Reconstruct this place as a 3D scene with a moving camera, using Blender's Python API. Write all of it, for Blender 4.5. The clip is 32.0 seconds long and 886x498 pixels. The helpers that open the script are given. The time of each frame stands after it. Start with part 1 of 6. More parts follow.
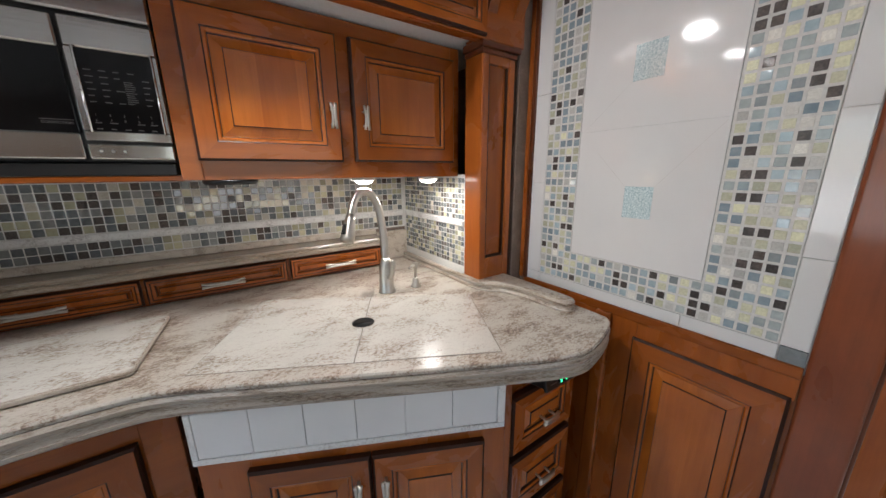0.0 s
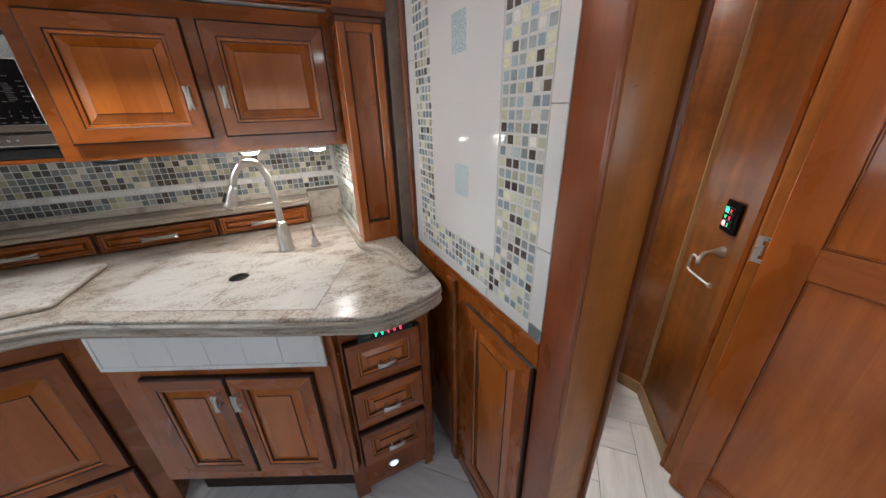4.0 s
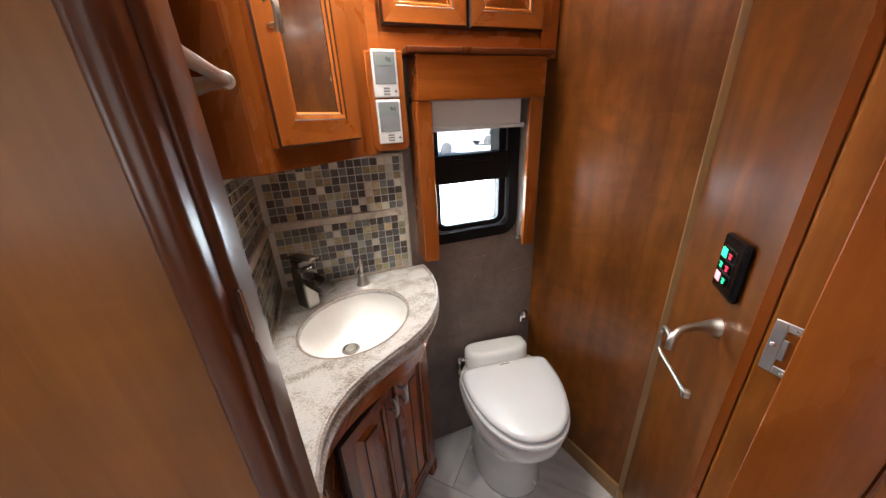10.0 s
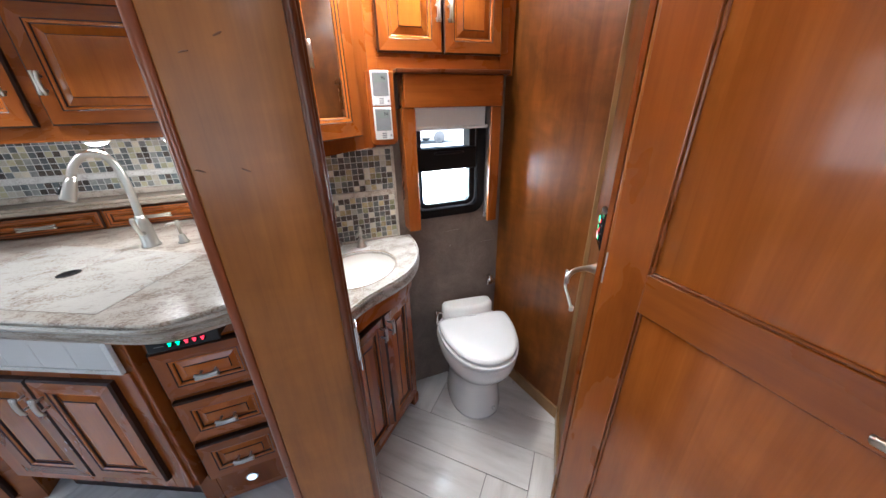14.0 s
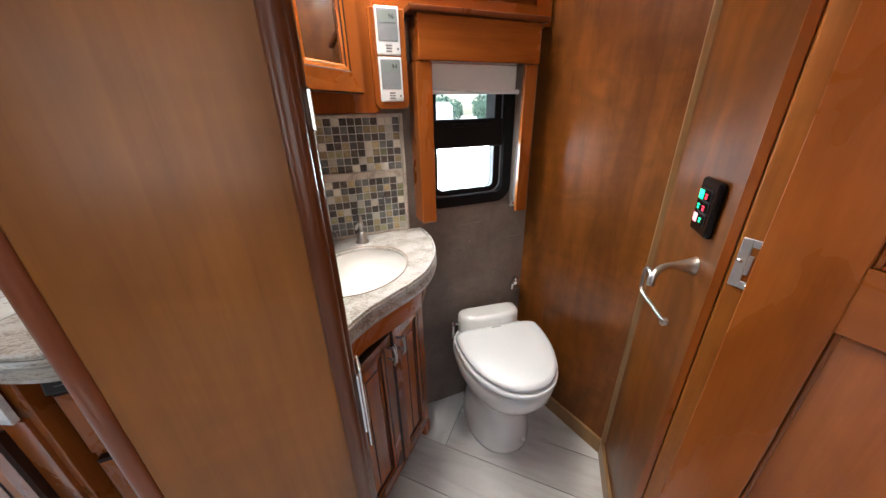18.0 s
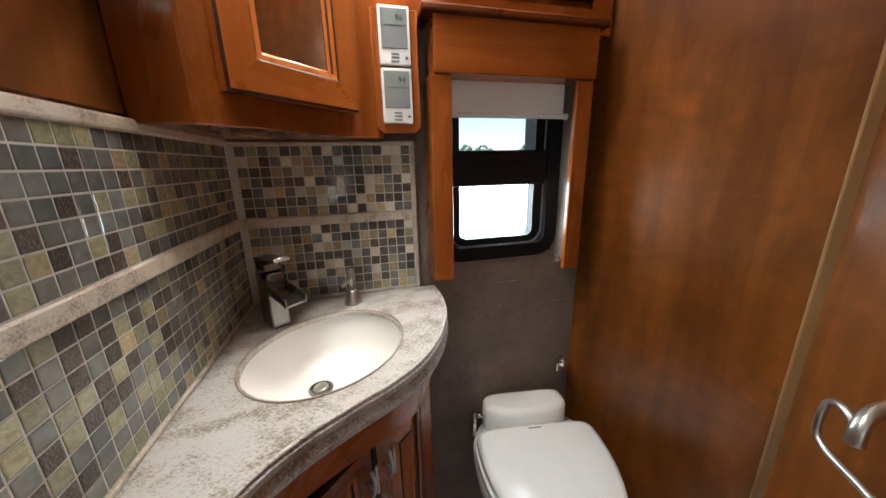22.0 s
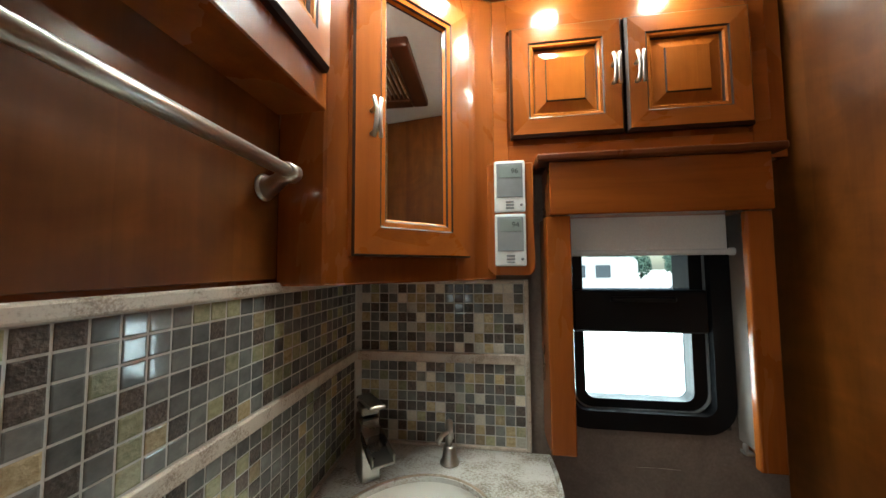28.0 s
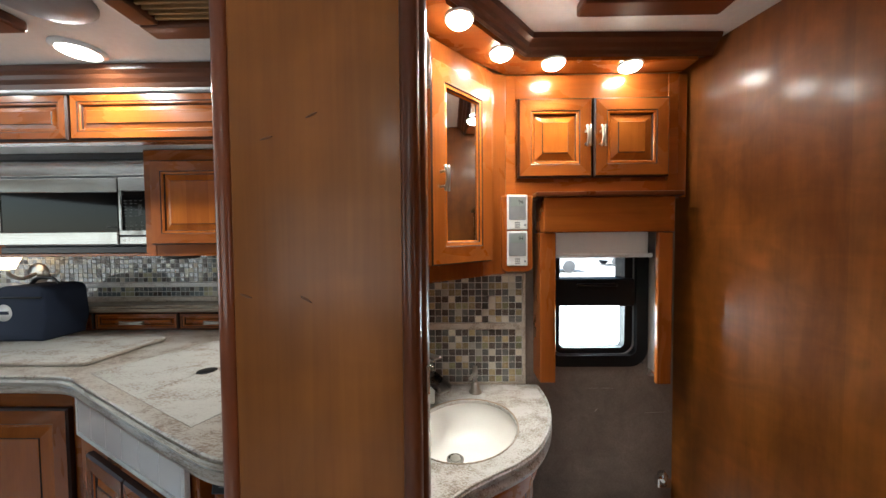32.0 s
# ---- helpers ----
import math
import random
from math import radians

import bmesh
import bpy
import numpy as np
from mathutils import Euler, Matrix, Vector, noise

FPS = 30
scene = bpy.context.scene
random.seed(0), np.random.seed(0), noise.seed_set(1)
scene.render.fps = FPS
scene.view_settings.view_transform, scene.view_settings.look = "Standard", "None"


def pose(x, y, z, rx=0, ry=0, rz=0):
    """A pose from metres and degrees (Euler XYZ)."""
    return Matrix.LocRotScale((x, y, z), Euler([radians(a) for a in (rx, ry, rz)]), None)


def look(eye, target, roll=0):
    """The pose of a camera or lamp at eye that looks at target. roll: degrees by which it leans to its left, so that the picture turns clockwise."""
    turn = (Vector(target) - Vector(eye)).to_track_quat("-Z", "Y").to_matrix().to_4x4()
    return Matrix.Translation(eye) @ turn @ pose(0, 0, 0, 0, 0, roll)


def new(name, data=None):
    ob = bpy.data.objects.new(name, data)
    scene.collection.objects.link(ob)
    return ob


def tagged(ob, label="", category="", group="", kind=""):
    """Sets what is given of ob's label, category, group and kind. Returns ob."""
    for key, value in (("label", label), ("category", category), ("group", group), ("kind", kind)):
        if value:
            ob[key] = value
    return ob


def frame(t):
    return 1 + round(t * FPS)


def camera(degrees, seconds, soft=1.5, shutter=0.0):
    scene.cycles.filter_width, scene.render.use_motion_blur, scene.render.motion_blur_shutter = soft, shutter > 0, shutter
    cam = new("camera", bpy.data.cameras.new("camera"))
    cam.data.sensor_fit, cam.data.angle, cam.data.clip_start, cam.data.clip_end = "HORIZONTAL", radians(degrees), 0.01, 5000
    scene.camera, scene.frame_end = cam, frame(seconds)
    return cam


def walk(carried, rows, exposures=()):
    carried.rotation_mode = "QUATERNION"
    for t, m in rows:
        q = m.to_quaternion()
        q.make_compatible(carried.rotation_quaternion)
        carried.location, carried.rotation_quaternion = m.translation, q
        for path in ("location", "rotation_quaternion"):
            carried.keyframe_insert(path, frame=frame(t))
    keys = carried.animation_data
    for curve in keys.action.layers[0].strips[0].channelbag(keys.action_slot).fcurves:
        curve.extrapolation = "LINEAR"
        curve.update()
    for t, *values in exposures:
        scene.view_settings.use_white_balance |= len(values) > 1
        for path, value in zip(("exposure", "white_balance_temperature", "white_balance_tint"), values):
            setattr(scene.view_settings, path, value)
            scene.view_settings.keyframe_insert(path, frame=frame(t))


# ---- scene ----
cam = camera(108.8, 32.0)
EXPOSURES = [(0.0, 0.96, 6500, 10), (2.0, 1.04, 6500, 10), (6.0, 1.0, 6350, 8), (11.0, 1.06, 6500, 10), (14.0, 1.34, 5900, 8), (16.0, 1.34, 6100, 8), (19.0, 1.18, 6400, 8), (20.5, 0.98, 6400, 6), (23.0, 0.74, 6350, 4),
             (26.0, 0.60, 6300, 0), (29.0, 0.36, 6150, -8), (30.0, 0.36, 6150, -8), (31.0, 0.62, 6400, 2), (32.0, 0.74, 6400, 4)]
PATH = [
    (0, (-0.738, 0.763, 1.307), (0.356, 2.371, 0.84), -0.5),
    (0.5, (-0.696, 0.722, 1.329), (0.378, 2.326, 0.808), -0.5),
    (1, (-0.647, 0.673, 1.346), (0.397, 2.28, 0.77), -0.5),
    (1.5, (-0.59, 0.624, 1.36), (0.419, 2.233, 0.734), -0.7),
    (2, (-0.533, 0.568, 1.377), (0.435, 2.182, 0.699), -0.8),
    (2.5, (-0.479, 0.516, 1.391), (0.447, 2.132, 0.664), -0.9),
    (4.5, (-0.183, 0.391, 1.409), (0.573, 2.053, 0.593), -1.7),
    (5, (-0.111, 0.387, 1.41), (0.623, 2.059, 0.596), -1.7),
    (5.5, (-0.044, 0.385, 1.407), (0.672, 2.065, 0.592), -1.7),
    (6, (0.03, 0.389, 1.398), (0.735, 2.075, 0.584), -1.7),
    (6.5, (0.104, 0.398, 1.389), (0.8, 2.088, 0.576), -1.8),
    (7, (0.165, 0.412, 1.379), (0.845, 2.109, 0.568), -1.8),
    (7.5, (0.216, 0.437, 1.366), (0.882, 2.14, 0.555), -1.8),
    (8, (0.264, 0.477, 1.351), (0.922, 2.183, 0.54), -1.7),
    (8.5, (0.314, 0.529, 1.34), (0.966, 2.228, 0.512), -1.6),
    (9, (0.336, 0.549, 1.332), (0.971, 2.277, 0.55), -2.3),
    (9.5, (0.36, 0.573, 1.326), (0.984, 2.311, 0.559), -2.6),
    (10, (0.378, 0.585, 1.322), (0.994, 2.33, 0.564), -2.8),
    (10.5, (0.385, 0.587, 1.328), (1.01, 2.328, 0.568), -3.3),
    (11, (0.382, 0.571, 1.335), (1.01, 2.304, 0.559), -3.0),
    (11.5, (0.379, 0.541, 1.344), (1.004, 2.262, 0.539), -2.5),
    (12, (0.368, 0.5, 1.352), (1.004, 2.21, 0.531), -2.2),
    (12.5, (0.353, 0.448, 1.362), (0.997, 2.151, 0.533), -1.9),
    (13, (0.334, 0.39, 1.364), (0.992, 2.091, 0.543), -1.3),
    (13.5, (0.327, 0.33, 1.369), (0.983, 2.032, 0.549), -1.3),
    (14, (0.318, 0.282, 1.373), (0.97, 1.985, 0.55), -1.3),
    (14.5, (0.303, 0.255, 1.377), (0.957, 1.957, 0.555), -1.3),
    (15, (0.29, 0.251, 1.376), (0.939, 1.956, 0.557), -1.4),
    (15.5, (0.285, 0.273, 1.371), (0.928, 1.979, 0.55), -1.4),
    (17.5, (0.3, 0.492, 1.26), (0.982, 2.192, 0.457), -1.4),
    (18, (0.326, 0.522, 1.238), (0.998, 2.231, 0.446), -1.4),
    (18.5, (0.355, 0.554, 1.22), (1.018, 2.279, 0.456), -1.5),
    (19, (0.385, 0.591, 1.211), (1.039, 2.333, 0.479), -1.4),
    (19.5, (0.408, 0.619, 1.204), (1.037, 2.381, 0.496), -1.6),
    (20, (0.423, 0.642, 1.195), (1.026, 2.423, 0.515), -1.4),
    (20.5, (0.434, 0.669, 1.192), (1.009, 2.472, 0.546), -1.4),
    (21, (0.443, 0.698, 1.19), (0.989, 2.521, 0.578), -1.4),
    (21.5, (0.457, 0.723, 1.186), (0.968, 2.571, 0.616), -1.3),
    (22, (0.47, 0.747, 1.183), (0.939, 2.622, 0.667), -1.3),
    (22.5, (0.482, 0.772, 1.182), (0.896, 2.675, 0.725), -1.3),
    (23, (0.493, 0.797, 1.187), (0.849, 2.722, 0.776), -1.1),
    (23.5, (0.504, 0.821, 1.191), (0.793, 2.767, 0.833), -1.1),
    (24, (0.514, 0.839, 1.197), (0.732, 2.804, 0.896), -1.1),
    (24.5, (0.524, 0.853, 1.205), (0.668, 2.833, 0.959), -1.0),
    (25, (0.534, 0.864, 1.213), (0.602, 2.854, 1.025), -0.9),
    (25.5, (0.539, 0.872, 1.22), (0.536, 2.868, 1.091), -0.9),
    (26, (0.543, 0.875, 1.228), (0.464, 2.873, 1.162), -0.9),
    (26.5, (0.54, 0.872, 1.24), (0.396, 2.867, 1.229), -0.7),
    (28.5, (0.502, 0.779, 1.276), (0.204, 2.752, 1.404), -0.5),
    (29, (0.489, 0.745, 1.288), (0.185, 2.718, 1.414), -0.6),
    (29.5, (0.468, 0.707, 1.301), (0.181, 2.683, 1.412), -0.5),
    (30, (0.447, 0.664, 1.315), (0.196, 2.647, 1.395), -0.6),
    (30.5, (0.418, 0.618, 1.328), (0.213, 2.607, 1.377), -0.6),
    (31, (0.396, 0.575, 1.337), (0.235, 2.569, 1.35), -0.5),
    (31.5, (0.373, 0.535, 1.343), (0.272, 2.532, 1.321), -0.6),
    (32, (0.347, 0.494, 1.352), (0.318, 2.493, 1.288), -0.5),
]
walk(cam, [(t, look(eye, target, roll)) for t, eye, target, roll in PATH], EXPOSURES)

CEIL = 1.91

# ---- world, sun and lamps ----
world = bpy.data.worlds.new("sky")
world.use_nodes = True
scene.world = world
sky = world.node_tree.nodes.new("ShaderNodeTexSky")
sky.sky_type, sky.sun_disc = "NISHITA", False
sky.sun_elevation, sky.sun_rotation = radians(76), radians(205)
world.node_tree.links.new(sky.outputs[0], world.node_tree.nodes["Background"].inputs[0])
world.node_tree.nodes["Background"].inputs[1].default_value = 0.15

sun = new("sun", bpy.data.lights.new("sun", "SUN"))
sun.data.energy, sun.data.angle, sun.data.color = 5.0, radians(0.6), (1.0, 0.95, 0.88)
sun.matrix_basis = look((0, 0, 10), (1.05, 2.25, 0.0))


def lamp(name, kind, power, color, m, size=0.1, spread=None):
    ob = new(name, bpy.data.lights.new(name, kind))
    ob.data.energy, ob.data.color = power, color
    if kind == "AREA":
        ob.data.shape, ob.data.size = "DISK", size
        if spread:
            ob.data.spread = radians(spread)
    else:
        ob.data.shadow_soft_size = size
    ob.matrix_basis = m
    return ob


COOL = (0.98, 0.985, 1.0)
# ceiling downlights: the first three known, the last four unseen, added for light
DOWN = [(-0.715, 1.415), (-1.23, 1.42), (-1.69, 1.42), (0.25, -0.80), (-1.95, -0.75), (2.1, -0.7), (2.45, 0.9)]
for x, y in DOWN:
    lamp("downlight_and_fill_lamp", "AREA", 0.36 if x < -1.0 and y > 0 else 3.6 if y > 1.0 else 0.28 if x < 0 else 1.45 if x < 1 else 2.2, COOL, pose(x, y, CEIL - 0.014), 0.085)
# dome lamps under the bath soffit
PUCKS = [(0.315, 1.03), (0.378, 1.235), (0.497, 1.372), (0.655, 1.425), (0.885, 1.445)]
for x, y in PUCKS:
    lamp("dome_lamp", "AREA", 0.13 if x > 0.8 else 0.56, (1.0, 0.96, 0.91), pose(x, y, 1.834), 0.045, 112)
# lamps under the kitchen wall cabinets
UNDER = [(-0.362, 1.762), (-0.138, 1.734)]
for x, y in UNDER:
    lamp("under_cabinet_lamp", "AREA", 0.42, (1.0, 0.98, 0.94), pose(x, y, 1.270), 0.06)


def window_lamp(x, y, z, sx, sz, power, rz):
    ob = lamp("daylight_fill_panel", "AREA", power, (0.82, 0.92, 1.0), pose(x, y, z, -90, 0, rz), sx)
    ob.data.shape, ob.data.size, ob.data.size_y = "RECTANGLE", sx, sz


# added daylight panels: side windows placed by guess, unseen windscreen, bath's lower pane
window_lamp(-0.40, -1.235, 1.25, 1.5, 0.75, 0.45, 180)
window_lamp(2.5, -1.235, 1.25, 0.9, 0.6, 2.5, 180)
window_lamp(-2.885, 0.5, 1.25, 2.1, 0.9, 1.7, 90)
window_lamp(0.8305, 1.592, 1.051, 0.215, 0.142, 0.75, 0)

# ---- materials ----


def nodes_of(name):
    m = bpy.data.materials.new(name)
    m.use_nodes = True
    nt = m.node_tree
    return m, nt, nt.nodes["Principled BSDF"], nt.links.new


def ramp(nt, fac, stops):
    r = nt.nodes.new("ShaderNodeValToRGB")
    while len(r.color_ramp.elements) < len(stops):
        r.color_ramp.elements.new(0.5)
    for e, (p, c) in zip(r.color_ramp.elements, stops):
        e.position, e.color = p, (*c, 1)
    nt.links.new(fac, r.inputs[0])
    return r.outputs[0]


def coords(nt, scale=(1, 1, 1), rot=(0, 0, 0), spread=3.0):
    """Object coordinates, shifted for each object by its random number."""
    tc, info = nt.nodes.new("ShaderNodeTexCoord"), nt.nodes.new("ShaderNodeObjectInfo")
    mul = nt.nodes.new("ShaderNodeMath")
    mul.operation, mul.inputs[1].default_value = "MULTIPLY", spread
    nt.links.new(info.outputs["Random"], mul.inputs[0])
    add = nt.nodes.new("ShaderNodeVectorMath")
    nt.links.new(tc.outputs["Object"], add.inputs[0])
    nt.links.new(mul.outputs[0], add.inputs[1])
    mp = nt.nodes.new("ShaderNodeMapping")
    mp.inputs["Scale"].default_value = scale
    mp.inputs["Rotation"].default_value = rot
    nt.links.new(add.outputs[0], mp.inputs[0])
    return mp.outputs[0], info.outputs["Random"]


def noise_tex(nt, vec, scale, detail=4.0, rough=0.55, dist=0.0):
    n = nt.nodes.new("ShaderNodeTexNoise")
    n.inputs["Scale"].default_value, n.inputs["Detail"].default_value = scale, detail
    n.inputs["Roughness"].default_value, n.inputs["Distortion"].default_value = rough, dist
    nt.links.new(vec, n.inputs["Vector"])
    return n.outputs[0]


def mix(nt, a, b, fac, mode="MIX"):
    m = nt.nodes.new("ShaderNodeMix")
    m.data_type, m.blend_type = "RGBA", mode
    for sock, v in ((m.inputs[6], a), (m.inputs[7], b)):
        if isinstance(v, tuple):
            sock.default_value = (*v, 1)
        else:
            nt.links.new(v, sock)
    if isinstance(fac, float):
        m.inputs[0].default_value = fac
    else:
        nt.links.new(fac, m.inputs[0])
    return m.outputs[2]


def bump(nt, bsdf, height, strength, dist=0.001):
    b = nt.nodes.new("ShaderNodeBump")
    b.inputs["Strength"].default_value, b.inputs["Distance"].default_value = strength, dist
    nt.links.new(height, b.inputs["Height"])
    nt.links.new(b.outputs[0], bsdf.inputs["Normal"])


def setp(bsdf, **kw):
    for k, v in kw.items():
        bsdf.inputs[k.replace("_", " ")].default_value = v


def wood(name, dark, light, axis="z", rough=0.27, coat=0.45, vary=0.35, figure=0.0, gloss=0.07, board=0.0, streaky=0.35):
    """Lacquered cherry: fine long grain over broad boards and blotches, with a little relief."""
    m, nt, b, link = nodes_of(name)

    def along(k, s):
        return {"x": (s, k, k), "y": (k, s, k), "z": (k, k, s)}[axis]

    vec, rnd = coords(nt, along(9, 1.0))
    band = noise_tex(nt, vec, 1.6, 5, 0.55, 0.9)
    mid = tuple((d + l) / 2 for d, l in zip(dark, light))
    base = ramp(nt, band, [(0.25, tuple(0.6 * m_ + 0.4 * d for m_, d in zip(mid, dark))), (0.5, mid), (0.78, tuple(0.45 * m_ + 0.55 * l for m_, l in zip(mid, light)))])
    fv, _ = coords(nt, along(120, 3.0))
    fine_ = noise_tex(nt, fv, 1.5, 4, 0.6, 0.3)
    streak = ramp(nt, fine_, [(0.3, (0.78, 0.74, 0.7)), (0.55, (1, 1, 1)), (0.8, (1.12, 1.12, 1.1))])
    col = mix(nt, base, streak, streaky, "MULTIPLY")
    bv, _ = coords(nt, along(3.2, 1.3))
    blotch = noise_tex(nt, bv, 2.2, 4, 0.55, 0.8)
    shade_ = ramp(nt, blotch, [(0.25, (0.66, 0.60, 0.55)), (0.5, (0.96, 0.95, 0.93)), (0.78, (1.2, 1.2, 1.18))])
    col = mix(nt, col, shade_, 0.85, "MULTIPLY")
    if figure:
        gv, _ = coords(nt, along(4.5, 1.9))
        fig = noise_tex(nt, gv, 2.2, 4, 0.55, 0.9)
        fs = ramp(nt, fig, [(0.3, (1 - figure * 1.5,) * 3), (0.5, (1, 1, 1)), (0.68, (1 + figure * 1.2,) * 3)])
        col = mix(nt, col, fs, 1.0, "MULTIPLY")
        # curly flecks that lie across the grain
        cv, _ = coords(nt, along(6, 13))
        curl = noise_tex(nt, cv, 1.0, 4, 0.55, 1.6)
        cs = ramp(nt, curl, [(0.32, (1 - figure * 0.8,) * 3), (0.52, (1, 1, 1)), (0.72, (1 + figure * 1.1, 1 + figure * 1.1, 1 + figure)),])
        col = mix(nt, col, cs, 1.0, "MULTIPLY")
    if board:
        # staves glued side by side, each of its own tone
        sv, _ = coords(nt)
        sep = nt.nodes.new("ShaderNodeSeparateXYZ")
        link(sv, sep.inputs[0])
        both = nt.nodes.new("ShaderNodeMath")
        both.operation = "ADD"
        link(sep.outputs[{"z": 0, "y": 0, "x": 1}[axis]], both.inputs[0])
        link(sep.outputs[{"z": 1, "y": 2, "x": 2}[axis]], both.inputs[1])
        step_ = nt.nodes.new("ShaderNodeMath")
        step_.operation, step_.inputs[1].default_value = "SNAP", board
        link(both.outputs[0], step_.inputs[0])
        white = nt.nodes.new("ShaderNodeTexWhiteNoise")
        white.noise_dimensions = "1D"
        link(step_.outputs[0], white.inputs["W"])
        stave = ramp(nt, white.outputs[0], [(0.0, (0.74, 0.66, 0.6)), (0.5, (1, 1, 1)), (1.0, (1.22, 1.3, 1.3))])
        col = mix(nt, col, stave, 0.5, "MULTIPLY")
    tone = ramp(nt, rnd, [(0.0, (1 - vary * 0.5,) * 3), (1.0, (1 + vary * 0.35, 1 + vary * 0.3, 1 + vary * 0.2))])
    col = mix(nt, col, tone, 1.0, "MULTIPLY")
    link(col, b.inputs["Base Color"])
    rr = ramp(nt, blotch, [(0.2, (rough * 0.8,) * 3), (0.8, (rough * 1.25,) * 3)])
    link(rr, b.inputs["Roughness"])
    setp(b, Coat_Weight=coat, Coat_Roughness=gloss, Specular_IOR_Level=0.32)
    bump(nt, b, fine_, 0.06, 0.0004)
    return m


CH_D, CH_L = (0.150, 0.0295, 0.0045), (0.46, 0.130, 0.0205)
wood_v = wood("cherry_upright", CH_D, CH_L, "z")
wood_h = wood("cherry_level", (0.150, 0.030, 0.0047), (0.45, 0.128, 0.0205), "x")
wood_p = wood("cherry_panel", (0.25, 0.050, 0.0072), (0.62, 0.188, 0.0275), "z", 0.22, 0.6, 0.3, 0.0, 0.09, 0.085)
wood_post = wood("cherry_post", (0.215, 0.062, 0.0105), (0.53, 0.190, 0.031), "z", 0.38, 0.3, 0.1, 0.08, 0.2, 0.0, 0.5)
# redder than the post: the purplish window sheen on this side, put into colour
wood_side = wood("cherry_sheen_side", (0.15, 0.036, 0.0125), (0.33, 0.088, 0.031), "z", 0.3, 0.6, 0.1, 0.05, 0.1)
wood_red = wood("cherry_red", (0.070, 0.015, 0.0042), (0.165, 0.043, 0.011), "z", 0.3, 0.4, 0.2, 0.0, 0.22)
wood_wall = wood("cherry_figured", (0.066, 0.0155, 0.0023), (0.290, 0.094, 0.0135), "z", 0.4, 0.42, 0.1, 0.16, 0.17, 0.13, 0.3)
wood_dark = wood("cherry_crown", (0.05, 0.016, 0.007), (0.13, 0.04, 0.014), "x", 0.35, 0.2)
# dark glaze, also used for the shade in the gaps round doors
glaze = wood("dark_glaze_and_gap", (0.014, 0.004, 0.0015), (0.05, 0.013, 0.004), "z", 0.45, 0.0)


def plain(name, color, rough=0.5, metal=0.0, vary=0.12, scale=30, rel=0.05, coat=0.0, spec=0.5):
    """A painted, moulded or cast surface with slight mottling."""
    m, nt, b, link = nodes_of(name)
    vec, rnd = coords(nt)
    n = noise_tex(nt, vec, scale, 5, 0.6)
    lo, hi = tuple(c * (1 - vary) for c in color), tuple(min(1, c * (1 + vary * 0.6)) for c in color)
    link(ramp(nt, n, [(0.3, lo), (0.7, hi)]), b.inputs["Base Color"])
    link(ramp(nt, n, [(0.2, (rough * 0.85,) * 3), (0.8, (min(1, rough * 1.15),) * 3)]), b.inputs["Roughness"])
    setp(b, Metallic=metal, Coat_Weight=coat, Coat_Roughness=0.08, Specular_IOR_Level=spec)
    if rel:
        bump(nt, b, n, rel, 0.0005)
    return m


nickel = plain("brushed_nickel", (0.56, 0.535, 0.49), 0.34, 1.0, 0.05, 12, 0)
zinc = plain("zinc_plate", (0.55, 0.56, 0.58), 0.42, 0.7, 0.05, 30, 0)
chrome = plain("polished_chrome", (0.8, 0.8, 0.8), 0.1, 1.0, 0.03, 20, 0)
bronze = plain("dark_nickel", (0.30, 0.28, 0.255), 0.28, 1.0, 0.06, 12, 0)


def brushed_steel():
    m, nt, b, link = nodes_of("stainless")
    vec, _ = coords(nt, (9, 1, 0.25))
    wave = noise_tex(nt, vec, 1.0, 1, 0.4, 0.0)
    hair, _ = coords(nt, (2, 2, 260))
    link(ramp(nt, noise_tex(nt, hair, 1.0, 2, 0.5), [(0.3, (0.50, 0.495, 0.485)), (0.7, (0.60, 0.595, 0.585))]), b.inputs["Base Color"])
    setp(b, Metallic=1.0, Roughness=0.2)
    bump(nt, b, wave, 0.7, 0.01)
    return m


steel = brushed_steel()
black = plain("black_plastic", (0.012, 0.012, 0.013), 0.35)
black_gloss = plain("black_glass", (0.008, 0.008, 0.009), 0.06, 0, 0.1, 8, 0, 0.0, 0.25)
china = plain("white_china", (0.82, 0.81, 0.78), 0.1, 0, 0.03, 6, 0.0, 0.8)
seat_white = plain("white_seat_plastic", (0.78, 0.78, 0.78), 0.22, 0, 0.03, 6, 0, 0.4)
basin_cream = plain("cream_basin", (0.86, 0.84, 0.80), 0.3, 0, 0.03, 6, 0, 0.15)
white_plastic = plain("white_plastic", (0.75, 0.75, 0.74), 0.35)
grey_plastic = plain("grey_plastic", (0.22, 0.225, 0.235), 0.4)
lcd = plain("lcd_panel", (0.24, 0.27, 0.26), 0.15, 0, 0.05, 10, 0)
ink = plain("dark_ink", (0.02, 0.02, 0.022), 0.5)
ink_light = plain("pale_ink", (0.16, 0.16, 0.16), 0.5)
white_tile = plain("white_glazed_tile", (0.745, 0.735, 0.725), 0.07, 0, 0.03, 5, 0.02, 0.7)
bath_grout = plain("grey_beige_grout", (0.56, 0.54, 0.50), 0.85, 0, 0.12, 120, 0.3)
grout = plain("light_grout", (0.66, 0.65, 0.62), 0.85, 0, 0.12, 120, 0.3)
ceiling_vinyl = plain("ceiling_vinyl", (0.72, 0.75, 0.75), 0.5, 0, 0.05, 60, 0.15)
shade_cloth = plain("roller_shade_cloth", (0.80, 0.78, 0.74), 0.8, 0, 0.06, 300, 0.3)
rubber = plain("black_rubber", (0.004, 0.004, 0.005), 0.45, 0, 0.1, 30, 0.03, 0, 0.25)
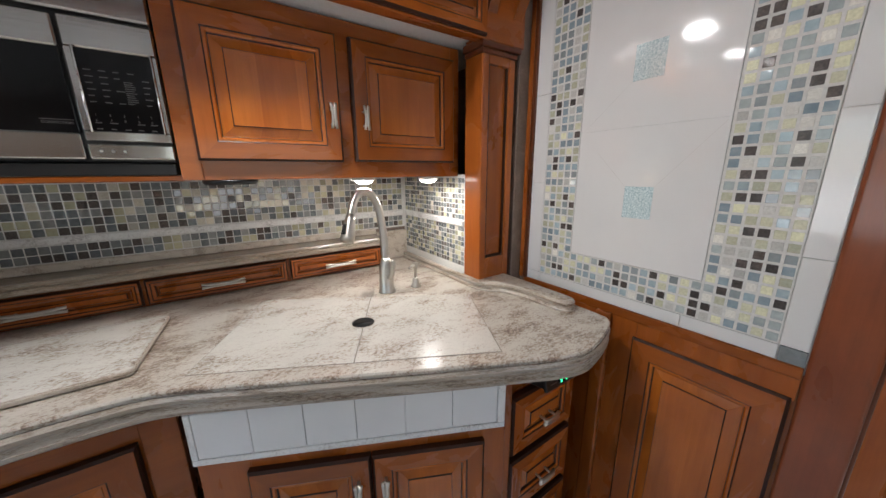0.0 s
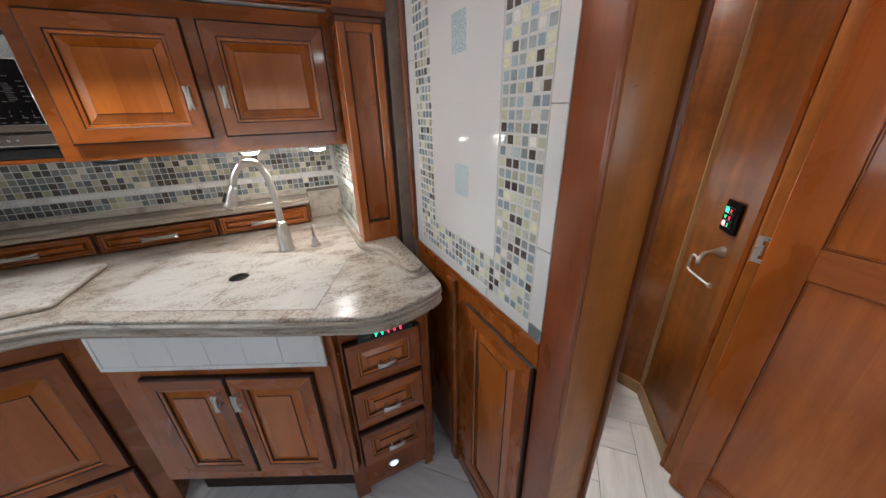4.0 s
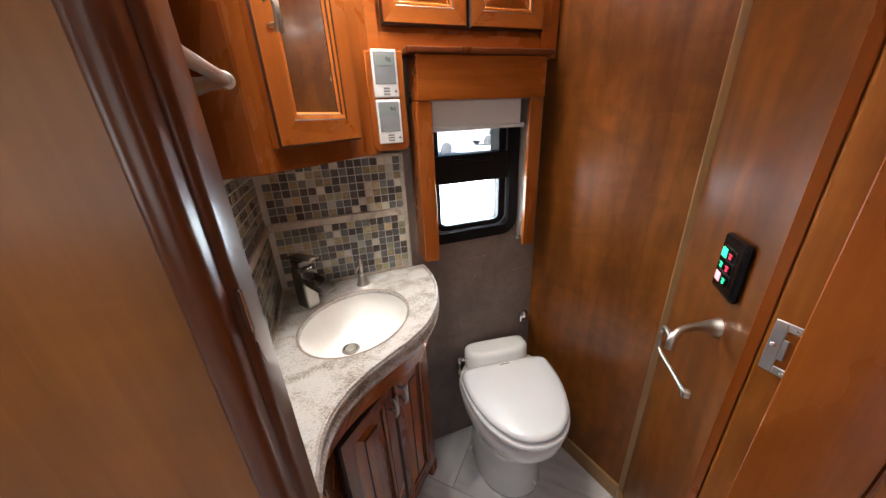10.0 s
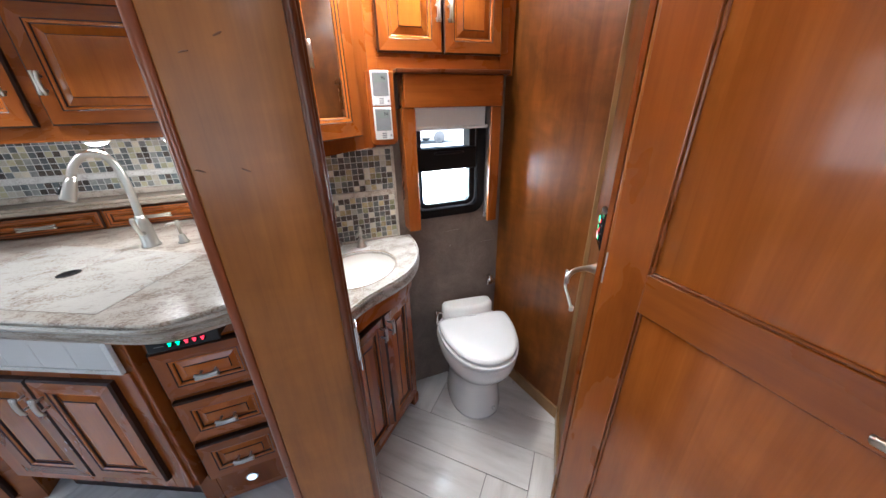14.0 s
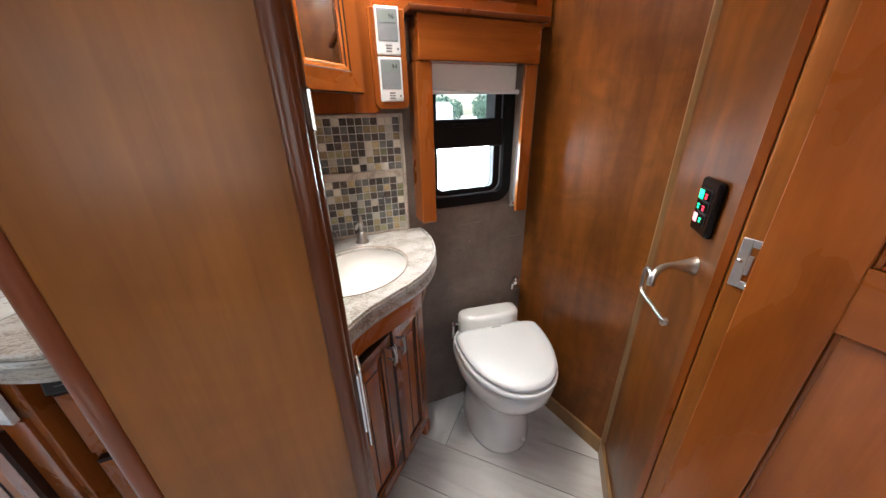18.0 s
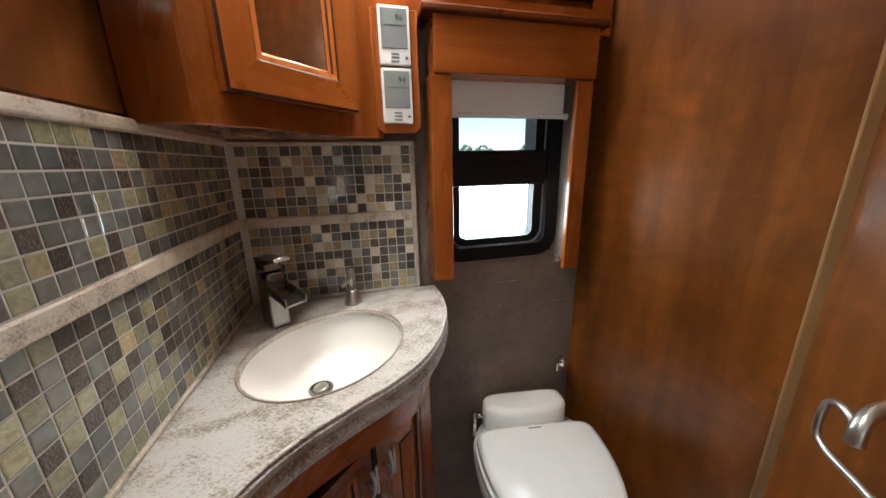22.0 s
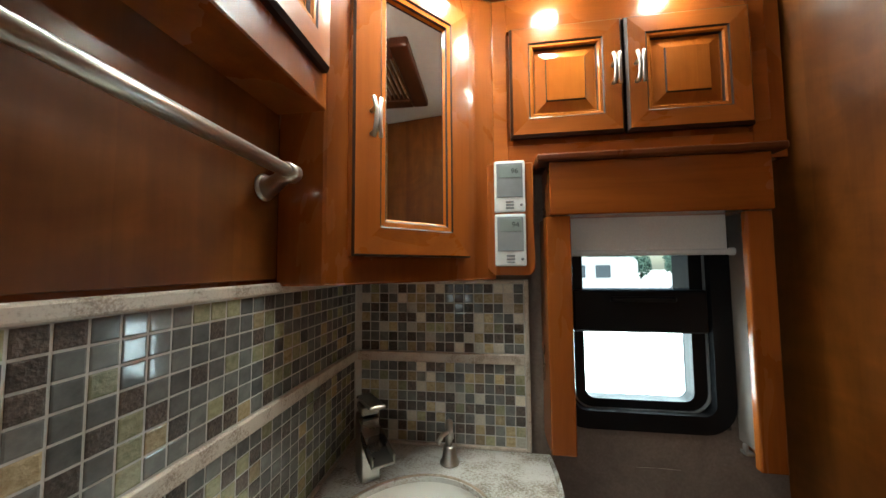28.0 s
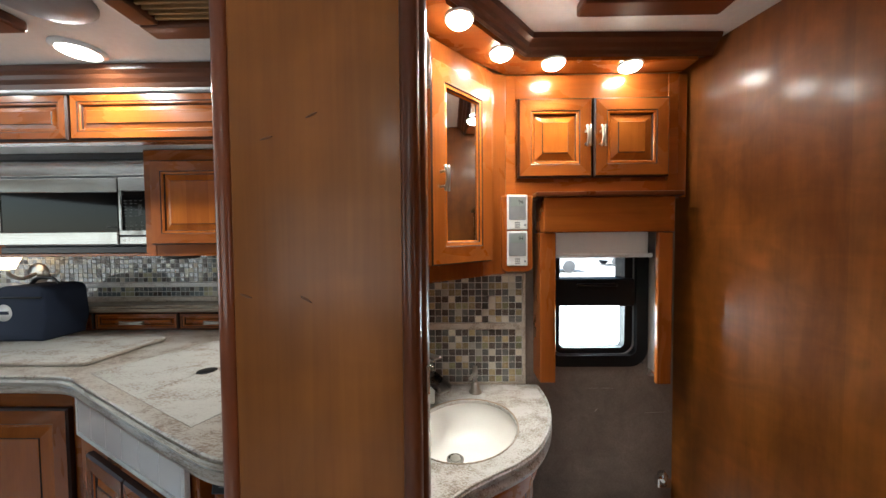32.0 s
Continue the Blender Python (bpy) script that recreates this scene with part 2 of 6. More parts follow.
carpet = plain("beige_carpet", (0.34, 0.31, 0.22), 0.95, 0, 0.35, 400, 1.0)


def emit(name, color, power):
    m, nt, b, _ = nodes_of(name)
    setp(b, Base_Color=(*color, 1), Emission_Color=(*color, 1), Emission_Strength=power)
    return m


glow_white = emit("lit_diffuser", (1.0, 0.96, 0.90), 7)
glow_warm = emit("lit_warm_dome", (1.0, 0.94, 0.85), 57)
led_green = emit("green_led", (0.02, 1.0, 0.35), 1.1)
led_red = emit("red_led", (1.0, 0.03, 0.07), 1.0)
led_blue = emit("blue_led", (0.62, 0.82, 1.0), 0.8)
led_pink = emit("pink_led", (1.0, 0.35, 0.4), 0.7)


def stone(name, pale, tan, dark, scale=1.0, streak=(1, 1, 1), rot=(0, 0, 0), rough=0.16, drift_at=0.0):
    """Solid surface: pale ground, drifts of tan and grey-brown broken into flecks, dark specks."""
    m, nt, b, link = nodes_of(name)
    vec, _ = coords(nt, tuple(s * scale for s in streak), rot)
    drift = noise_tex(nt, vec, 3.6, 3, 0.55, 0.5)
    grit = noise_tex(nt, vec, 46, 5, 0.72, 0.3)
    add = nt.nodes.new("ShaderNodeMath")
    add.operation = "MULTIPLY_ADD"
    link(grit, add.inputs[0])
    add.inputs[1].default_value = 1.0
    sub = nt.nodes.new("ShaderNodeMath")
    sub.operation = "MULTIPLY_ADD"
    link(drift, sub.inputs[0])
    sub.inputs[1].default_value, sub.inputs[2].default_value = 0.70, drift_at - 0.35
    link(sub.outputs[0], add.inputs[2])
    base = ramp(nt, add.outputs[0], [(0.30, dark), (0.405, tan), (0.465, tuple(0.55 * p + 0.45 * t for p, t in zip(pale, tan))), (0.52, pale), (0.75, tuple(min(1, c * 1.06) for c in pale))])
    fleck = noise_tex(nt, vec, 110, 3, 0.75)
    speck = ramp(nt, fleck, [(0.27, (0.42, 0.38, 0.35)), (0.38, (1, 1, 1))])
    link(mix(nt, base, speck, 0.7, "MULTIPLY"), b.inputs["Base Color"])
    setp(b, Roughness=rough + 0.12, Coat_Weight=0.12, Coat_Roughness=0.16)
    return m


k_stone = stone("kitchen_counter_stone", (0.53, 0.485, 0.425), (0.34, 0.262, 0.20), (0.15, 0.10, 0.072), 2.6, (1, 1.9, 1), (0, 0, 0.5), 0.16, -0.012)
k_pale = stone("pale_cover_stone", (0.575, 0.54, 0.485), (0.40, 0.33, 0.27), (0.21, 0.155, 0.12), 2.4, (1, 1.8, 1), (0, 0, 0.5), 0.14, 0.045)
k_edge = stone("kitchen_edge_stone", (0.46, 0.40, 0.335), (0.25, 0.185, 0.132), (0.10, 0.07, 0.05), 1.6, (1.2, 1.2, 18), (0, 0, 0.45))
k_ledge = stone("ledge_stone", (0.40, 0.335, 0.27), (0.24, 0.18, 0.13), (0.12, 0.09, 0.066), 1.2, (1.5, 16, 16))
b_stone = stone("bath_counter_stone", (0.515, 0.498, 0.475), (0.345, 0.302, 0.252), (0.19, 0.155, 0.122), 4.6, (1, 1.5, 1), (0, 0, 0.6), 0.16, -0.015)
trav = stone("travertine_trim", (0.57, 0.50, 0.42), (0.42, 0.34, 0.265), (0.27, 0.215, 0.17), 8.0, (1, 1, 1), (0, 0, 0), 0.3)
marble = stone("white_marble_strip", (0.74, 0.73, 0.71), (0.60, 0.58, 0.56), (0.42, 0.40, 0.39), 4.0, (1, 1, 1), (0, 0, 0), 0.2)


def tile_mat(name, a, c, rough, rel, scale=260, coat=0.3):
    m, nt, b, link = nodes_of(name)
    vec, rnd = coords(nt, (1, 1, 1), (0, 0, 0), 9.0)
    n = noise_tex(nt, vec, scale, 4, 0.65)
    base = ramp(nt, n, [(0.3, a), (0.7, c)])
    tone = ramp(nt, rnd, [(0, (0.64, 0.64, 0.65)), (1, (1.3, 1.28, 1.24))])
    link(mix(nt, base, tone, 1.0, "MULTIPLY"), b.inputs["Base Color"])
    setp(b, Roughness=rough, Coat_Weight=coat, Coat_Roughness=0.06)
    if rel:
        v = nt.nodes.new("ShaderNodeTexVoronoi")
        v.distance, v.inputs["Scale"].default_value = "CHEBYCHEV", 330 if rel >= 1.0 else 140
        link(vec, v.inputs["Vector"])
        both = nt.nodes.new("ShaderNodeMath")
        both.operation = "MULTIPLY_ADD"
        link(v.outputs["Distance"], both.inputs[0])
        both.inputs[1].default_value = 0.6
        link(n, both.inputs[2])
        bump(nt, b, both.outputs[0], rel, 0.0012)
    return m


t_grey = tile_mat("grey_glass_tile", (0.115, 0.118, 0.115), (0.20, 0.203, 0.195), 0.08, 0.0, 60, 0.45)
t_dark = tile_mat("dark_stone_tile", (0.018, 0.011, 0.008), (0.12, 0.09, 0.072), 0.3, 1.0, 190)
t_tan = tile_mat("tan_stone_tile", (0.30, 0.23, 0.115), (0.55, 0.46, 0.29), 0.16, 0.8, 150, 0.6)
t_olive = tile_mat("olive_glass_tile", (0.23, 0.23, 0.13), (0.40, 0.395, 0.25), 0.14, 0.8, 150, 0.7)
t_pale = tile_mat("pale_stone_tile", (0.48, 0.45, 0.37), (0.66, 0.62, 0.53), 0.35, 0.6)
t_silver = tile_mat("silver_glass_tile", (0.24, 0.25, 0.245), (0.33, 0.34, 0.335), 0.06, 0.0, 60, 0.8)
t_blue = tile_mat("blue_grey_glass_tile", (0.29, 0.385, 0.445), (0.42, 0.51, 0.56), 0.05, 0.0, 60, 0.9)
t_slate = tile_mat("slate_glass_tile", (0.13, 0.15, 0.16), (0.21, 0.235, 0.25), 0.06, 0.0, 60, 0.8)
t_yellow = tile_mat("yellow_glass_tile", (0.44, 0.42, 0.28), (0.56, 0.54, 0.39), 0.07, 0.0, 60, 0.8)
t_mist = tile_mat("mist_glass_tile", (0.29, 0.335, 0.35), (0.40, 0.45, 0.46), 0.06, 0.0, 60, 0.8)
t_cream = tile_mat("cream_stone_tile", (0.54, 0.54, 0.38), (0.72, 0.72, 0.55), 0.25, 0.8, 200)
t_brown = tile_mat("brown_carved_tile", (0.03, 0.022, 0.02), (0.10, 0.08, 0.072), 0.3, 1.0, 190)
t_white = tile_mat("white_stone_tile", (0.56, 0.55, 0.51), (0.75, 0.74, 0.70), 0.3, 0.6)
t_crackle = tile_mat("crackled_ice_tile", (0.24, 0.40, 0.46), (0.80, 0.88, 0.89), 0.08, 1.0, 230, 0.8)


def plank_mat():
    m, nt, b, link = nodes_of("floor_porcelain")
    vec, rnd = coords(nt, (2.0, 14, 1), (0, 0, 0), 7.0)
    n = noise_tex(nt, vec, 1.8, 6, 0.6, 0.6)
    base = ramp(nt, n, [(0.25, (0.56, 0.54, 0.515)), (0.5, (0.70, 0.68, 0.655)), (0.75, (0.80, 0.785, 0.765))])
    tone = ramp(nt, rnd, [(0, (0.92, 0.92, 0.92)), (1, (1.08, 1.07, 1.05))])
    link(mix(nt, base, tone, 1.0, "MULTIPLY"), b.inputs["Base Color"])
    setp(b, Roughness=0.13, Coat_Weight=0.3, Coat_Roughness=0.05)
    return m


plank = plank_mat()
floor_grout = plain("dark_floor_grout", (0.16, 0.145, 0.13), 0.85, 0, 0.2, 150, 0.3)


def leather():
    m, nt, b, link = nodes_of("brown_wallcovering")
    vec, _ = coords(nt)
    n = noise_tex(nt, vec, 9, 7, 0.7, 0.6)
    f = noise_tex(nt, vec, 160, 4, 0.7)
    base = ramp(nt, n, [(0.25, (0.14, 0.10, 0.08)), (0.55, (0.205, 0.155, 0.125)), (0.8, (0.28, 0.22, 0.18))])
    sp = ramp(nt, f, [(0.3, (0.8, 0.78, 0.76)), (0.65, (1.08, 1.07, 1.06))])
    link(mix(nt, base, sp, 1.0, "MULTIPLY"), b.inputs["Base Color"])
    setp(b, Roughness=0.62)
    bump(nt, b, f, 0.25, 0.0006)
    return m


wallcover = leather()


def mirror_mat():
    m, nt, b, _ = nodes_of("mirror_silver")
    setp(b, Base_Color=(0.86, 0.88, 0.87, 1), Metallic=1.0, Roughness=0.015)
    return m


mirror = mirror_mat()


def glass_mat(name, rough=0.0, tint=(0.95, 0.98, 0.98)):
    m, nt, b, _ = nodes_of(name)
    setp(b, Base_Color=(*tint, 1), Roughness=rough, Transmission_Weight=1.0, IOR=1.1)
    return m


clear_glass = glass_mat("clear_glass")
frosted = plain("frosted_glass", (0.36, 0.42, 0.42), 0.35, 0, 0.05, 8, 0, 0.3)

# ---- helpers for shapes ----


def box(x0, x1, y0, y1, z0, z1, bev=0.002, seg=1):
    bm = bmesh.new()
    bmesh.ops.create_cube(bm, size=1.0)
    for v in bm.verts:
        v.co = Vector(((x0 + x1) / 2 + v.co.x * (x1 - x0), (y0 + y1) / 2 + v.co.y * (y1 - y0), (z0 + z1) / 2 + v.co.z * (z1 - z0)))
    if bev > 0:
        bmesh.ops.bevel(bm, geom=bm.edges[:], offset=bev, segments=seg, affect="EDGES", profile=0.5)
    return bm


def prism(poly, z0, z1, bev=0.0, seg=1):
    """An upright prism over a plan outline, given anticlockwise."""
    bm = bmesh.new()
    lo = [bm.verts.new((x, y, z0)) for x, y in poly]
    hi = [bm.verts.new((x, y, z1)) for x, y in poly]
    n = len(poly)
    bm.faces.new(hi)
    bm.faces.new(lo[::-1])
    for i in range(n):
        j = (i + 1) % n
        bm.faces.new((lo[i], lo[j], hi[j], hi[i]))
    if bev:
        bmesh.ops.bevel(bm, geom=[e for e in bm.edges], offset=bev, segments=seg, affect="EDGES", profile=0.5)
    return bm


def offset_poly(poly, d):
    """The outline moved inwards by d (anticlockwise)."""
    out, n = [], len(poly)
    for i in range(n):
        p0, p1, p2 = Vector(poly[i - 1]), Vector(poly[i]), Vector(poly[(i + 1) % n])
        a, b = (p1 - p0).normalized(), (p2 - p1).normalized()
        na, nb = Vector((-a.y, a.x)), Vector((-b.y, b.x))
        k = (na + nb)
        k = k / max(0.35, k.length_squared / 2)
        out.append((p1.x + k.x * d, p1.y + k.y * d))
    return out


def slab(poly, layers):
    """A slab with a moulded edge: layers of (inset, z) from the bottom to the top."""
    bm = bmesh.new()
    rings = [[bm.verts.new((x, y, z)) for x, y in offset_poly(poly, d)] for d, z in layers]
    n = len(poly)
    for a, b in zip(rings, rings[1:]):
        for i in range(n):
            j = (i + 1) % n
            bm.faces.new((a[i], a[j], b[j], b[i]))
    bm.faces.new(rings[-1])
    bm.faces.new(rings[0][::-1])
    return bm


def lathe(profile, seg=24, center=(0, 0, 0), axis="z"):
    """Turned shape from (radius, height) pairs."""
    bm = bmesh.new()
    rings = []
    for r, h in profile:
        ring = []
        for k in range(seg):
            a = 2 * math.pi * k / seg
            p = (r * math.cos(a), r * math.sin(a), h)
            if axis == "y":
                p = (p[0], -p[2], p[1])
            elif axis == "x":
                p = (p[2], p[0], p[1])
            ring.append(bm.verts.new(Vector(p) + Vector(center)))
        rings.append(ring)
    for a, b in zip(rings, rings[1:]):
        for k in range(seg):
            j = (k + 1) % seg
            bm.faces.new((a[k], a[j], b[j], b[k]))
    bm.faces.new(rings[0][::-1])
    bm.faces.new(rings[-1])
    for f in bm.faces:
        f.smooth = True
    return bm


def tube(points, radius, seg=12, flat=1.0):
    """A round bar along a line of points; radius may be a list."""
    bm = bmesh.new()
    pts = [Vector(p) for p in points]
    rs = radius if isinstance(radius, (list, tuple)) else [radius] * len(pts)
    rings, side = [], None
    for i, p in enumerate(pts):
        d = (pts[min(i + 1, len(pts) - 1)] - pts[max(i - 1, 0)]).normalized()
        if side is None:
            side = d.orthogonal().normalized()
        side = (side - d * side.dot(d)).normalized()
        up = d.cross(side)
        rings.append([bm.verts.new(p + rs[i] * (math.cos(a) * side + flat * math.sin(a) * up)) for a in (2 * math.pi * k / seg for k in range(seg))])
    for a, b in zip(rings, rings[1:]):
        for k in range(seg):
            j = (k + 1) % seg
            bm.faces.new((a[k], a[j], b[j], b[k]))
    bm.faces.new(rings[0][::-1])
    bm.faces.new(rings[-1])
    for f in bm.faces:
        f.smooth = True
    return bm


def curve_points(points, steps=8):
    """A smooth line through the given points."""
    pts = [Vector(p) for p in points]
    out = []
    for i in range(len(pts) - 1):
        a, b, c, d = pts[max(i - 1, 0)], pts[i], pts[i + 1], pts[min(i + 2, len(pts) - 1)]
        for k in range(steps):
            t = k / steps
            out.append(0.5 * (2 * b + (c - a) * t + (2 * a - 5 * b + 4 * c - d) * t * t + (3 * b - a - 3 * c + d) * t ** 3))
    return out + [pts[-1]]


def joined(*bms):
    out = bmesh.new()
    for b in bms:
        me = bpy.data.meshes.new("tmp")
        b.to_mesh(me)
        b.free()
        out.from_mesh(me)
        bpy.data.meshes.remove(me)
    return out


def moved(bm, m):
    bm.transform(m)
    return bm


def mesh_object(name, bm, mats):
    me = bpy.data.meshes.new(name)
    bmesh.ops.recalc_face_normals(bm, faces=bm.faces)
    bm.to_mesh(me)
    bm.free()
    for m in mats if isinstance(mats, (list, tuple)) else [mats]:
        me.materials.append(m)
    return new(name, me)


def part(name, bm, mats, parent, label="", m=None):
    """One mesh under a thing, in the thing's own coordinates."""
    ob = mesh_object(name, bm, mats)
    ob.parent = parent
    if m:
        ob.matrix_basis = m
    return tagged(ob, label)


def thing(name, label, category, m=None, group=""):
    ob = new(name)
    ob.empty_display_size = 0.05
    ob.matrix_basis = m or Matrix()
    return tagged(ob, label, category, group)


def structure(name, bm, mats, label=""):
    return tagged(mesh_object(name, bm, mats), label, kind="structure")


def soft(ob, angle=35):
    """Smooth shading but for sharp edges."""
    me = ob.data
    for p in me.polygons:
        p.use_smooth = True
    me.set_sharp_from_angle(angle=radians(angle))
    return ob


def panel_bm(w, h, t=0.02, stile=0.05, slope=0.03, rails=None, step=0.004):
    """A framed door with a raised field: x 0..w, z 0..h, front at y = -t. Slots: upright, level, glaze, field."""
    bm = bmesh.new()
    s = stile
    # glazed sides and outer bevel also draw the dark shadow gap round the door
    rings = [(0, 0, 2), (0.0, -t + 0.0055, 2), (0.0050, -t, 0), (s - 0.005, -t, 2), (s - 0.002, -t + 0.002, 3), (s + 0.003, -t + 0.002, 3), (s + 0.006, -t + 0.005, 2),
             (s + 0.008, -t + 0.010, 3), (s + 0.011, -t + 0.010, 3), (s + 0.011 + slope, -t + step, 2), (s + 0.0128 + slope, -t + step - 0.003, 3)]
    loops = []
    for d, y, _ in rings:
        loops.append([bm.verts.new(p) for p in ((d, y, d), (w - d, y, d), (w - d, y, h - d), (d, y, h - d))])
    for (a, b), (_, _, mat) in zip(zip(loops, loops[1:]), rings):
        for k in range(4):
            j = (k + 1) % 4
            f = bm.faces.new((a[k], a[j], b[j], b[k]))
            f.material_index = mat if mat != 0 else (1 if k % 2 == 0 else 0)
    f = bm.faces.new(loops[-1])
    f.material_index = 3
    f = bm.faces.new(loops[0][::-1])
    f.material_index = 0
    return bm


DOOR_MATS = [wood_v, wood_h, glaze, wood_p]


def pull(parent, x, z, y, upright=True, length=0.062):
    """A pair of thin bowed bars on two posts."""
    g = []
    for off in (-0.0055, 0.0055):
        pts = []
        for k in range(9):
            u = (k / 8 - 0.5)
            a, b = u * length, off * (0.55 + 2.2 * u * u)
            pts.append((x + (b if upright else a), y - 0.022 - 0.004 * (1 - 4 * u * u), z + (a if upright else b)))
        g.append(tube(pts, 0.0050, 8, 0.7))
    for e in (-0.30, 0.30):
        dx, dz = (0, e * length) if upright else (e * length, 0)
        g.append(tube([(x + dx, y + 0.001, z + dz), (x + dx, y - 0.021, z + dz)], 0.0035, 8))
    return part("handle", joined(*g), nickel, parent, "brushed nickel twin-bar handle")


def cabinet_door(cab, x, z, w, h, y, stile=0.05, slope=0.03, handle=None, t=0.02, name="door", step=0.004):
    """A door on a cabinet's front at y; handle: (x, z, upright) within the door."""
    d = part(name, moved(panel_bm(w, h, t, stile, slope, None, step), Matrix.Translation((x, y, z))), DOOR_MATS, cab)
    if handle:
        pull(d, x + handle[0], z + handle[1], y - t, handle[2])
    return d

# ---- structure ----
structure("ground", box(-150, 150, -60, 220, -1.25, -1.2, 0), plain("pale_concrete", (0.72, 0.71, 0.69), 0.9, 0, 0.08, 0.6, 0.1), "pale concrete yard outside the coach")
structure("floor", joined(box(-2.9, 0.165, -1.25, 2.2, -0.06, -0.004, 0), box(0.165, 1.30, -1.25, 1.60, -0.06, -0.004, 0), box(1.30, 4.2, -1.25, 2.1, -0.06, -0.004, 0)), floor_grout, "dark grout bed under the floor planks")
structure("ceiling", joined(box(-2.9, 0.165, -1.25, 2.2, CEIL, CEIL + 0.04, 0), box(0.165, 1.30, -1.25, 1.60, CEIL, CEIL + 0.04, 0), box(1.30, 4.2, -1.25, 2.1, CEIL, CEIL + 0.04, 0)), ceiling_vinyl, "pale grey vinyl coach ceiling")
# brown keeps bounce and reflections from the unseen walls low and warm
wallpaint = plain("brown_unseen_wall", (0.22, 0.14, 0.09), 0.6, 0, 0.08, 40, 0.2)


def wall_with_hole(name, x0, x1, y0, y1, hx0, hx1, hz0, hz1, mat, label):
    bm = joined(box(x0, hx0, y0, y1, 0, CEIL, 0), box(hx1, x1, y0, y1, 0, CEIL, 0),
                box(hx0, hx1, y0, y1, 0, hz0, 0), box(hx0, hx1, y0, y1, hz1, CEIL, 0))
    return structure(name, bm, mat, label)


# unseen opposite side of the coach, its two windows placed by guess
bm = joined(box(-2.9, -1.15, -1.30, -1.25, 0, CEIL, 0), box(0.35, 2.05, -1.30, -1.25, 0, CEIL, 0), box(2.95, 4.2, -1.30, -1.25, 0, CEIL, 0),
            box(-1.15, 0.35, -1.30, -1.25, 0, 0.87, 0), box(-1.15, 0.35, -1.30, -1.25, 1.63, CEIL, 0),
            box(2.05, 2.95, -1.30, -1.25, 0, 0.95, 0), box(2.05, 2.95, -1.30, -1.25, 1.55, CEIL, 0))
structure("wall_south", bm, wallpaint, "unseen brown side wall with window openings placed by guess")
bm = joined(box(-2.95, -2.9, -1.25, -0.55, 0, CEIL, 0), box(-2.95, -2.9, 1.55, 2.2, 0, CEIL, 0),
            box(-2.95, -2.9, -0.55, 1.55, 0, 0.8, 0), box(-2.95, -2.9, -0.55, 1.55, 1.7, CEIL, 0))
structure("wall_west", bm, wallpaint, "unseen front end wall with an assumed windscreen opening")
structure("wall_east", box(4.2, 4.25, -1.25, 2.2, 0, CEIL, 0), wallpaint, "unseen brown wall closing off the rear of the coach")
structure("wall_kitchen_back", box(-2.9, 0.115, 2.13, 2.2, 0, CEIL, 0), wallcover, "brown covered wall of the kitchen slide-out")
structure("trim_slide_edge", box(0.158, 0.176, 1.546, 1.563, 0.92, CEIL, 0.003), wood_v, "cherry strip at the edge of the slide-out")
structure("wall_slide_return", box(0.088, 0.1145, 1.605, 1.654, 0, CEIL, 0), wallcover, "grey-brown covered return beside the column")
structure("wall_kitchen_side", box(0.115, 0.165, 1.564, 2.2, 0, CEIL, 0), wallcover, "grey-brown covered end wall of the slide-out")
window_wall = wall_with_hole("wall_bath_window", 0.165, 1.30, 1.545, 1.60, 0.668, 0.995, 0.933, 1.372, wallcover, "brown leather-look wall round the bath window")
# pale scuffs in the wall covering under the window
SCUFF = plain("pale_scuff", (0.42, 0.35, 0.29), 0.7)
for sx0, sz0, sx1, sz1, sw in ((0.812, 0.8485, 0.850, 0.8500, 0.0009), (0.850, 0.8500, 0.897, 0.8490, 0.0014), (0.834, 0.770, 0.844, 0.780, 0.0030), (0.998, 0.766, 1.066, 0.768, 0.0008)):
    part("scuff", prism([(sx0, sz0), ((sx0 + sx1) / 2, (sz0 + sz1) / 2 - sw / 2), (sx1, sz1), ((sx0 + sx1) / 2, (sz0 + sz1) / 2 + sw / 2)], -0.0003, 0.001), SCUFF, window_wall, "thin pale scuff", Matrix.Translation((0, 1.545, 0)) @ Matrix.Rotation(radians(90), 4, "X"))
structure("wall_bedroom_side", box(1.30, 4.2, 2.05, 2.1, 0, CEIL, 0), wallcover, "brown covered bedroom side wall")
structure("wall_bedroom_return", box(1.255, 1.30, 1.545, 2.10, 0, CEIL, 0), wallcover, "brown covered wall return")

# partition between the kitchen and the bath, clad on both sides
structure("wall_partition", box(0.178, 0.1905, 0.782, 1.545, 0, CEIL, 0), wood_v, "cherry partition between kitchen and bath")
structure("wall_lining_bath", box(0.1905, 0.1985, 0.782, 1.545, 1.25, CEIL, 0.001), wood_wall, "glossy cherry panelling above the mosaic")

# right-hand bath wall: figured panel, bend, narrow panel to the hinge jamb
BEND, JAMB, FAR = (1.183, 1.065), (0.938, 0.775), (1.092, 1.545)


def wall_run(a, b, t, z0, z1):
    a, b = Vector(a), Vector(b)
    d = (b - a).normalized()
    n = Vector((d.y, -d.x)) * t
    return prism([tuple(a), tuple(a + n), tuple(b + n), tuple(b)], z0, z1)


structure("wall_bath_right", wall_run(FAR, BEND, -0.04, 0, CEIL), wood_wall, "glossy figured cherry wall beside the toilet")
structure("wall_bath_angle", wall_run(BEND, JAMB, -0.04, 0, CEIL), wood_wall, "glossy cherry angled panel beside the door")
structure("wall_hall_angle", wall_run((1.255, 1.02), (1.035, 0.75), 0.02, 0, CEIL), wood_v, "cherry hall panel behind the bath corner")
structure("wall_hall_end", box(1.255, 1.295, 1.02, 1.545, 0, CEIL, 0), wood_v, "cherry end panel of the bath")

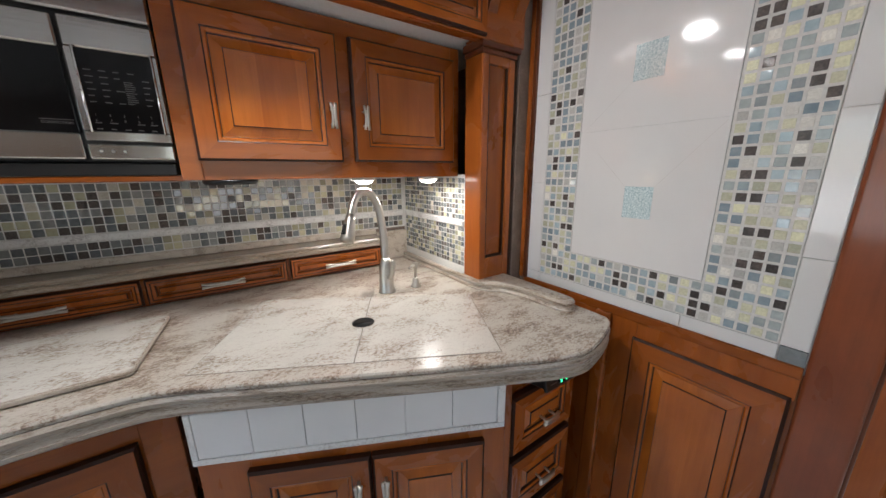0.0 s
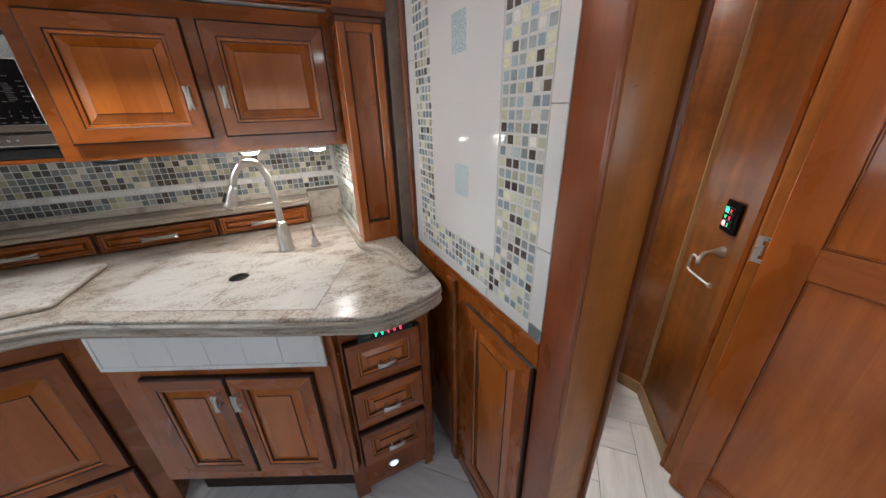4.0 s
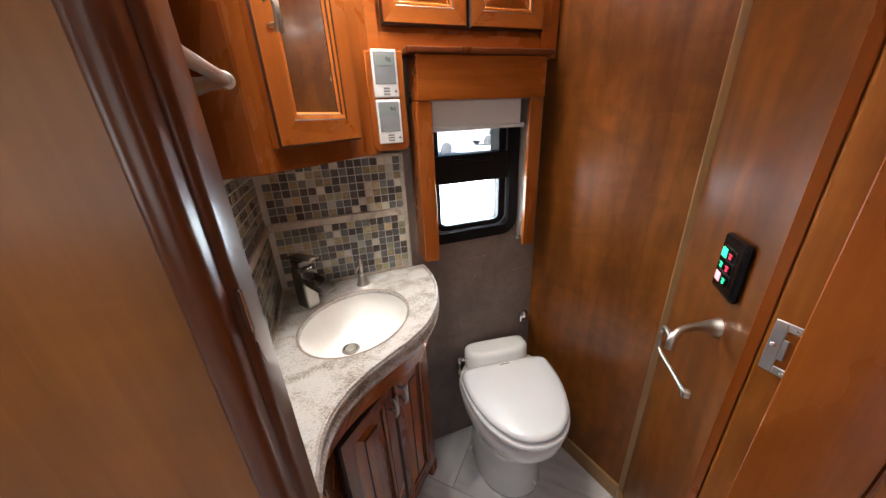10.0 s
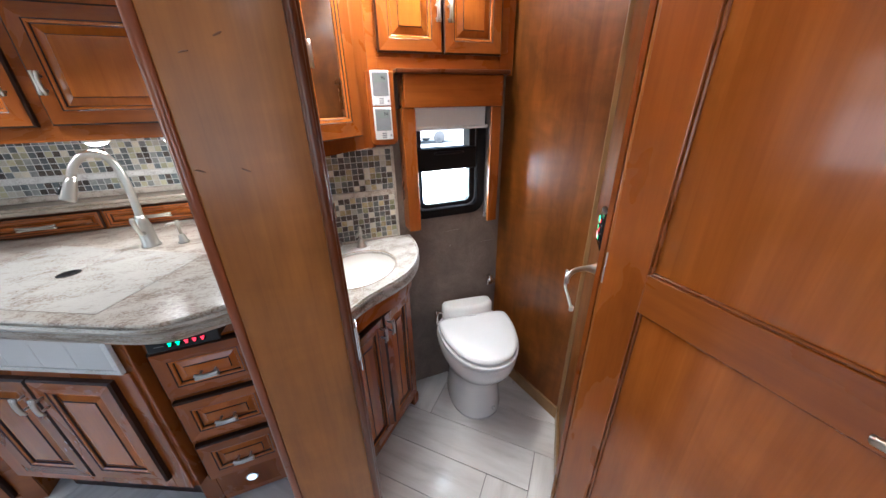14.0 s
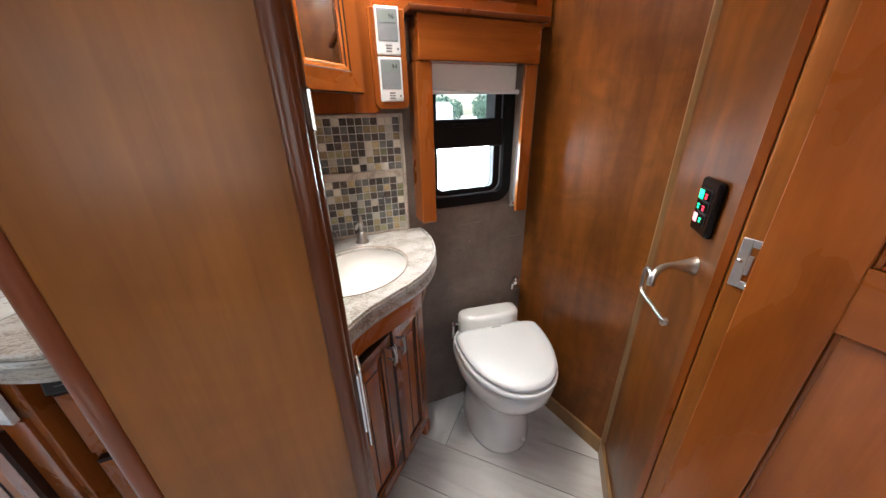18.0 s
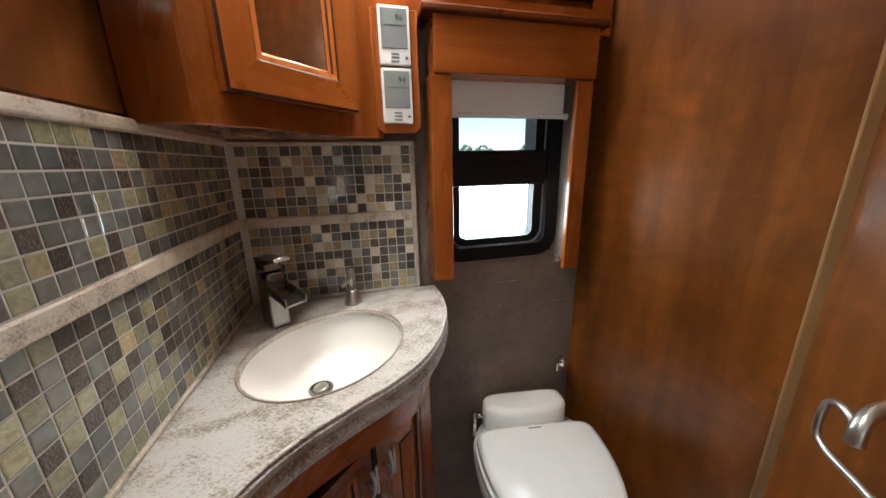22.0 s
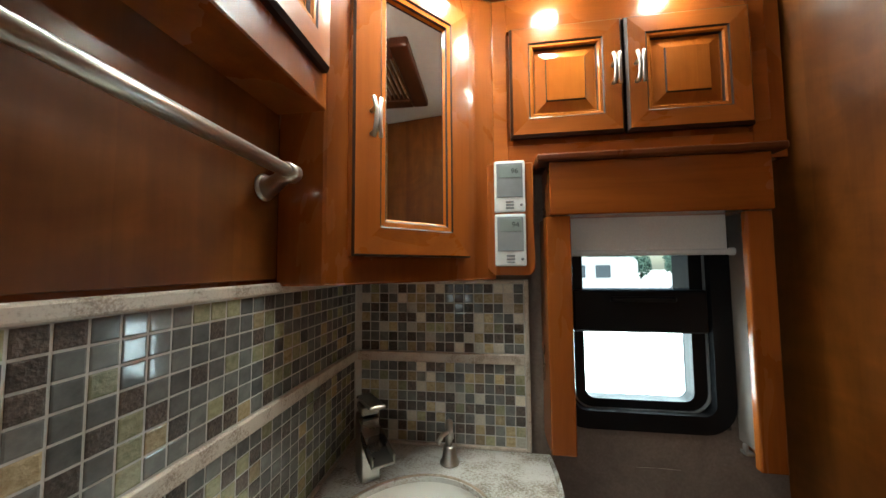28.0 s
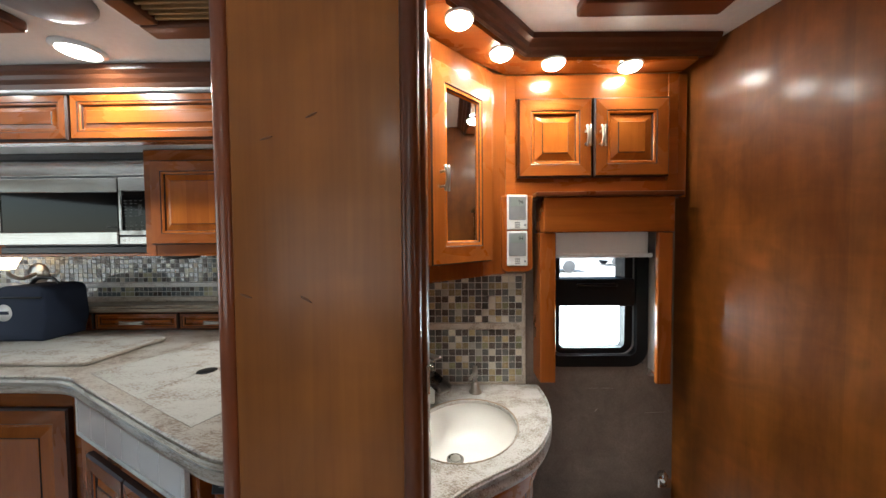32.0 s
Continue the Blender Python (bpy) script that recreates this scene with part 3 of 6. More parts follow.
tan_trim = wood("pale_oak_trim", (0.23, 0.13, 0.055), (0.38, 0.225, 0.105), "z", 0.35, 0.2)
for name, a, b, h, t in (("baseboard_far", FAR, BEND, 0.07, -0.012), ("baseboard_angle", BEND, JAMB, 0.07, -0.012)):
    d = (Vector(b) - Vector(a)).normalized()
    n = Vector((-d.y, d.x)) * t
    structure(name, prism([tuple(Vector(a) + n), a, b, tuple(Vector(b) + n)][::-1], 0.0, h, 0.002), tan_trim, "pale wood skirting")
structure("trim_bend", moved(box(-0.0095, 0.0095, -0.008, 0.004, 0.07, CEIL, 0.003, 2), pose(BEND[0] - 0.009, BEND[1] - 0.006, 0, 0, 0, -60)), tan_trim, "pale wood strip over the wall joint")

# door portal: wide post, jambs, head and door stop
post = thing("door_post", "wide plain cherry post with rounded edges beside the door", "post", pose(0.25, 0.775, 0))


def rounded_rect(x0, x1, y0, y1, r, seg=5, corners=(1, 1, 1, 1)):
    out = []
    for (cx, cy, a0), on in zip(((x1 - r, y1 - r, 0), (x0 + r, y1 - r, 90), (x0 + r, y0 + r, 180), (x1 - r, y0 + r, 270)), corners):
        if on:
            out += [(cx + r * math.cos(radians(a0 + 90 * k / seg)), cy + r * math.sin(radians(a0 + 90 * k / seg))) for k in range(seg + 1)]
        else:
            out.append({0: (x1, y1), 90: (x0, y1), 180: (x0, y0), 270: (x1, y0)}[a0])
    return out


soft(part("post_face", prism([(x - 0.25, y - 0.775) for x, y in rounded_rect(0.180, 0.314, 0.737, 0.780, 0.002)], 0, CEIL), wood_post, post))
soft(part("corner_moulding", prism([(x - 0.25, y - 0.775) for x, y in rounded_rect(0.166, 0.1805, 0.735, 0.818, 0.007)], 0, CEIL), wood_side, post, "rounded corner moulding"))
soft(part("door_side_moulding", prism([(x - 0.25, y - 0.775) for x, y in rounded_rect(0.3125, 0.3265, 0.724, 0.772, 0.0065)], 0, CEIL), wood_red, post, "rounded moulding along the door opening"))
soft(part("jamb", prism([(x - 0.25, y - 0.775) for x, y in rounded_rect(0.318, 0.3305, 0.740, 0.776, 0.006)], 0, CEIL), wood_red, post, "rounded cherry jamb"))
for z_ in (1.241, 1.0):
    part("strike_lip", moved(box(-0.0015, 0.0015, -0.007, 0.007, -0.035 if z_ < 1.1 else -0.012, 0.035 if z_ < 1.1 else 0.012, 0.0012), Matrix.Translation((0.0775, -0.030, z_)) @ Matrix.Rotation(radians(38), 4, "Z")), chrome, post, "small bright metal catch")
part("strike_plate", joined(box(0.082, 0.0855, -0.024, -0.002, 0.93, 1.03, 0.001), box(0.084, 0.0875, -0.018, -0.008, 0.955, 1.005, 0.002)), chrome, post, "bright metal strike plate")
KNOT = plain("brown_knot", (0.20, 0.07, 0.02), 0.45)
# small dark knots with a tail of grain
for kx, kz, tilt in ((0.244, 1.447, 25), (0.209, 1.430, 15), (0.190, 1.309, -20), (0.237, 1.306, -30)):
    bm = lathe([(0.0022, 0.0), (0.0014, 0.0003)], 12)
    bm.transform(Matrix.Diagonal((2.4, 0.45, 1, 1)))
    part("knot", moved(bm, Matrix.Translation((kx - 0.25, 0.737 - 0.775, kz)) @ Matrix.Rotation(radians(90), 4, "X") @ Matrix.Rotation(radians(tilt), 4, "Z")), KNOT, post, "small dark knot in the wood")
right = thing("door_jamb", "cherry hinge-side jamb and casing of the bath door", "door frame", pose(0.97, 0.755, 0))
soft(part("casing", prism([(x - 0.97, y - 0.755) for x, y in rounded_rect(0.914, 1.036, 0.735, 0.775, 0.006)], 0, CEIL), wood_post, right))
part("jamb", box(-0.056, -0.044, 0.02, 0.035, 0, CEIL, 0.001), wood_v, right)
soft(part("bead", tube([(-0.058, -0.022, 0.0), (-0.058, -0.022, CEIL)], 0.006, 10), wood_red, right))
structure("door_head", box(0.347, 0.914, 0.739, 0.79, 1.86, CEIL, 0.002), wood_h, "cherry head over the bath door")


def hinge_bm(z):
    g = [lathe([(0.0055, z + 0.0005 + k * 0.0262), (0.006, z + 0.001 + k * 0.0262), (0.006, z + 0.0255 + k * 0.0262), (0.0055, z + 0.026 + k * 0.0262)], 12) for k in range(3)]
    return joined(*g)


for z in (0.27, 1.02, 1.70):
    part("hinge_knuckle", moved(hinge_bm(z), Matrix.Translation((-0.066, -0.029, 0))), chrome, right, "chrome hinge barrel")
part("latch_bracket", joined(box(-0.0595, -0.0565, -0.002, 0.012, 0.975, 1.055, 0.0008), box(-0.0594, -0.0566, -0.024, -0.002, 1.043, 1.055, 0.0008), box(-0.0594, -0.0566, -0.024, -0.002, 0.975, 0.987, 0.0008),
                              box(-0.0593, -0.0567, -0.008, -0.002, 0.998, 1.030, 0.0008)), zinc, right, "grey zinc bracket with two ears")
for z_, y_ in ((1.049, -0.014), (0.981, -0.014), (1.018, 0.006)):
    part("screw", lathe([(0.0035, -0.0605), (0.0035, -0.0592)], 12, (0, y_, z_), "x"), chrome, right)

# the bath door, standing open
W_DOOR, T_DOOR = 0.553, 0.035
door = thing("bath_door", "open two-panel cherry bath door with lever handles", "door", pose(0.902, 0.729, 0, 0, 0, 92))


def leaf_bm(w, h, t):
    """Two framed panels on both faces; hinge edge at x = 0, leaf towards -x, outer face at y = 0, inner at y = t."""
    st = 0.092
    bms = []
    bms.append(box(-w, -w + st, 0, t, 0.012, h, 0.0015))
    bms.append(box(-st, 0, 0, t, 0.012, h, 0.0015))
    for a, b in ((0.012, 0.17), (0.985, 1.07), (h - 0.12, h)):
        bms.append(box(-w + st, -st, 0.0005, t - 0.0005, a, b, 0.0008))
    return bms, st


H_DOOR = 1.845
stiles, st = leaf_bm(W_DOOR, H_DOOR, T_DOOR)
for bm, nm, mt in zip(stiles, ("stile", "stile", "rail", "rail", "rail"), (wood_v, wood_v, wood_h, wood_h, wood_h)):
    part(nm, bm, mt, door)
for a, b in ((0.17, 0.985), (1.07, H_DOOR - 0.12)):
    part("field", box(-W_DOOR + st - 0.004, -st + 0.004, 0.011, T_DOOR - 0.011, a - 0.004, b + 0.004, 0), wood_p, door)
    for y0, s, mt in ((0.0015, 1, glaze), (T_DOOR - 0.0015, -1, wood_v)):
        w_ = 0.02 if s > 0 else 0.006
        for x0, x1, z0, z1 in ((-W_DOOR + st, -W_DOOR + st + w_, a, b), (-st - w_, -st, a, b), (-W_DOOR + st + w_, -st - w_, a, a + w_), (-W_DOOR + st + w_, -st - w_, b - w_, b)):
            ya, yb = sorted((y0 + s * 0.003, y0 + s * 0.011))
            part("moulding", box(x0, x1, ya, yb, z0, z1, 0.002), mt, door)


def lever(parent, x, z, y, s):
    """A fluted rose with a lever; s: -1 outwards along -y, 1 along +y."""
    rose = lathe([(0.033, 0.0), (0.033, 0.004), (0.028, 0.008), (0.018, 0.011), (0.012, 0.012)], 36)
    rose = moved(rose, Matrix.Translation((x, y, z)) @ Matrix.Rotation(radians(90 if s < 0 else -90), 4, "X"))
    r = part("rose", rose, nickel, parent, "fluted brushed nickel rose")
    neck = tube([(x, y, z), (x, y + s * 0.055, z), (x, y + s * 0.062, z)], [0.010, 0.011, 0.012], 14)
    pts = curve_points([(x, y + s * 0.058, z), (x + 0.03, y + s * 0.062, z + 0.002), (x + 0.07, y + s * 0.058, z + 0.008), (x + 0.105, y + s * 0.05, z + 0.002)], 5)
    arm = tube(pts, [0.011 - 0.003 * abs(k / (len(pts) - 1) - 0.6) for k in range(len(pts))], 12, 0.6)
    part("lever", joined(neck, arm), nickel, r)


lever(door, -W_DOOR + 0.048, 1.03, 0.0, -1)
lever(door, -W_DOOR + 0.048, 1.03, T_DOOR, 1)
part("latch_plate", box(-W_DOOR - 0.001, -W_DOOR + 0.001, 0.006, 0.029, 0.975, 1.085, 0.0005), chrome, door)

# ---- kitchen: counter, ledge, backsplash ----
EDGE = [(0.112, 1.30), (0.108, 1.22), (0.098, 1.172), (0.045, 1.143), (-0.03, 1.122), (-0.10, 1.112), (-0.165, 1.128), (-0.25, 1.168), (-0.42, 1.252),
        (-0.63, 1.36), (-0.80, 1.447), (-0.868, 1.482), (-0.935, 1.503), (-1.02, 1.509), (-1.12, 1.511), (-1.25, 1.512), (-1.5, 1.512), (-2.1, 1.512)]
fine = [(p.x, p.y) for p in curve_points([(x, y, 0) for x, y in EDGE], 4)]
counter_poly = [(0.112, 1.50), (0.110, 1.62), (-0.030, 1.64), (-0.030, 2.120), (-2.1, 2.120)] + fine[::-1]
counter = thing("kitchen_counter", "pale marbled solid-surface worktop with moulded edge", "worktop", pose(-0.5, 1.6, 0.85))


def local(poly, ob):
    t = ob.matrix_basis.translation
    return [(x - t.x, y - t.y) for x, y in poly]


cp = local(counter_poly, counter)
soft(part("top", slab(cp, [(0.006, 0.047), (0.003, 0.056), (0.006, 0.06)]), k_stone, counter), 30)
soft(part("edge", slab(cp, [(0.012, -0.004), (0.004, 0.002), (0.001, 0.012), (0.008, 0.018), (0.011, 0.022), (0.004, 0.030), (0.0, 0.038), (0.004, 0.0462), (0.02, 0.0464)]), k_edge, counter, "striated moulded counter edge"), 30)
# flush sink covers with a finger hole, joints between them
JOINT = plain("counter_joint", (0.22, 0.19, 0.16), 0.7)
SINK = [(-0.855, 1.529), (-0.265, 1.223), (-0.104, 1.543), (-0.68, 1.885)]
MID = [(-0.557, 1.374), (-0.383, 1.709)]
for name, poly in (("sink_cover", [SINK[0], MID[0], MID[1], SINK[3]]), ("sink_cover", [MID[0], SINK[1], SINK[2], MID[1]])):
    part("cover_gap", slab(local(offset_poly(poly, -0.0005), counter), [(0, 0.0598), (0, 0.0603)]), JOINT, counter)
    part(name, slab(local(offset_poly(poly, 0.0012), counter), [(0, 0.0599), (0, 0.0609), (0.0006, 0.0613)]), k_pale, counter, "pale flush sink cover")
# black disc laid on the cover stands in for the shade inside the hole
part("finger_hole", lathe([(0.030, 0.0600), (0.030, 0.0618)], 28, (-0.472 + 0.5, 1.544 - 1.6, 0)), rubber, counter, "round black disc standing in for the shaded finger hole")
part("hole_rim", joined(*[tube([(0.028 + 0.031 * math.cos(a), -0.056 + 0.031 * math.sin(a)  , 0.0616) for a in [k * math.pi / 16 for k in range(33)]], 0.0012, 6)]), k_edge, counter)
# raised flat-topped lip along the end wall and round the column, with a moulded face
LIP = [(-0.062, 2.10), (-0.061, 1.90), (-0.060, 1.72), (-0.063, 1.61), (-0.058, 1.555), (-0.040, 1.522), (-0.015, 1.494), (0.004, 1.458), (0.015, 1.405), (0.019, 1.345),
       (0.022, 1.295), (0.032, 1.268), (0.052, 1.257), (0.073, 1.263), (0.086, 1.284), (0.089, 1.32)]
lip = [(p.x, p.y) for p in curve_points([(x, y, 0) for x, y in LIP], 5)] + [(0.0895, 1.57), (0.086, 1.60), (-0.030, 1.648), (-0.036, 1.66), (-0.036, 2.10)]
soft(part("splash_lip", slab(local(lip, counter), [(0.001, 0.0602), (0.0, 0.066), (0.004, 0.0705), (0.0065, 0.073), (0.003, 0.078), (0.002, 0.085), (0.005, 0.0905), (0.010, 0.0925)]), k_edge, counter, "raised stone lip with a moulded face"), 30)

# cutting board laid over the hob
board = thing("hob_cover", "pale marbled stone board lying on the worktop", "board", pose(-1.4, 1.72, 0.91))
BOARD = local([(-1.9, 1.585), (-0.950, 1.585), (-0.938, 1.594), (-0.910, 1.872), (-0.920, 1.884), (-1.9, 1.90)], board)
soft(part("edge", slab(BOARD, [(0.006, 0.0005), (0, 0.006), (0, 0.012), (0.003, 0.0155)]), k_edge, board, "striated brown edge"), 30)
soft(part("top", slab(offset_poly(BOARD, 0.0028), [(0.0, 0.0150), (0.001, 0.0165), (0.003, 0.0173)]), k_pale, board), 30)

# raised ledge with small drawers
ledge = thing("ledge_unit", "raised stone ledge over a row of small cherry drawers", "drawer unit", pose(-0.6, 2.06, 0.912))
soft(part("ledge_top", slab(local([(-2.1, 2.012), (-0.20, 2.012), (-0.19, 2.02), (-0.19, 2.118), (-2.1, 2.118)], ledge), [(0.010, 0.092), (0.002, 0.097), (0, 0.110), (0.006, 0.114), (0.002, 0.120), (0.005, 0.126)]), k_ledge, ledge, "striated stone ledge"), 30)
part("body", box(-1.5, 0.405, -0.022, 0.05, 0.0, 0.093, 0.001), wood_h, ledge)
for x0, x1 in ((-1.435, -1.13), (-1.115, -0.81), (-0.80, -0.385), (-0.375, 0.02), (0.03, 0.395)):
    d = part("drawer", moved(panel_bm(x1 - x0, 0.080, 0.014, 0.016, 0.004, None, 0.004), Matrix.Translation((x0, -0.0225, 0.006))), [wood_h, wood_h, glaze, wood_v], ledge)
    pull(d, (x0 + x1) / 2, 0.044, -0.0365, False, 0.12)
# upstand of the ledge along the wall
structure("trim_ledge_upstand", box(-2.1, -0.19, 2.106, 2.122, 1.039, 1.064, 0.003), trav, "stone upstand under the mosaic")
structure("trim_ledge_end", box(-0.188, -0.034, 2.108, 2.124, 0.9125, 1.045, 0.002), trav, "stone upstand in the corner")

# faucet and soap pump
fx, fy = -0.318, 1.725
faucet = thing("kitchen_faucet", "brushed nickel gooseneck faucet with pull-down spray", "faucet", pose(fx, fy, 0.911))
part("base", lathe([(0.030, 0), (0.030, 0.006), (0.026, 0.012), (0.025, 0.05), (0.023, 0.085), (0.018, 0.105), (0.014, 0.12)], 24), nickel, faucet)
neck = curve_points([(0, 0, 0.11), (0.0, 0.008, 0.20), (-0.009, 0.016, 0.285), (-0.034, 0.014, 0.333), (-0.075, 0.0, 0.338), (-0.104, -0.018, 0.308), (-0.117, -0.030, 0.272)], 7)
part("spout", tube(neck, 0.0125, 16), nickel, faucet)
part("spray_head", tube([(-0.116, -0.029, 0.276), (-0.121, -0.034, 0.260), (-0.138, -0.051, 0.212), (-0.142, -0.055, 0.203)], [0.0135, 0.0155, 0.021, 0.020], 18), nickel, faucet, "tapered spray head")
part("spray_button", tube([(-0.141, -0.046, 0.252), (-0.151, -0.058, 0.226)], [0.006, 0.007], 10), black, faucet, "black spray button")
part("lever", tube(curve_points([(0, -0.015, 0.055), (0.0, -0.040, 0.062), (0.0, -0.054, 0.09), (0.0, -0.060, 0.125)], 4), [0.010, 0.0095, 0.009, 0.0085, 0.008, 0.0075, 0.0075, 0.0075, 0.008, 0.0085, 0.009, 0.0085, 0.006], 12), nickel, faucet)
soap = thing("soap_dispenser", "small brushed nickel soap pump on the worktop", "soap dispenser", pose(-0.212, 1.712, 0.911))
part("collar", lathe([(0.019, 0), (0.019, 0.004), (0.014, 0.008), (0.011, 0.03), (0.008, 0.034)], 20), nickel, soap)
part("pump", joined(lathe([(0.0055, 0.03), (0.0055, 0.07), (0.0085, 0.072), (0.0085, 0.088), (0.004, 0.090)], 16), tube([(0, 0, 0.08), (-0.022, -0.010, 0.082), (-0.034, -0.015, 0.076)], 0.0045, 10)), nickel, soap)

# ---- kitchen: base cabinets ----
base_l = thing("base_cabinet", "cherry base cabinet with a drawer and raised-panel door", "cabinet", pose(-2.1, 1.556, 0))
part("body", box(0, 1.215, 0, 0.56, 0.0, 0.845, 0.002), wood_v, base_l)
part("face_frame", joined(box(1.155, 1.215, -0.006, 0.0, 0, 0.845, 0.001), box(0, 1.155, -0.006, 0, 0.79, 0.845, 0.001), box(0, 1.155, -0.006, 0, 0.0, 0.05, 0.001)), wood_h, base_l)
cabinet_door(base_l, 0.70, 0.29, 0.45, 0.495, -0.004, 0.055, 0.035, (0.035, 0.40, True))
cabinet_door(base_l, 0.22, 0.29, 0.46, 0.495, -0.004, 0.055, 0.035, (0.425, 0.40, True))
cabinet_door(base_l, 0.70, 0.06, 0.45, 0.215, -0.004, 0.05, 0.02, (0.225, 0.107, False), name="drawer")
cabinet_door(base_l, 0.22, 0.06, 0.46, 0.215, -0.004, 0.05, 0.02, (0.23, 0.107, False), name="drawer")

ang = math.degrees(math.atan2(1.212 - 1.489, -0.275 + 0.853))
sink_base = thing("sink_cabinet", "angled cherry sink cabinet with white tiled apron", "cabinet", pose(-0.858, 1.497, 0, 0, 0, ang))
L = math.hypot(0.578, 0.277) + 0.012
part("body", box(0, L + 0.03, 0.008, 0.42, 0.20, 0.845, 0.002), wood_v, sink_base)
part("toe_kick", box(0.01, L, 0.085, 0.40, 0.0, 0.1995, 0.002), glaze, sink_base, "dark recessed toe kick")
part("face_frame", joined(box(-0.005, 0.098, 0, 0.009, 0.20, 0.72, 0.001), box(0.606, L + 0.012, 0, 0.009, 0.20, 0.72, 0.001), box(0.098, 0.606, 0, 0.009, 0.69, 0.72, 0.001), box(0.098, 0.606, 0, 0.009, 0.20, 0.27, 0.001)), wood_v, sink_base)
cabinet_door(sink_base, 0.094, 0.258, 0.254, 0.438, 0.001, 0.046, 0.020, (0.227, 0.36, True))
cabinet_door(sink_base, 0.352, 0.258, 0.258, 0.438, 0.001, 0.046, 0.020, (0.028, 0.36, True))
part("apron_frame", joined(box(-0.006, L + 0.006, -0.010, 0.002, 0.724, 0.738, 0.001), box(-0.006, 0.006, -0.010, 0.002, 0.738, 0.847, 0.001), box(L - 0.012, L + 0.006, -0.010, 0.002, 0.738, 0.847, 0.001), box(0.0, L, -0.002, 0.004, 0.73, 0.847, 0)), marble, sink_base, "mottled grey stone border of the apron")
n = 6
tw = (L - 0.018) / n
for k in range(n):
    part("apron_tile", box(0.0065 + k * tw, 0.0065 + (k + 1) * tw - 0.0010, -0.0085, -0.0015, 0.739, 0.846, 0.0012), white_tile, sink_base)

drawers = thing("drawer_cabinet", "narrow cherry cabinet with three small drawers", "cabinet", pose(-0.262, 1.243, 0))
part("body", box(0, 0.325, 0.006, 0.30, 0.03, 0.845, 0.002), wood_v, drawers)
part("face_frame", joined(box(0, 0.052, 0, 0.0075, 0.0, 0.845, 0.001), box(0.29, 0.325, 0, 0.0075, 0, 0.845, 0.001), box(0.052, 0.29, 0, 0.0075, 0.765, 0.845, 0.001),
                          box(0.052, 0.29, 0, 0.0075, 0.06, 0.195, 0.001), box(0.052, 0.29, 0, 0.0075, 0.555, 0.595, 0.001), box(0.052, 0.29, 0, 0.0075, 0.36, 0.40, 0.001)), wood_v, drawers)
for z in (0.584, 0.388, 0.188):
    cabinet_door(drawers, 0.046, z, 0.252, 0.172, 0.001, 0.042, 0.014, (0.126, 0.076, False), name="drawer", t=0.022)
part("side_post", box(0.325, 0.345, 0.02, 0.30, 0.0, 0.845, 0.004), wood_v, drawers)
panel = thing("switch_panel", "black switch strip with green and red lights under the worktop", "switch panel", pose(-0.092, 1.165, 0.818, -12, 0, 0))
part("plate", box(-0.083, 0.083, 0.0, 0.010, -0.021, 0.021, 0.004, 2), black, panel)
part("housing", box(-0.078, 0.078, 0.009, 0.085, -0.016, 0.016, 0.002), black, panel)
for k in range(5):
    x = -0.030 + k * 0.0185
    key = part("button", lathe([(0.0075, 0.0), (0.0075, 0.003), (0.006, 0.0045)], 16, (x, 0.001, -0.004), "y"), black_gloss, panel, "round backlit button")
    part("symbol", joined(box(x - 0.0045, x + 0.0045, -0.0046, -0.0028, -0.0022, 0.001, 0), box(x - 0.0025, x + 0.0025, -0.0046, -0.0028, -0.0085, -0.0030, 0)), led_green if k < 2 else led_red, key, "lit green symbol" if k < 2 else "lit red symbol")
part("label_rule", box(-0.066, -0.044, -0.0008, 0.001, -0.006, -0.004, 0), ink_light, panel)
foot = thing("kick_light", "small lit round step light in the cabinet base", "light", pose(-0.105, 1.2425, 0.115))
part("rim", lathe([(0.021, 0), (0.021, 0.003), (0.017, 0.005), (0.016, 0.004)], 24, axis="y"), chrome, foot)
part("lens", lathe([(0.016, 0.0), (0.016, 0.0045), (0.010, 0.0055), (0.002, 0.0058)], 20, axis="y"), led_blue, foot)

# ---- kitchen: wall cabinets, microwave, column, fascia ----
upper = thing("wall_cabinet", "cherry wall cabinet with two raised-panel doors", "cabinet", pose(-0.81, 1.70, 1.295))
part("body", box(0, 0.755, 0.004, 0.42, 0, 0.405, 0.002), wood_v, upper)
part("face_frame", joined(box(0, 0.04, -0.004, 0.004, 0, 0.405, 0.001), box(0.358, 0.405, -0.004, 0.004, 0, 0.405, 0.001), box(0.74, 0.775, -0.004, 0.004, 0, 0.405, 0.001),
                          box(0.04, 0.74, -0.0035, 0.004, 0, 0.05, 0.001), box(0.04, 0.74, -0.0035, 0.004, 0.36, 0.405, 0.001)), wood_h, upper)
cabinet_door(upper, 0.036, 0.044, 0.328, 0.318, -0.003, 0.046, 0.020, (0.302, 0.115, True))
cabinet_door(upper, 0.400, 0.046, 0.345, 0.318, -0.003, 0.046, 0.020, (0.028, 0.115, True))
for x, y in UNDER:
    p = thing("puck_light", "lit round lamp under the wall cabinet", "light", pose(x, y, 1.295), "under-cabinet lamps")
    part("housing", lathe([(0.036, 0.0), (0.036, -0.008), (0.033, -0.010)][::-1], 24), white_plastic, p)
    part("lens", lathe([(0.003, -0.022), (0.015, -0.0205), (0.025, -0.016), (0.031, -0.0095)], 24), glow_white, p)
speaker = thing("under_cabinet_disc", "dark round disc under the wall cabinet", "speaker", pose(-0.718, 1.75, 1.295))
part("disc", lathe([(0.055, -0.012), (0.06, -0.006), (0.06, 0.0)], 28), black, speaker)

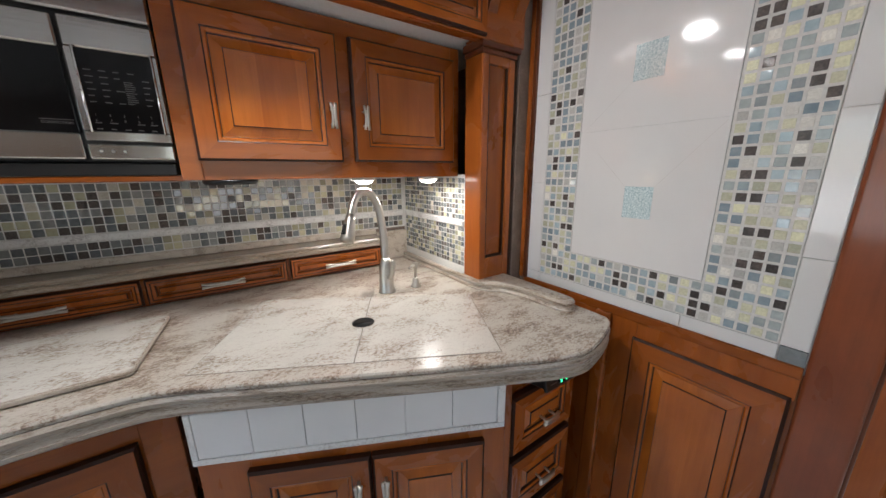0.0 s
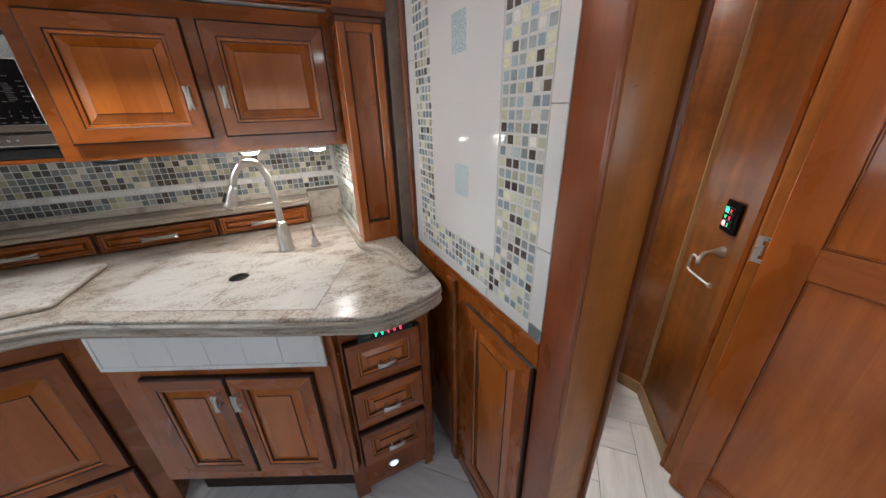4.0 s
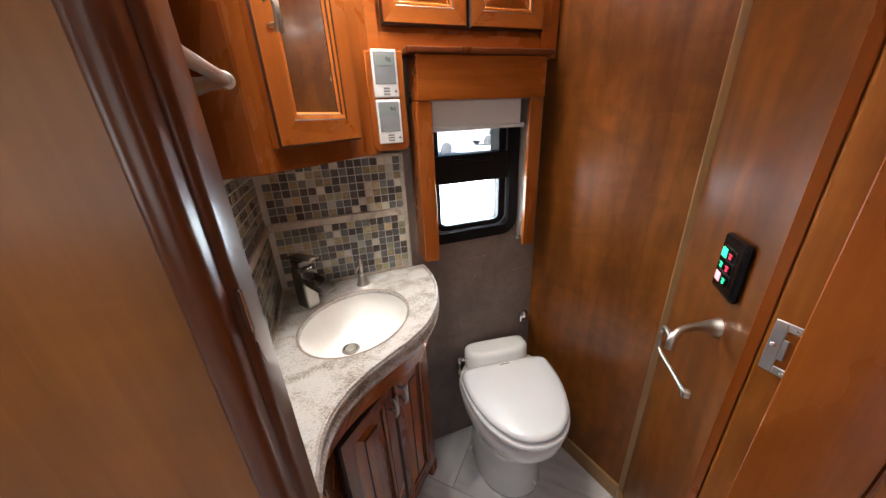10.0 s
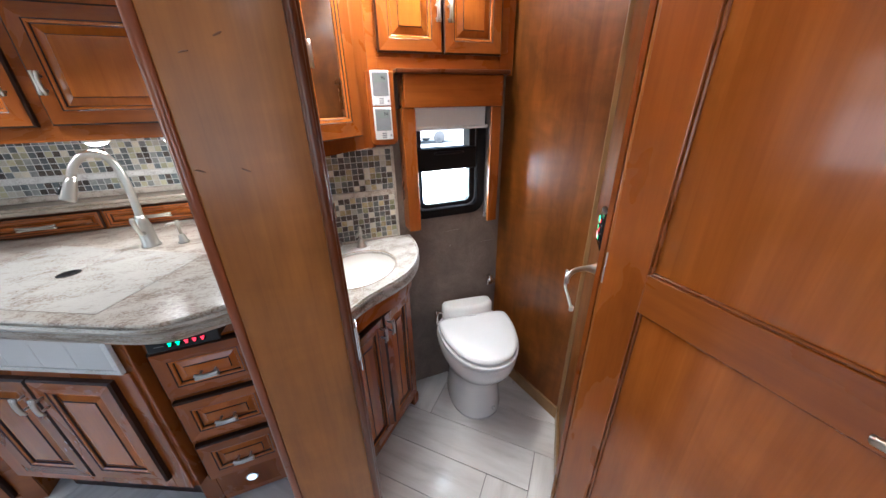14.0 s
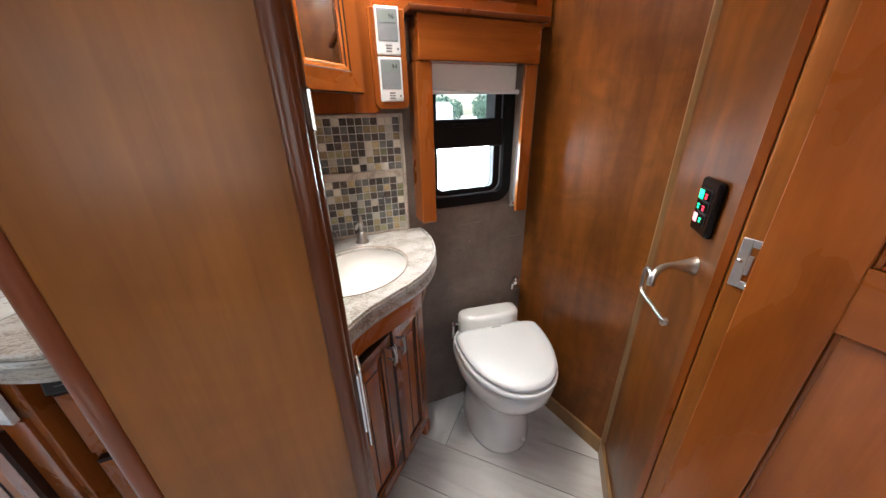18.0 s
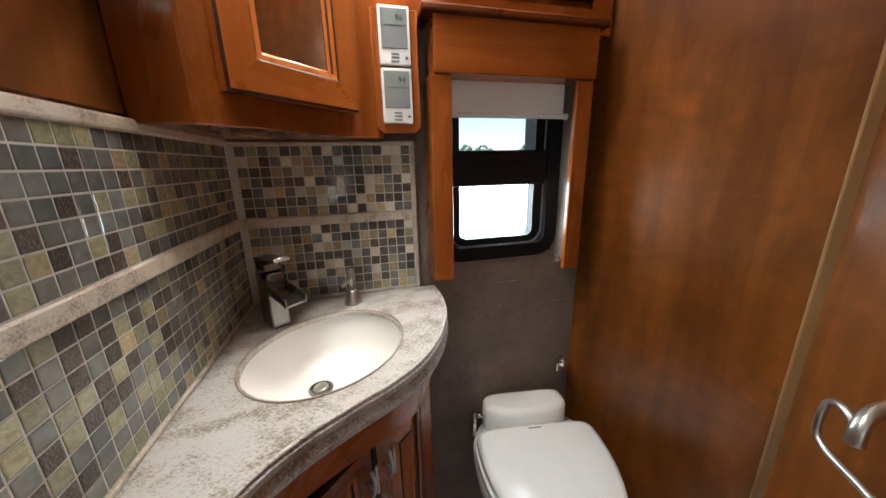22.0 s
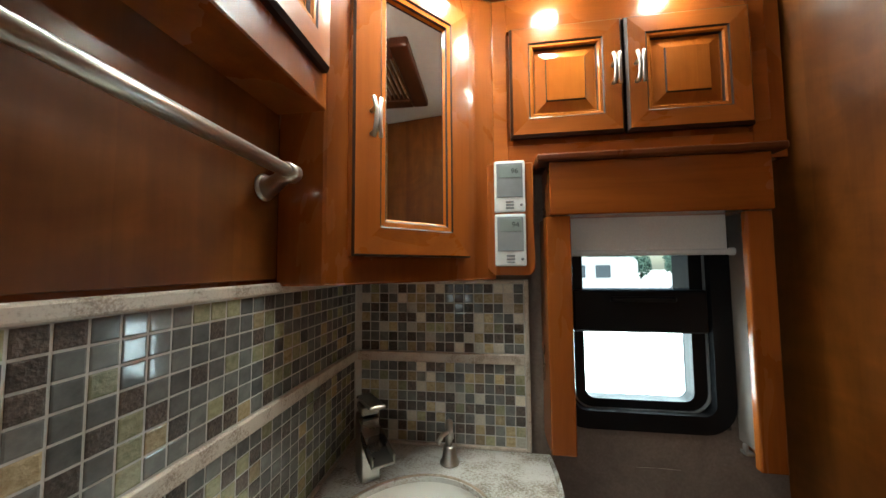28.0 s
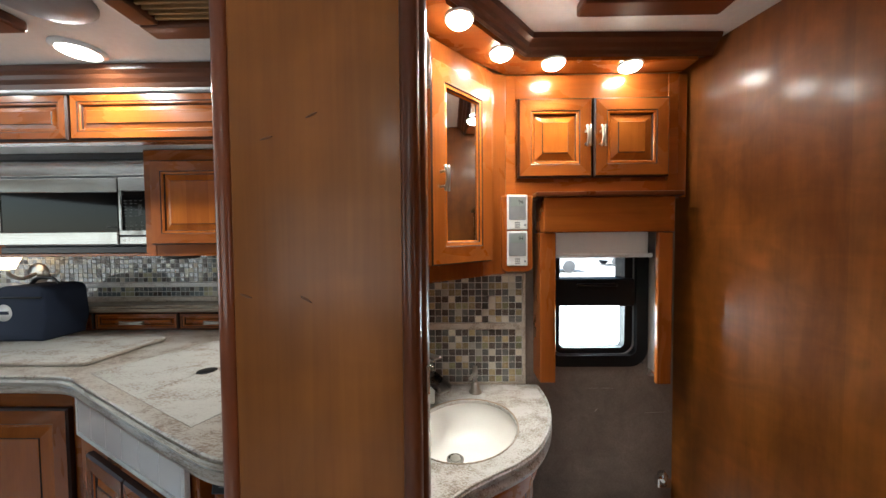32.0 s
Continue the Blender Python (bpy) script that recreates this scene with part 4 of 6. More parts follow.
micro = thing("microwave", "stainless microwave with black glass door and keypad", "microwave", pose(-1.455, 1.735, 1.335))
part("body", box(0, 0.635, 0.022, 0.38, 0, 0.34, 0.002), black, micro)
part("vent_strip", box(0, 0.638, 0.0, 0.03, 0.279, 0.338, 0.004), steel, micro)
part("door_frame", joined(box(0.0, 0.494, 0.0, 0.024, 0.214, 0.270, 0.003), box(0.0, 0.494, 0.0, 0.024, 0.006, 0.057, 0.003), box(0.0, 0.02, 0.0, 0.024, 0.057, 0.214, 0.002)), steel, micro)
part("door_glass", box(0.018, 0.494, 0.004, 0.024, 0.056, 0.215, 0.002), black_gloss, micro)
part("control_frame", joined(box(0.500, 0.638, 0.0, 0.024, 0.217, 0.272, 0.003), box(0.500, 0.638, 0.0, 0.024, 0.043, 0.062, 0.002), box(0.500, 0.514, 0.0, 0.024, 0.062, 0.217, 0.002), box(0.627, 0.638, 0.0, 0.024, 0.062, 0.217, 0.002)), steel, micro)
part("control_strip", box(0.500, 0.638, 0.0, 0.024, 0.006, 0.037, 0.003), steel, micro)
part("control_glass", box(0.512, 0.629, 0.004, 0.024, 0.060, 0.219, 0.002), black_gloss, micro)
for x in (0.513, 0.628):
    part("keypad_edge", tube([(x, -0.001, 0.060), (x, -0.001, 0.219)], 0.0025, 8), chrome, micro, "bright rounded edge of the keypad")
g = []
random.seed(4)
for r in range(8):
    for c in range(5):
        if (r in (2, 3, 4, 5, 6) and c == 3) or (r == 7 and c > 3) or (r < 6 and c == 2 and r % 2):
            continue
        w = random.uniform(0.008, 0.013)
        x, z = 0.520 + c * 0.0215, 0.066 + r * 0.0120 + (0.028 if r > 1 else 0)
        g.append(box(x, x + w, 0.0028, 0.0045, z, z + 0.0016, 0))
for k in range(11):
    g.append(box(0.5765, 0.5765 + random.uniform(0.010, 0.018), 0.0028, 0.0045, 0.119 + k * 0.0042, 0.1202 + k * 0.0042, 0))
tagged(part("key_legends", joined(*g), ink_light, micro, "rows of pale key legends"), kind="stuff")
part("lettering_rule", box(0.444, 0.490, 0.0030, 0.0042, 0.0805, 0.0815, 0), ink_light, micro)
part("vent_knobs", joined(*[lathe([(0.0028, 0.0), (0.0028, 0.002), (0.002, 0.003)], 10, (0.519 + k * 0.018, 0.0005, 0.022), "y") for k in range(3)]), nickel, micro)


def words(name, text, size, m, mat, parent=None, align="CENTER"):
    c = bpy.data.curves.new(name, "FONT")
    c.body, c.size, c.align_x, c.align_y, c.extrude = text, size, align, "CENTER", 0.0003
    ob = bpy.data.objects.new(name, c)
    scene.collection.objects.link(ob)
    me = bpy.data.meshes.new_from_object(ob.evaluated_get(bpy.context.evaluated_depsgraph_get()))
    bpy.data.objects.remove(ob)
    me.materials.clear()
    me.materials.append(mat)
    out = new(name, me)
    out.parent, out.matrix_basis = parent, m
    return out


words("lettering", "CONVECTION", 0.0066, pose(0.467, 0.0032, 0.075, 90, 0, 0), ink_light, micro)
for r in range(2):
    for c in range(5):
        words("key_number", str((r * 5 + c + 1) % 10), 0.0065, pose(0.523 + c * 0.0215, 0.0034, 0.094 - r * 0.0105, 90, 0, 0), ink_light, micro)
part("filler", box(-0.11, 0.0, 0.03, 0.38, -0.04, 0.40, 0.002), wood_v, micro)
part("bottom_grille", box(0.0, 0.635, 0.012, 0.36, -0.028, -0.002, 0.002), black, micro)
part("bottom_rail", box(-0.11, 0.645, 0.015, 0.04, -0.042, -0.029, 0.002), wood_h, micro)
part("top_trim", box(-0.11, 0.645, 0.01, 0.36, 0.342, 0.40, 0.002), black, micro)
tall = thing("tall_cabinet", "dark cherry tall cabinet beside the microwave", "cabinet", pose(-1.98, 1.69, 1.295))
part("body", box(0, 0.41, 0.004, 0.42, 0, 0.405, 0.002), wood_v, tall)
cabinet_door(tall, 0.03, 0.044, 0.35, 0.318, 0.003, 0.055, 0.032, (0.32, 0.115, True))

column = thing("fluted_column", "square cherry column with recessed panels and a bracket top", "column", pose(0.03, 1.60, 0.93))
cx0, cx1, cy0, cy1 = -0.072, 0.068, -0.035, 0.05
part("shaft", joined(box(cx0, cx0 + 0.028, cy0, cy1, 0.0, 0.74, 0.003), box(cx1 - 0.028, cx1, cy0, cy1, 0.0, 0.74, 0.003), box(cx0 + 0.027, cx1 - 0.027, cy0 + 0.014, cy1, 0.0, 0.74, 0),
                     box(cx0 + 0.027, cx1 - 0.027, cy0 + 0.0005, cy1, 0.0, 0.085, 0.002), box(cx0 + 0.027, cx1 - 0.027, cy0 + 0.0005, cy1, 0.70, 0.74, 0.002)), wood_v, column)
part("panel_bead", joined(box(cx0 + 0.028, cx0 + 0.033, cy0 + 0.004, cy0 + 0.015, 0.085, 0.70, 0.001), box(cx1 - 0.033, cx1 - 0.028, cy0 + 0.004, cy0 + 0.015, 0.085, 0.70, 0.001), box(cx0 + 0.028, cx1 - 0.028, cy0 + 0.004, cy0 + 0.015, 0.085, 0.092, 0.001)), glaze, column, "dark-glazed bead")
part("capital", joined(box(cx0 - 0.012, cx1 + 0.012, cy0 - 0.014, cy1, 0.74, 0.762, 0.004, 2), box(cx0 - 0.004, cx1 + 0.004, cy0 - 0.006, cy1, 0.725, 0.741, 0.004, 2)), wood_red, column)
prof = [(0.05, 0.762), (-0.030, 0.762), (-0.040, 0.80), (-0.062, 0.85), (-0.10, 0.90), (-0.125, 0.955), (-0.13, 0.978), (0.05, 0.978)]
for x0, x1 in ((cx0, cx0 + 0.036), (cx1 - 0.036, cx1)):
    bm = prism([(z, y) for y, z in prof][::-1], x0, x1, 0.003)
    part("bracket", moved(bm, Matrix(((0, 0, 1, 0), (0, 1, 0, 0), (1, 0, 0, 0), (0, 0, 0, 1)))), wood_v, column, "curved cherry bracket")
part("bracket_core", box(cx0 + 0.036, cx1 - 0.036, cy0 + 0.012, cy1, 0.762, 0.978, 0.002), wood_v, column)

fascia = thing("slide_fascia", "cherry fascia with framed panels over the slide-out", "fascia", pose(-2.1, 1.548, 1.685))
part("backing", box(0, 2.215, 0.0, 0.04, 0, 0.225, 0.002), wood_h, fascia)
for x0, x1 in ((0.0, 0.55), (0.56, 1.195), (1.205, 2.05)):
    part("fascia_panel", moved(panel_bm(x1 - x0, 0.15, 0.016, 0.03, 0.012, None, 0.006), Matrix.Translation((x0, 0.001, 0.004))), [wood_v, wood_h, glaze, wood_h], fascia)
part("light_strip", box(0, 2.215, -0.026, -0.002, 0.1545, 0.164, 0.002), ceiling_vinyl, fascia, "pale strip under the crown")
crown_prof = [(0.0, 0.1642), (-0.024, 0.1645), (-0.027, 0.170), (-0.030, 0.178), (-0.042, 0.188), (-0.048, 0.198), (-0.060, 0.206), (-0.064, 0.222), (0.0, 0.222)]
bm = prism([(z, y) for y, z in crown_prof], 0, 2.215)
part("crown", moved(bm, Matrix(((0, 0, 1, 0), (0, 1, 0, 0), (1, 0, 0, 0), (0, 0, 0, 1)))), wood_dark, fascia, "dark moulded crown")
structure("ceiling_slide", box(-2.1, 0.115, 1.59, 2.128, 1.705, 1.72, 0), ceiling_vinyl, "pale lowered ceiling of the slide-out")

# fabric bag on the hob cover, wall sconce
bag = thing("cooler_bag", "navy fabric bag with a round white badge on the counter", "bag", pose(-1.545, 1.895, 0.9275))
navy = plain("navy_fabric", (0.012, 0.02, 0.045), 0.8, 0, 0.25, 300, 0.6)
bm = prism([(-0.20, 0.0), (0.16, 0.0), (0.172, 0.08), (0.17, 0.215), (0.15, 0.238), (-0.01, 0.238), (-0.045, 0.22), (-0.17, 0.065), (-0.205, 0.03)], -0.085, 0.085, 0.012, 2)
soft(part("shell", moved(bm, Matrix(((1, 0, 0, 0), (0, 0, -1, 0), (0, 1, 0, 0), (0, 0, 0, 1)))), navy, bag), 50)
part("lid_seam", tube([(-0.16, -0.086, 0.05), (-0.03, -0.087, 0.19), (0.165, -0.087, 0.19)], 0.004, 8), black, bag)
badge = moved(lathe([(0.036, 0), (0.036, 0.002)], 28), Matrix.Translation((0.0, -0.086, 0.125)) @ Matrix.Rotation(radians(90), 4, "X"))
part("badge", badge, white_plastic, bag, "round white badge")
part("badge_mark", box(-0.023, 0.023, -0.0895, -0.0875, 0.118, 0.132, 0), navy, bag)
part("carry_strap", tube(curve_points([(0.01, 0.0, 0.235), (0.04, 0.0, 0.262), (0.11, 0.0, 0.262), (0.14, 0.0, 0.235)], 6), 0.009, 8, 0.5), black, bag)
sconce = thing("wall_sconce", "lit wall sconce with flared glass shade", "wall lamp", pose(-1.79, 2.122, 1.19))
part("back_plate", lathe([(0.055, 0.0), (0.055, 0.008), (0.045, 0.016), (0.02, 0.02)], 28, axis="y"), nickel, sconce)
part("arm", tube(curve_points([(0, -0.015, 0), (0, -0.07, -0.02), (-0.02, -0.10, 0.0), (-0.03, -0.105, 0.03)], 5), 0.009, 10), nickel, sconce)
shade = lathe([(0.028, 0.03), (0.038, 0.06), (0.048, 0.085), (0.062, 0.105), (0.060, 0.106), (0.045, 0.086)], 28, (-0.03, -0.105, 0))
part("shade", shade, emit("lit_sconce_glass", (1.0, 0.78, 0.55), 2.0), sconce, "glowing flared glass shade")

# ---- tiled panel and wainscot on the kitchen side of the partition ----
structure("tile_bed", joined(box(0.1745, 0.178, 0.815, 1.545, 0.905, 1.845, 0), box(0.1704, 0.1745, 1.3592, 1.4775, 0.9555, 1.835, 0), box(0.1704, 0.1745, 0.8625, 1.0066, 0.9555, 1.835, 0), box(0.1704, 0.1745, 1.0066, 1.3592, 0.9555, 1.0508, 0)), grout, "pale grout bed of the tiled panel")
field = thing("tile_panel", "white glazed tile panel with mosaic borders and crackled inserts", "tile panel", pose(0.1745, 1.18, 0.92))


def white_piece(y0, y1, z0, z1, mat=None, proud=0.0046):
    part("tile", box(-proud, 0.0, y0 - 1.18, y1 - 1.18, z0 - 0.92, z1 - 0.92, 0.0006), mat or white_tile, field)


for y0, y1 in ((1.478, 1.534), (1.0375, 1.476), (0.862, 1.036)):
    white_piece(y0 + 0.0006, y1 - 0.0006, 0.922, 0.954)
for z0, z1 in ((0.956, 1.142), (1.1435, 1.41), (1.4115, 1.68), (1.6815, 1.835)):
    white_piece(0.820, 0.861, z0, z1)
for z0, z1 in ((0.956, 1.27), (1.2715, 1.55), (1.5515, 1.835)):
    white_piece(1.4785, 1.533, z0, z1)
white_piece(0.820, 0.860, 0.921, 0.954, t_slate, 0.0052)
white_piece(1.5355, 1.5445, 0.921, 0.954, t_slate, 0.0052)
# centre field: large tiles, two crackled squares set on a diagonal joint
white_piece(1.008, 1.358, 1.052, 1.4187)
white_piece(1.008, 1.358, 1.4188, 1.835)
for y, z in ((1.175, 1.225), (1.188, 1.572)):
    part("insert", box(-0.0053, -0.0005, y - 0.036 - 1.18, y + 0.036 - 1.18, z - 0.042 - 0.92, z + 0.042 - 0.92, 0.0008), t_crackle, field, "sparkling crackled glass square")


def joint_line(y0, z0, y1, z1):
    a, b = Vector((0, y0 - 1.18, z0 - 0.92)), Vector((0, y1 - 1.18, z1 - 0.92))
    d = (b - a).normalized()
    n = Vector((0, -d.z, d.y)) * 0.0004
    x0 = Vector((-0.0048, 0, 0))
    bm = bmesh.new()
    bm.faces.new([bm.verts.new(p + x0) for p in (a - n, b - n, b + n, a + n)])
    bm.faces.new([bm.verts.new(p + x0 + Vector((0.002, 0, 0))) for p in (a - n, a + n, b + n, b - n)])
    return bm


FINE = plain("fine_joint", (0.60, 0.58, 0.56), 0.5)
for q in ((1.14, 1.265, 1.012, 1.415), (1.225, 1.53, 1.345, 1.422), (1.21, 1.265, 1.30, 1.36)):
    part("tile_joint", joint_line(*q), FINE, field, "fine diagonal joint")

wains = thing("wainscot", "cherry raised-panel wainscot under the tiles", "wall panel", pose(0.178, 1.545, 0, 0, 0, -90))
part("board", joined(box(0, 0.415, -0.009, 0.0, 0, 0.92, 0.001), box(0.415, 0.725, -0.009, 0.0, 0.845, 0.92, 0.001), box(0.415, 0.725, -0.009, 0, 0, 0.085, 0.001)), wood_v, wains)
part("cap_rail", box(0, 0.725, -0.013, -0.008, 0.895, 0.921, 0.002), wood_h, wains)
cabinet_door(wains, 0.408, 0.075, 0.312, 0.775, -0.002, 0.056, 0.022, name="raised_panel", t=0.016)
part("side_stile", box(0.30, 0.345, -0.028, -0.009, 0, 0.90, 0.006, 2), wood_v, wains)
part("base_strip", box(0.30, 0.73, -0.018, -0.009, 0, 0.06, 0.003), wood_h, wains)
part("edge_strip", box(0.0, 0.014, -0.02, -0.004, 0.92, CEIL, 0.003), wood_red, wains)

# ---- bath: vanity ----
VED = [(0.640, 1.5342), (0.643, 1.44), (0.631, 1.36), (0.600, 1.275), (0.553, 1.203), (0.500, 1.157), (0.435, 1.118), (0.380, 1.082), (0.338, 1.042), (0.310, 0.992), (0.298, 0.93), (0.296, 0.845)]
vfine = [(p.x, p.y) for p in curve_points([(x, y, 0) for x, y in VED], 4)]
van_poly = vfine[::-1] + [(0.2022, 1.5342), (0.2022, 0.845)]
area = sum(a[0] * b[1] - b[0] * a[1] for a, b in zip(van_poly, van_poly[1:] + van_poly[:1]))
if area < 0:
    van_poly = van_poly[::-1]
SC, SA, SB, SROT = (0.389, 1.294), 0.143, 0.122, radians(45)


def ellipse(cx, cy, a, b, rot, n=40):
    return [(cx + a * math.cos(t) * math.cos(rot) - b * math.sin(t) * math.sin(rot), cy + a * math.cos(t) * math.sin(rot) + b * math.sin(t) * math.cos(rot)) for t in (2 * math.pi * k / n for k in range(n))]


def holed_slab(poly, hole, layers, z_top, z_under):
    """A moulded slab with an opening cut through it."""
    bm = bmesh.new()
    rings = [[bm.verts.new((x, y, z)) for x, y in offset_poly(poly, d)] for d, z in layers]
    n = len(poly)
    for a, b in zip(rings, rings[1:]):
        for i in range(n):
            j = (i + 1) % n
            bm.faces.new((a[i], a[j], b[j], b[i]))
    top = rings[-1]
    h1 = [bm.verts.new((x, y, z_top)) for x, y in hole]
    h0 = [bm.verts.new((x, y, z_under)) for x, y in hole]
    m = len(hole)
    for i in range(m):
        j = (i + 1) % m
        bm.faces.new((h0[j], h0[i], h1[i], h1[j]))
    e = [bm.edges.get((top[i], top[(i + 1) % n])) for i in range(n)] + [bm.edges.get((h1[i], h1[(i + 1) % m])) for i in range(m)]
    bmesh.ops.triangle_fill(bm, edges=e, use_beauty=True, use_dissolve=False)
    return bm


vtop = thing("bath_worktop", "curved marbled stone vanity top with an undermount basin", "worktop", pose(0.4, 1.2, 0.82))
vp = local(van_poly, vtop)
hole = local(ellipse(*SC, SA, SB, SROT), vtop)
soft(part("slab", holed_slab(vp, hole, [(0.012, 0.002), (0.002, 0.010), (0.0, 0.020), (0.004, 0.027), (0.007, 0.031), (0.002, 0.038), (0.001, 0.046), (0.005, 0.050)], 0.050, 0.041), b_stone, vtop), 30)
rim = [(p.x, p.y, 0.050) for p in curve_points([(x, y, 0) for x, y in offset_poly(vp, 0.0072) if y < 0.325 and x > -0.15], 1)]
soft(part("raised_rim", tube(rim, 0.0056, 10, 0.6), b_stone, vtop, "rounded raised rim along the front edge"), 60)
basin = bmesh.new()
rings = []
for k in range(11):
    u = k / 10
    r = 1.0 if k == 0 else math.cos(u * 1.38) ** 0.55
    z = 0.0415 - 0.092 * math.sin(u * math.pi / 2) ** 1.3
    rings.append([basin.verts.new((x, y, z)) for x, y in local(ellipse(*SC, (SA + 0.004) * r, (SB + 0.004) * r, SROT), vtop)])
for a, b in zip(rings, rings[1:]):
    for i in range(40):
        j = (i + 1) % 40
        f = basin.faces.new((a[i], b[i], b[j], a[j]))
        f.smooth = True
basin.faces.new(rings[-1])
part("basin", basin, basin_cream, vtop, "cream oval basin")
drain = part("drain", lathe([(0.023, -0.053), (0.023, -0.0485), (0.019, -0.047), (0.017, -0.0485)], 24, (-0.037, 0.113, 0)), bronze, vtop, "round metal drain")
part("stopper", lathe([(0.0145, -0.049), (0.0135, -0.0455), (0.009, -0.0445), (0.003, -0.044)], 20, (-0.037, 0.113, 0)), nickel, drain, "raised metal stopper")
part("rim_line", tube([(x, y, 0.0505) for x, y in local(ellipse(*SC, SA + 0.004, SB + 0.004, SROT), vtop) + [local(ellipse(*SC, SA + 0.004, SB + 0.004, SROT), vtop)[0]]], 0.0028, 6, 0.4), stone("tan_rim", (0.35, 0.27, 0.20), (0.26, 0.19, 0.13), (0.17, 0.115, 0.075), 6), vtop, "tan rim round the basin")

van = thing("vanity_cabinet", "cherry corner vanity with two raised-panel doors", "cabinet", pose(0.255, 1.155, 0))
VF, VA = Vector((0.284, 1.133)), 44.2
VE = VF + Vector((math.cos(radians(VA)), math.sin(radians(VA)))) * 0.428
inner = local([tuple(VE), (0.600, 1.535), (0.200, 1.535), (0.200, 0.85), (0.262, 0.85), (0.266, 1.0), tuple(VF)], van)
part("body", prism(inner, 0.05, 0.752, 0.002), wood_v, van)
fm = pose(VF.x - 0.255, VF.y - 1.155, 0, 0, 0, VA)
part("face_frame", moved(joined(box(0.396, 0.428, -0.010, 0, 0.0, 0.752, 0.002), box(-0.006, 0.396, -0.010, 0, 0.05, 0.105, 0.002), box(-0.006, 0.396, -0.010, 0, 0.672, 0.752, 0.002)), fm), wood_h, van)
for x, w_, hx in ((0.0, 0.202, 0.180), (0.206, 0.190, 0.022)):
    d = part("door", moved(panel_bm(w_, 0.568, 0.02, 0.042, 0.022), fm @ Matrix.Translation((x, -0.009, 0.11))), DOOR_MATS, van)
    hd = pull(d, x + hx, 0.11 + 0.51, -0.029, True)
    hd.matrix_basis = fm
strip = [p for p in vfine if p[1] < 1.47]
o1, o2 = [], []
for i, p in enumerate(strip):
    d = (Vector(strip[min(i + 1, len(strip) - 1)]) - Vector(strip[max(i - 1, 0)])).normalized()
    n = Vector((d.y, -d.x))
    o1.append((p[0] + n.x * 0.034 - 0.255, p[1] + n.y * 0.034 - 1.155))
    o2.append((p[0] + n.x * 0.0365 - 0.255, p[1] + n.y * 0.0365 - 1.155))
soft(part("curved_apron", prism(o1 + o2[::-1], 0.752, 0.8205), wood_h, van, "curved cherry apron under the top"), 40)
part("toe_foot", moved(box(0.392, 0.434, -0.014, 0.03, 0.0, 0.06, 0.004), fm), wood_v, van)

bf = thing("bath_faucet", "square brushed nickel waterfall faucet", "faucet", pose(0.279, 1.414, 0.871, 0, 0, 36))
part("body", prism([(-0.018, -0.024), (0.018, -0.024), (0.018, 0.024), (-0.018, 0.024)], 0, 0.115, 0.003), bronze, bf)
trough = joined(box(-0.020, 0.020, -0.103, -0.02, 0.078, 0.083, 0.001), box(-0.020, -0.017, -0.103, -0.02, 0.083, 0.096, 0.001), box(0.017, 0.020, -0.103, -0.02, 0.083, 0.096, 0.001))
part("spout", moved(trough, Matrix.Translation((0, -0.02, 0.083)) @ Matrix.Rotation(radians(7), 4, "X") @ Matrix.Translation((0, 0.02, -0.083))), bronze, bf, "open trough spout")
part("lever", joined(box(-0.016, 0.016, -0.02, 0.022, 0.119, 0.134, 0.002), moved(box(-0.015, 0.015, -0.085, 0.015, 0.137, 0.144, 0.002), Matrix.Rotation(radians(-7), 4, "X"))), bronze, bf)
bs = thing("bath_soap_dispenser", "small brushed nickel soap pump on the vanity", "soap dispenser", pose(0.430, 1.474, 0.871))
part("collar", lathe([(0.020, 0), (0.020, 0.003), (0.015, 0.008), (0.013, 0.03), (0.009, 0.034)], 20), nickel, bs)
part("pump", joined(lathe([(0.006, 0.03), (0.006, 0.045), (0.0095, 0.048), (0.0085, 0.062), (0.007, 0.082), (0.003, 0.085)], 16), tube([(0, 0, 0.062), (-0.012, -0.022, 0.063), (-0.018, -0.034, 0.055)], 0.0045, 10)), nickel, bs)

# ---- bath: corner mirror cabinet, wall cabinet, soffit ----
med = thing("mirror_cabinet", "angled cherry corner cabinet with a mirrored door", "cabinet", pose(0.30, 1.40, 1.24))
A, B = Vector((0.309, 1.267)), Vector((0.480, 1.441))
u = (B - A).normalized()
nn = Vector((u.y, -u.x))
A0, B0 = A - u * 0.036 - nn * 0.018, B + u * 0.030 - nn * 0.018
part("body", prism(local([(0.199, 1.244), tuple(A0), tuple(B0), (0.53, 1.488), (0.53, 1.543), (0.199, 1.543)], med), 0, 0.613, 0.003), wood_v, med)
W, Hd = (B - A).length, 0.505
dm = Matrix.Translation((A.x - 0.30 - nn.x * 0.018, A.y - 1.40 - nn.y * 0.018, 0.045)) @ Matrix.Rotation(math.atan2(u.y, u.x), 4, "Z")


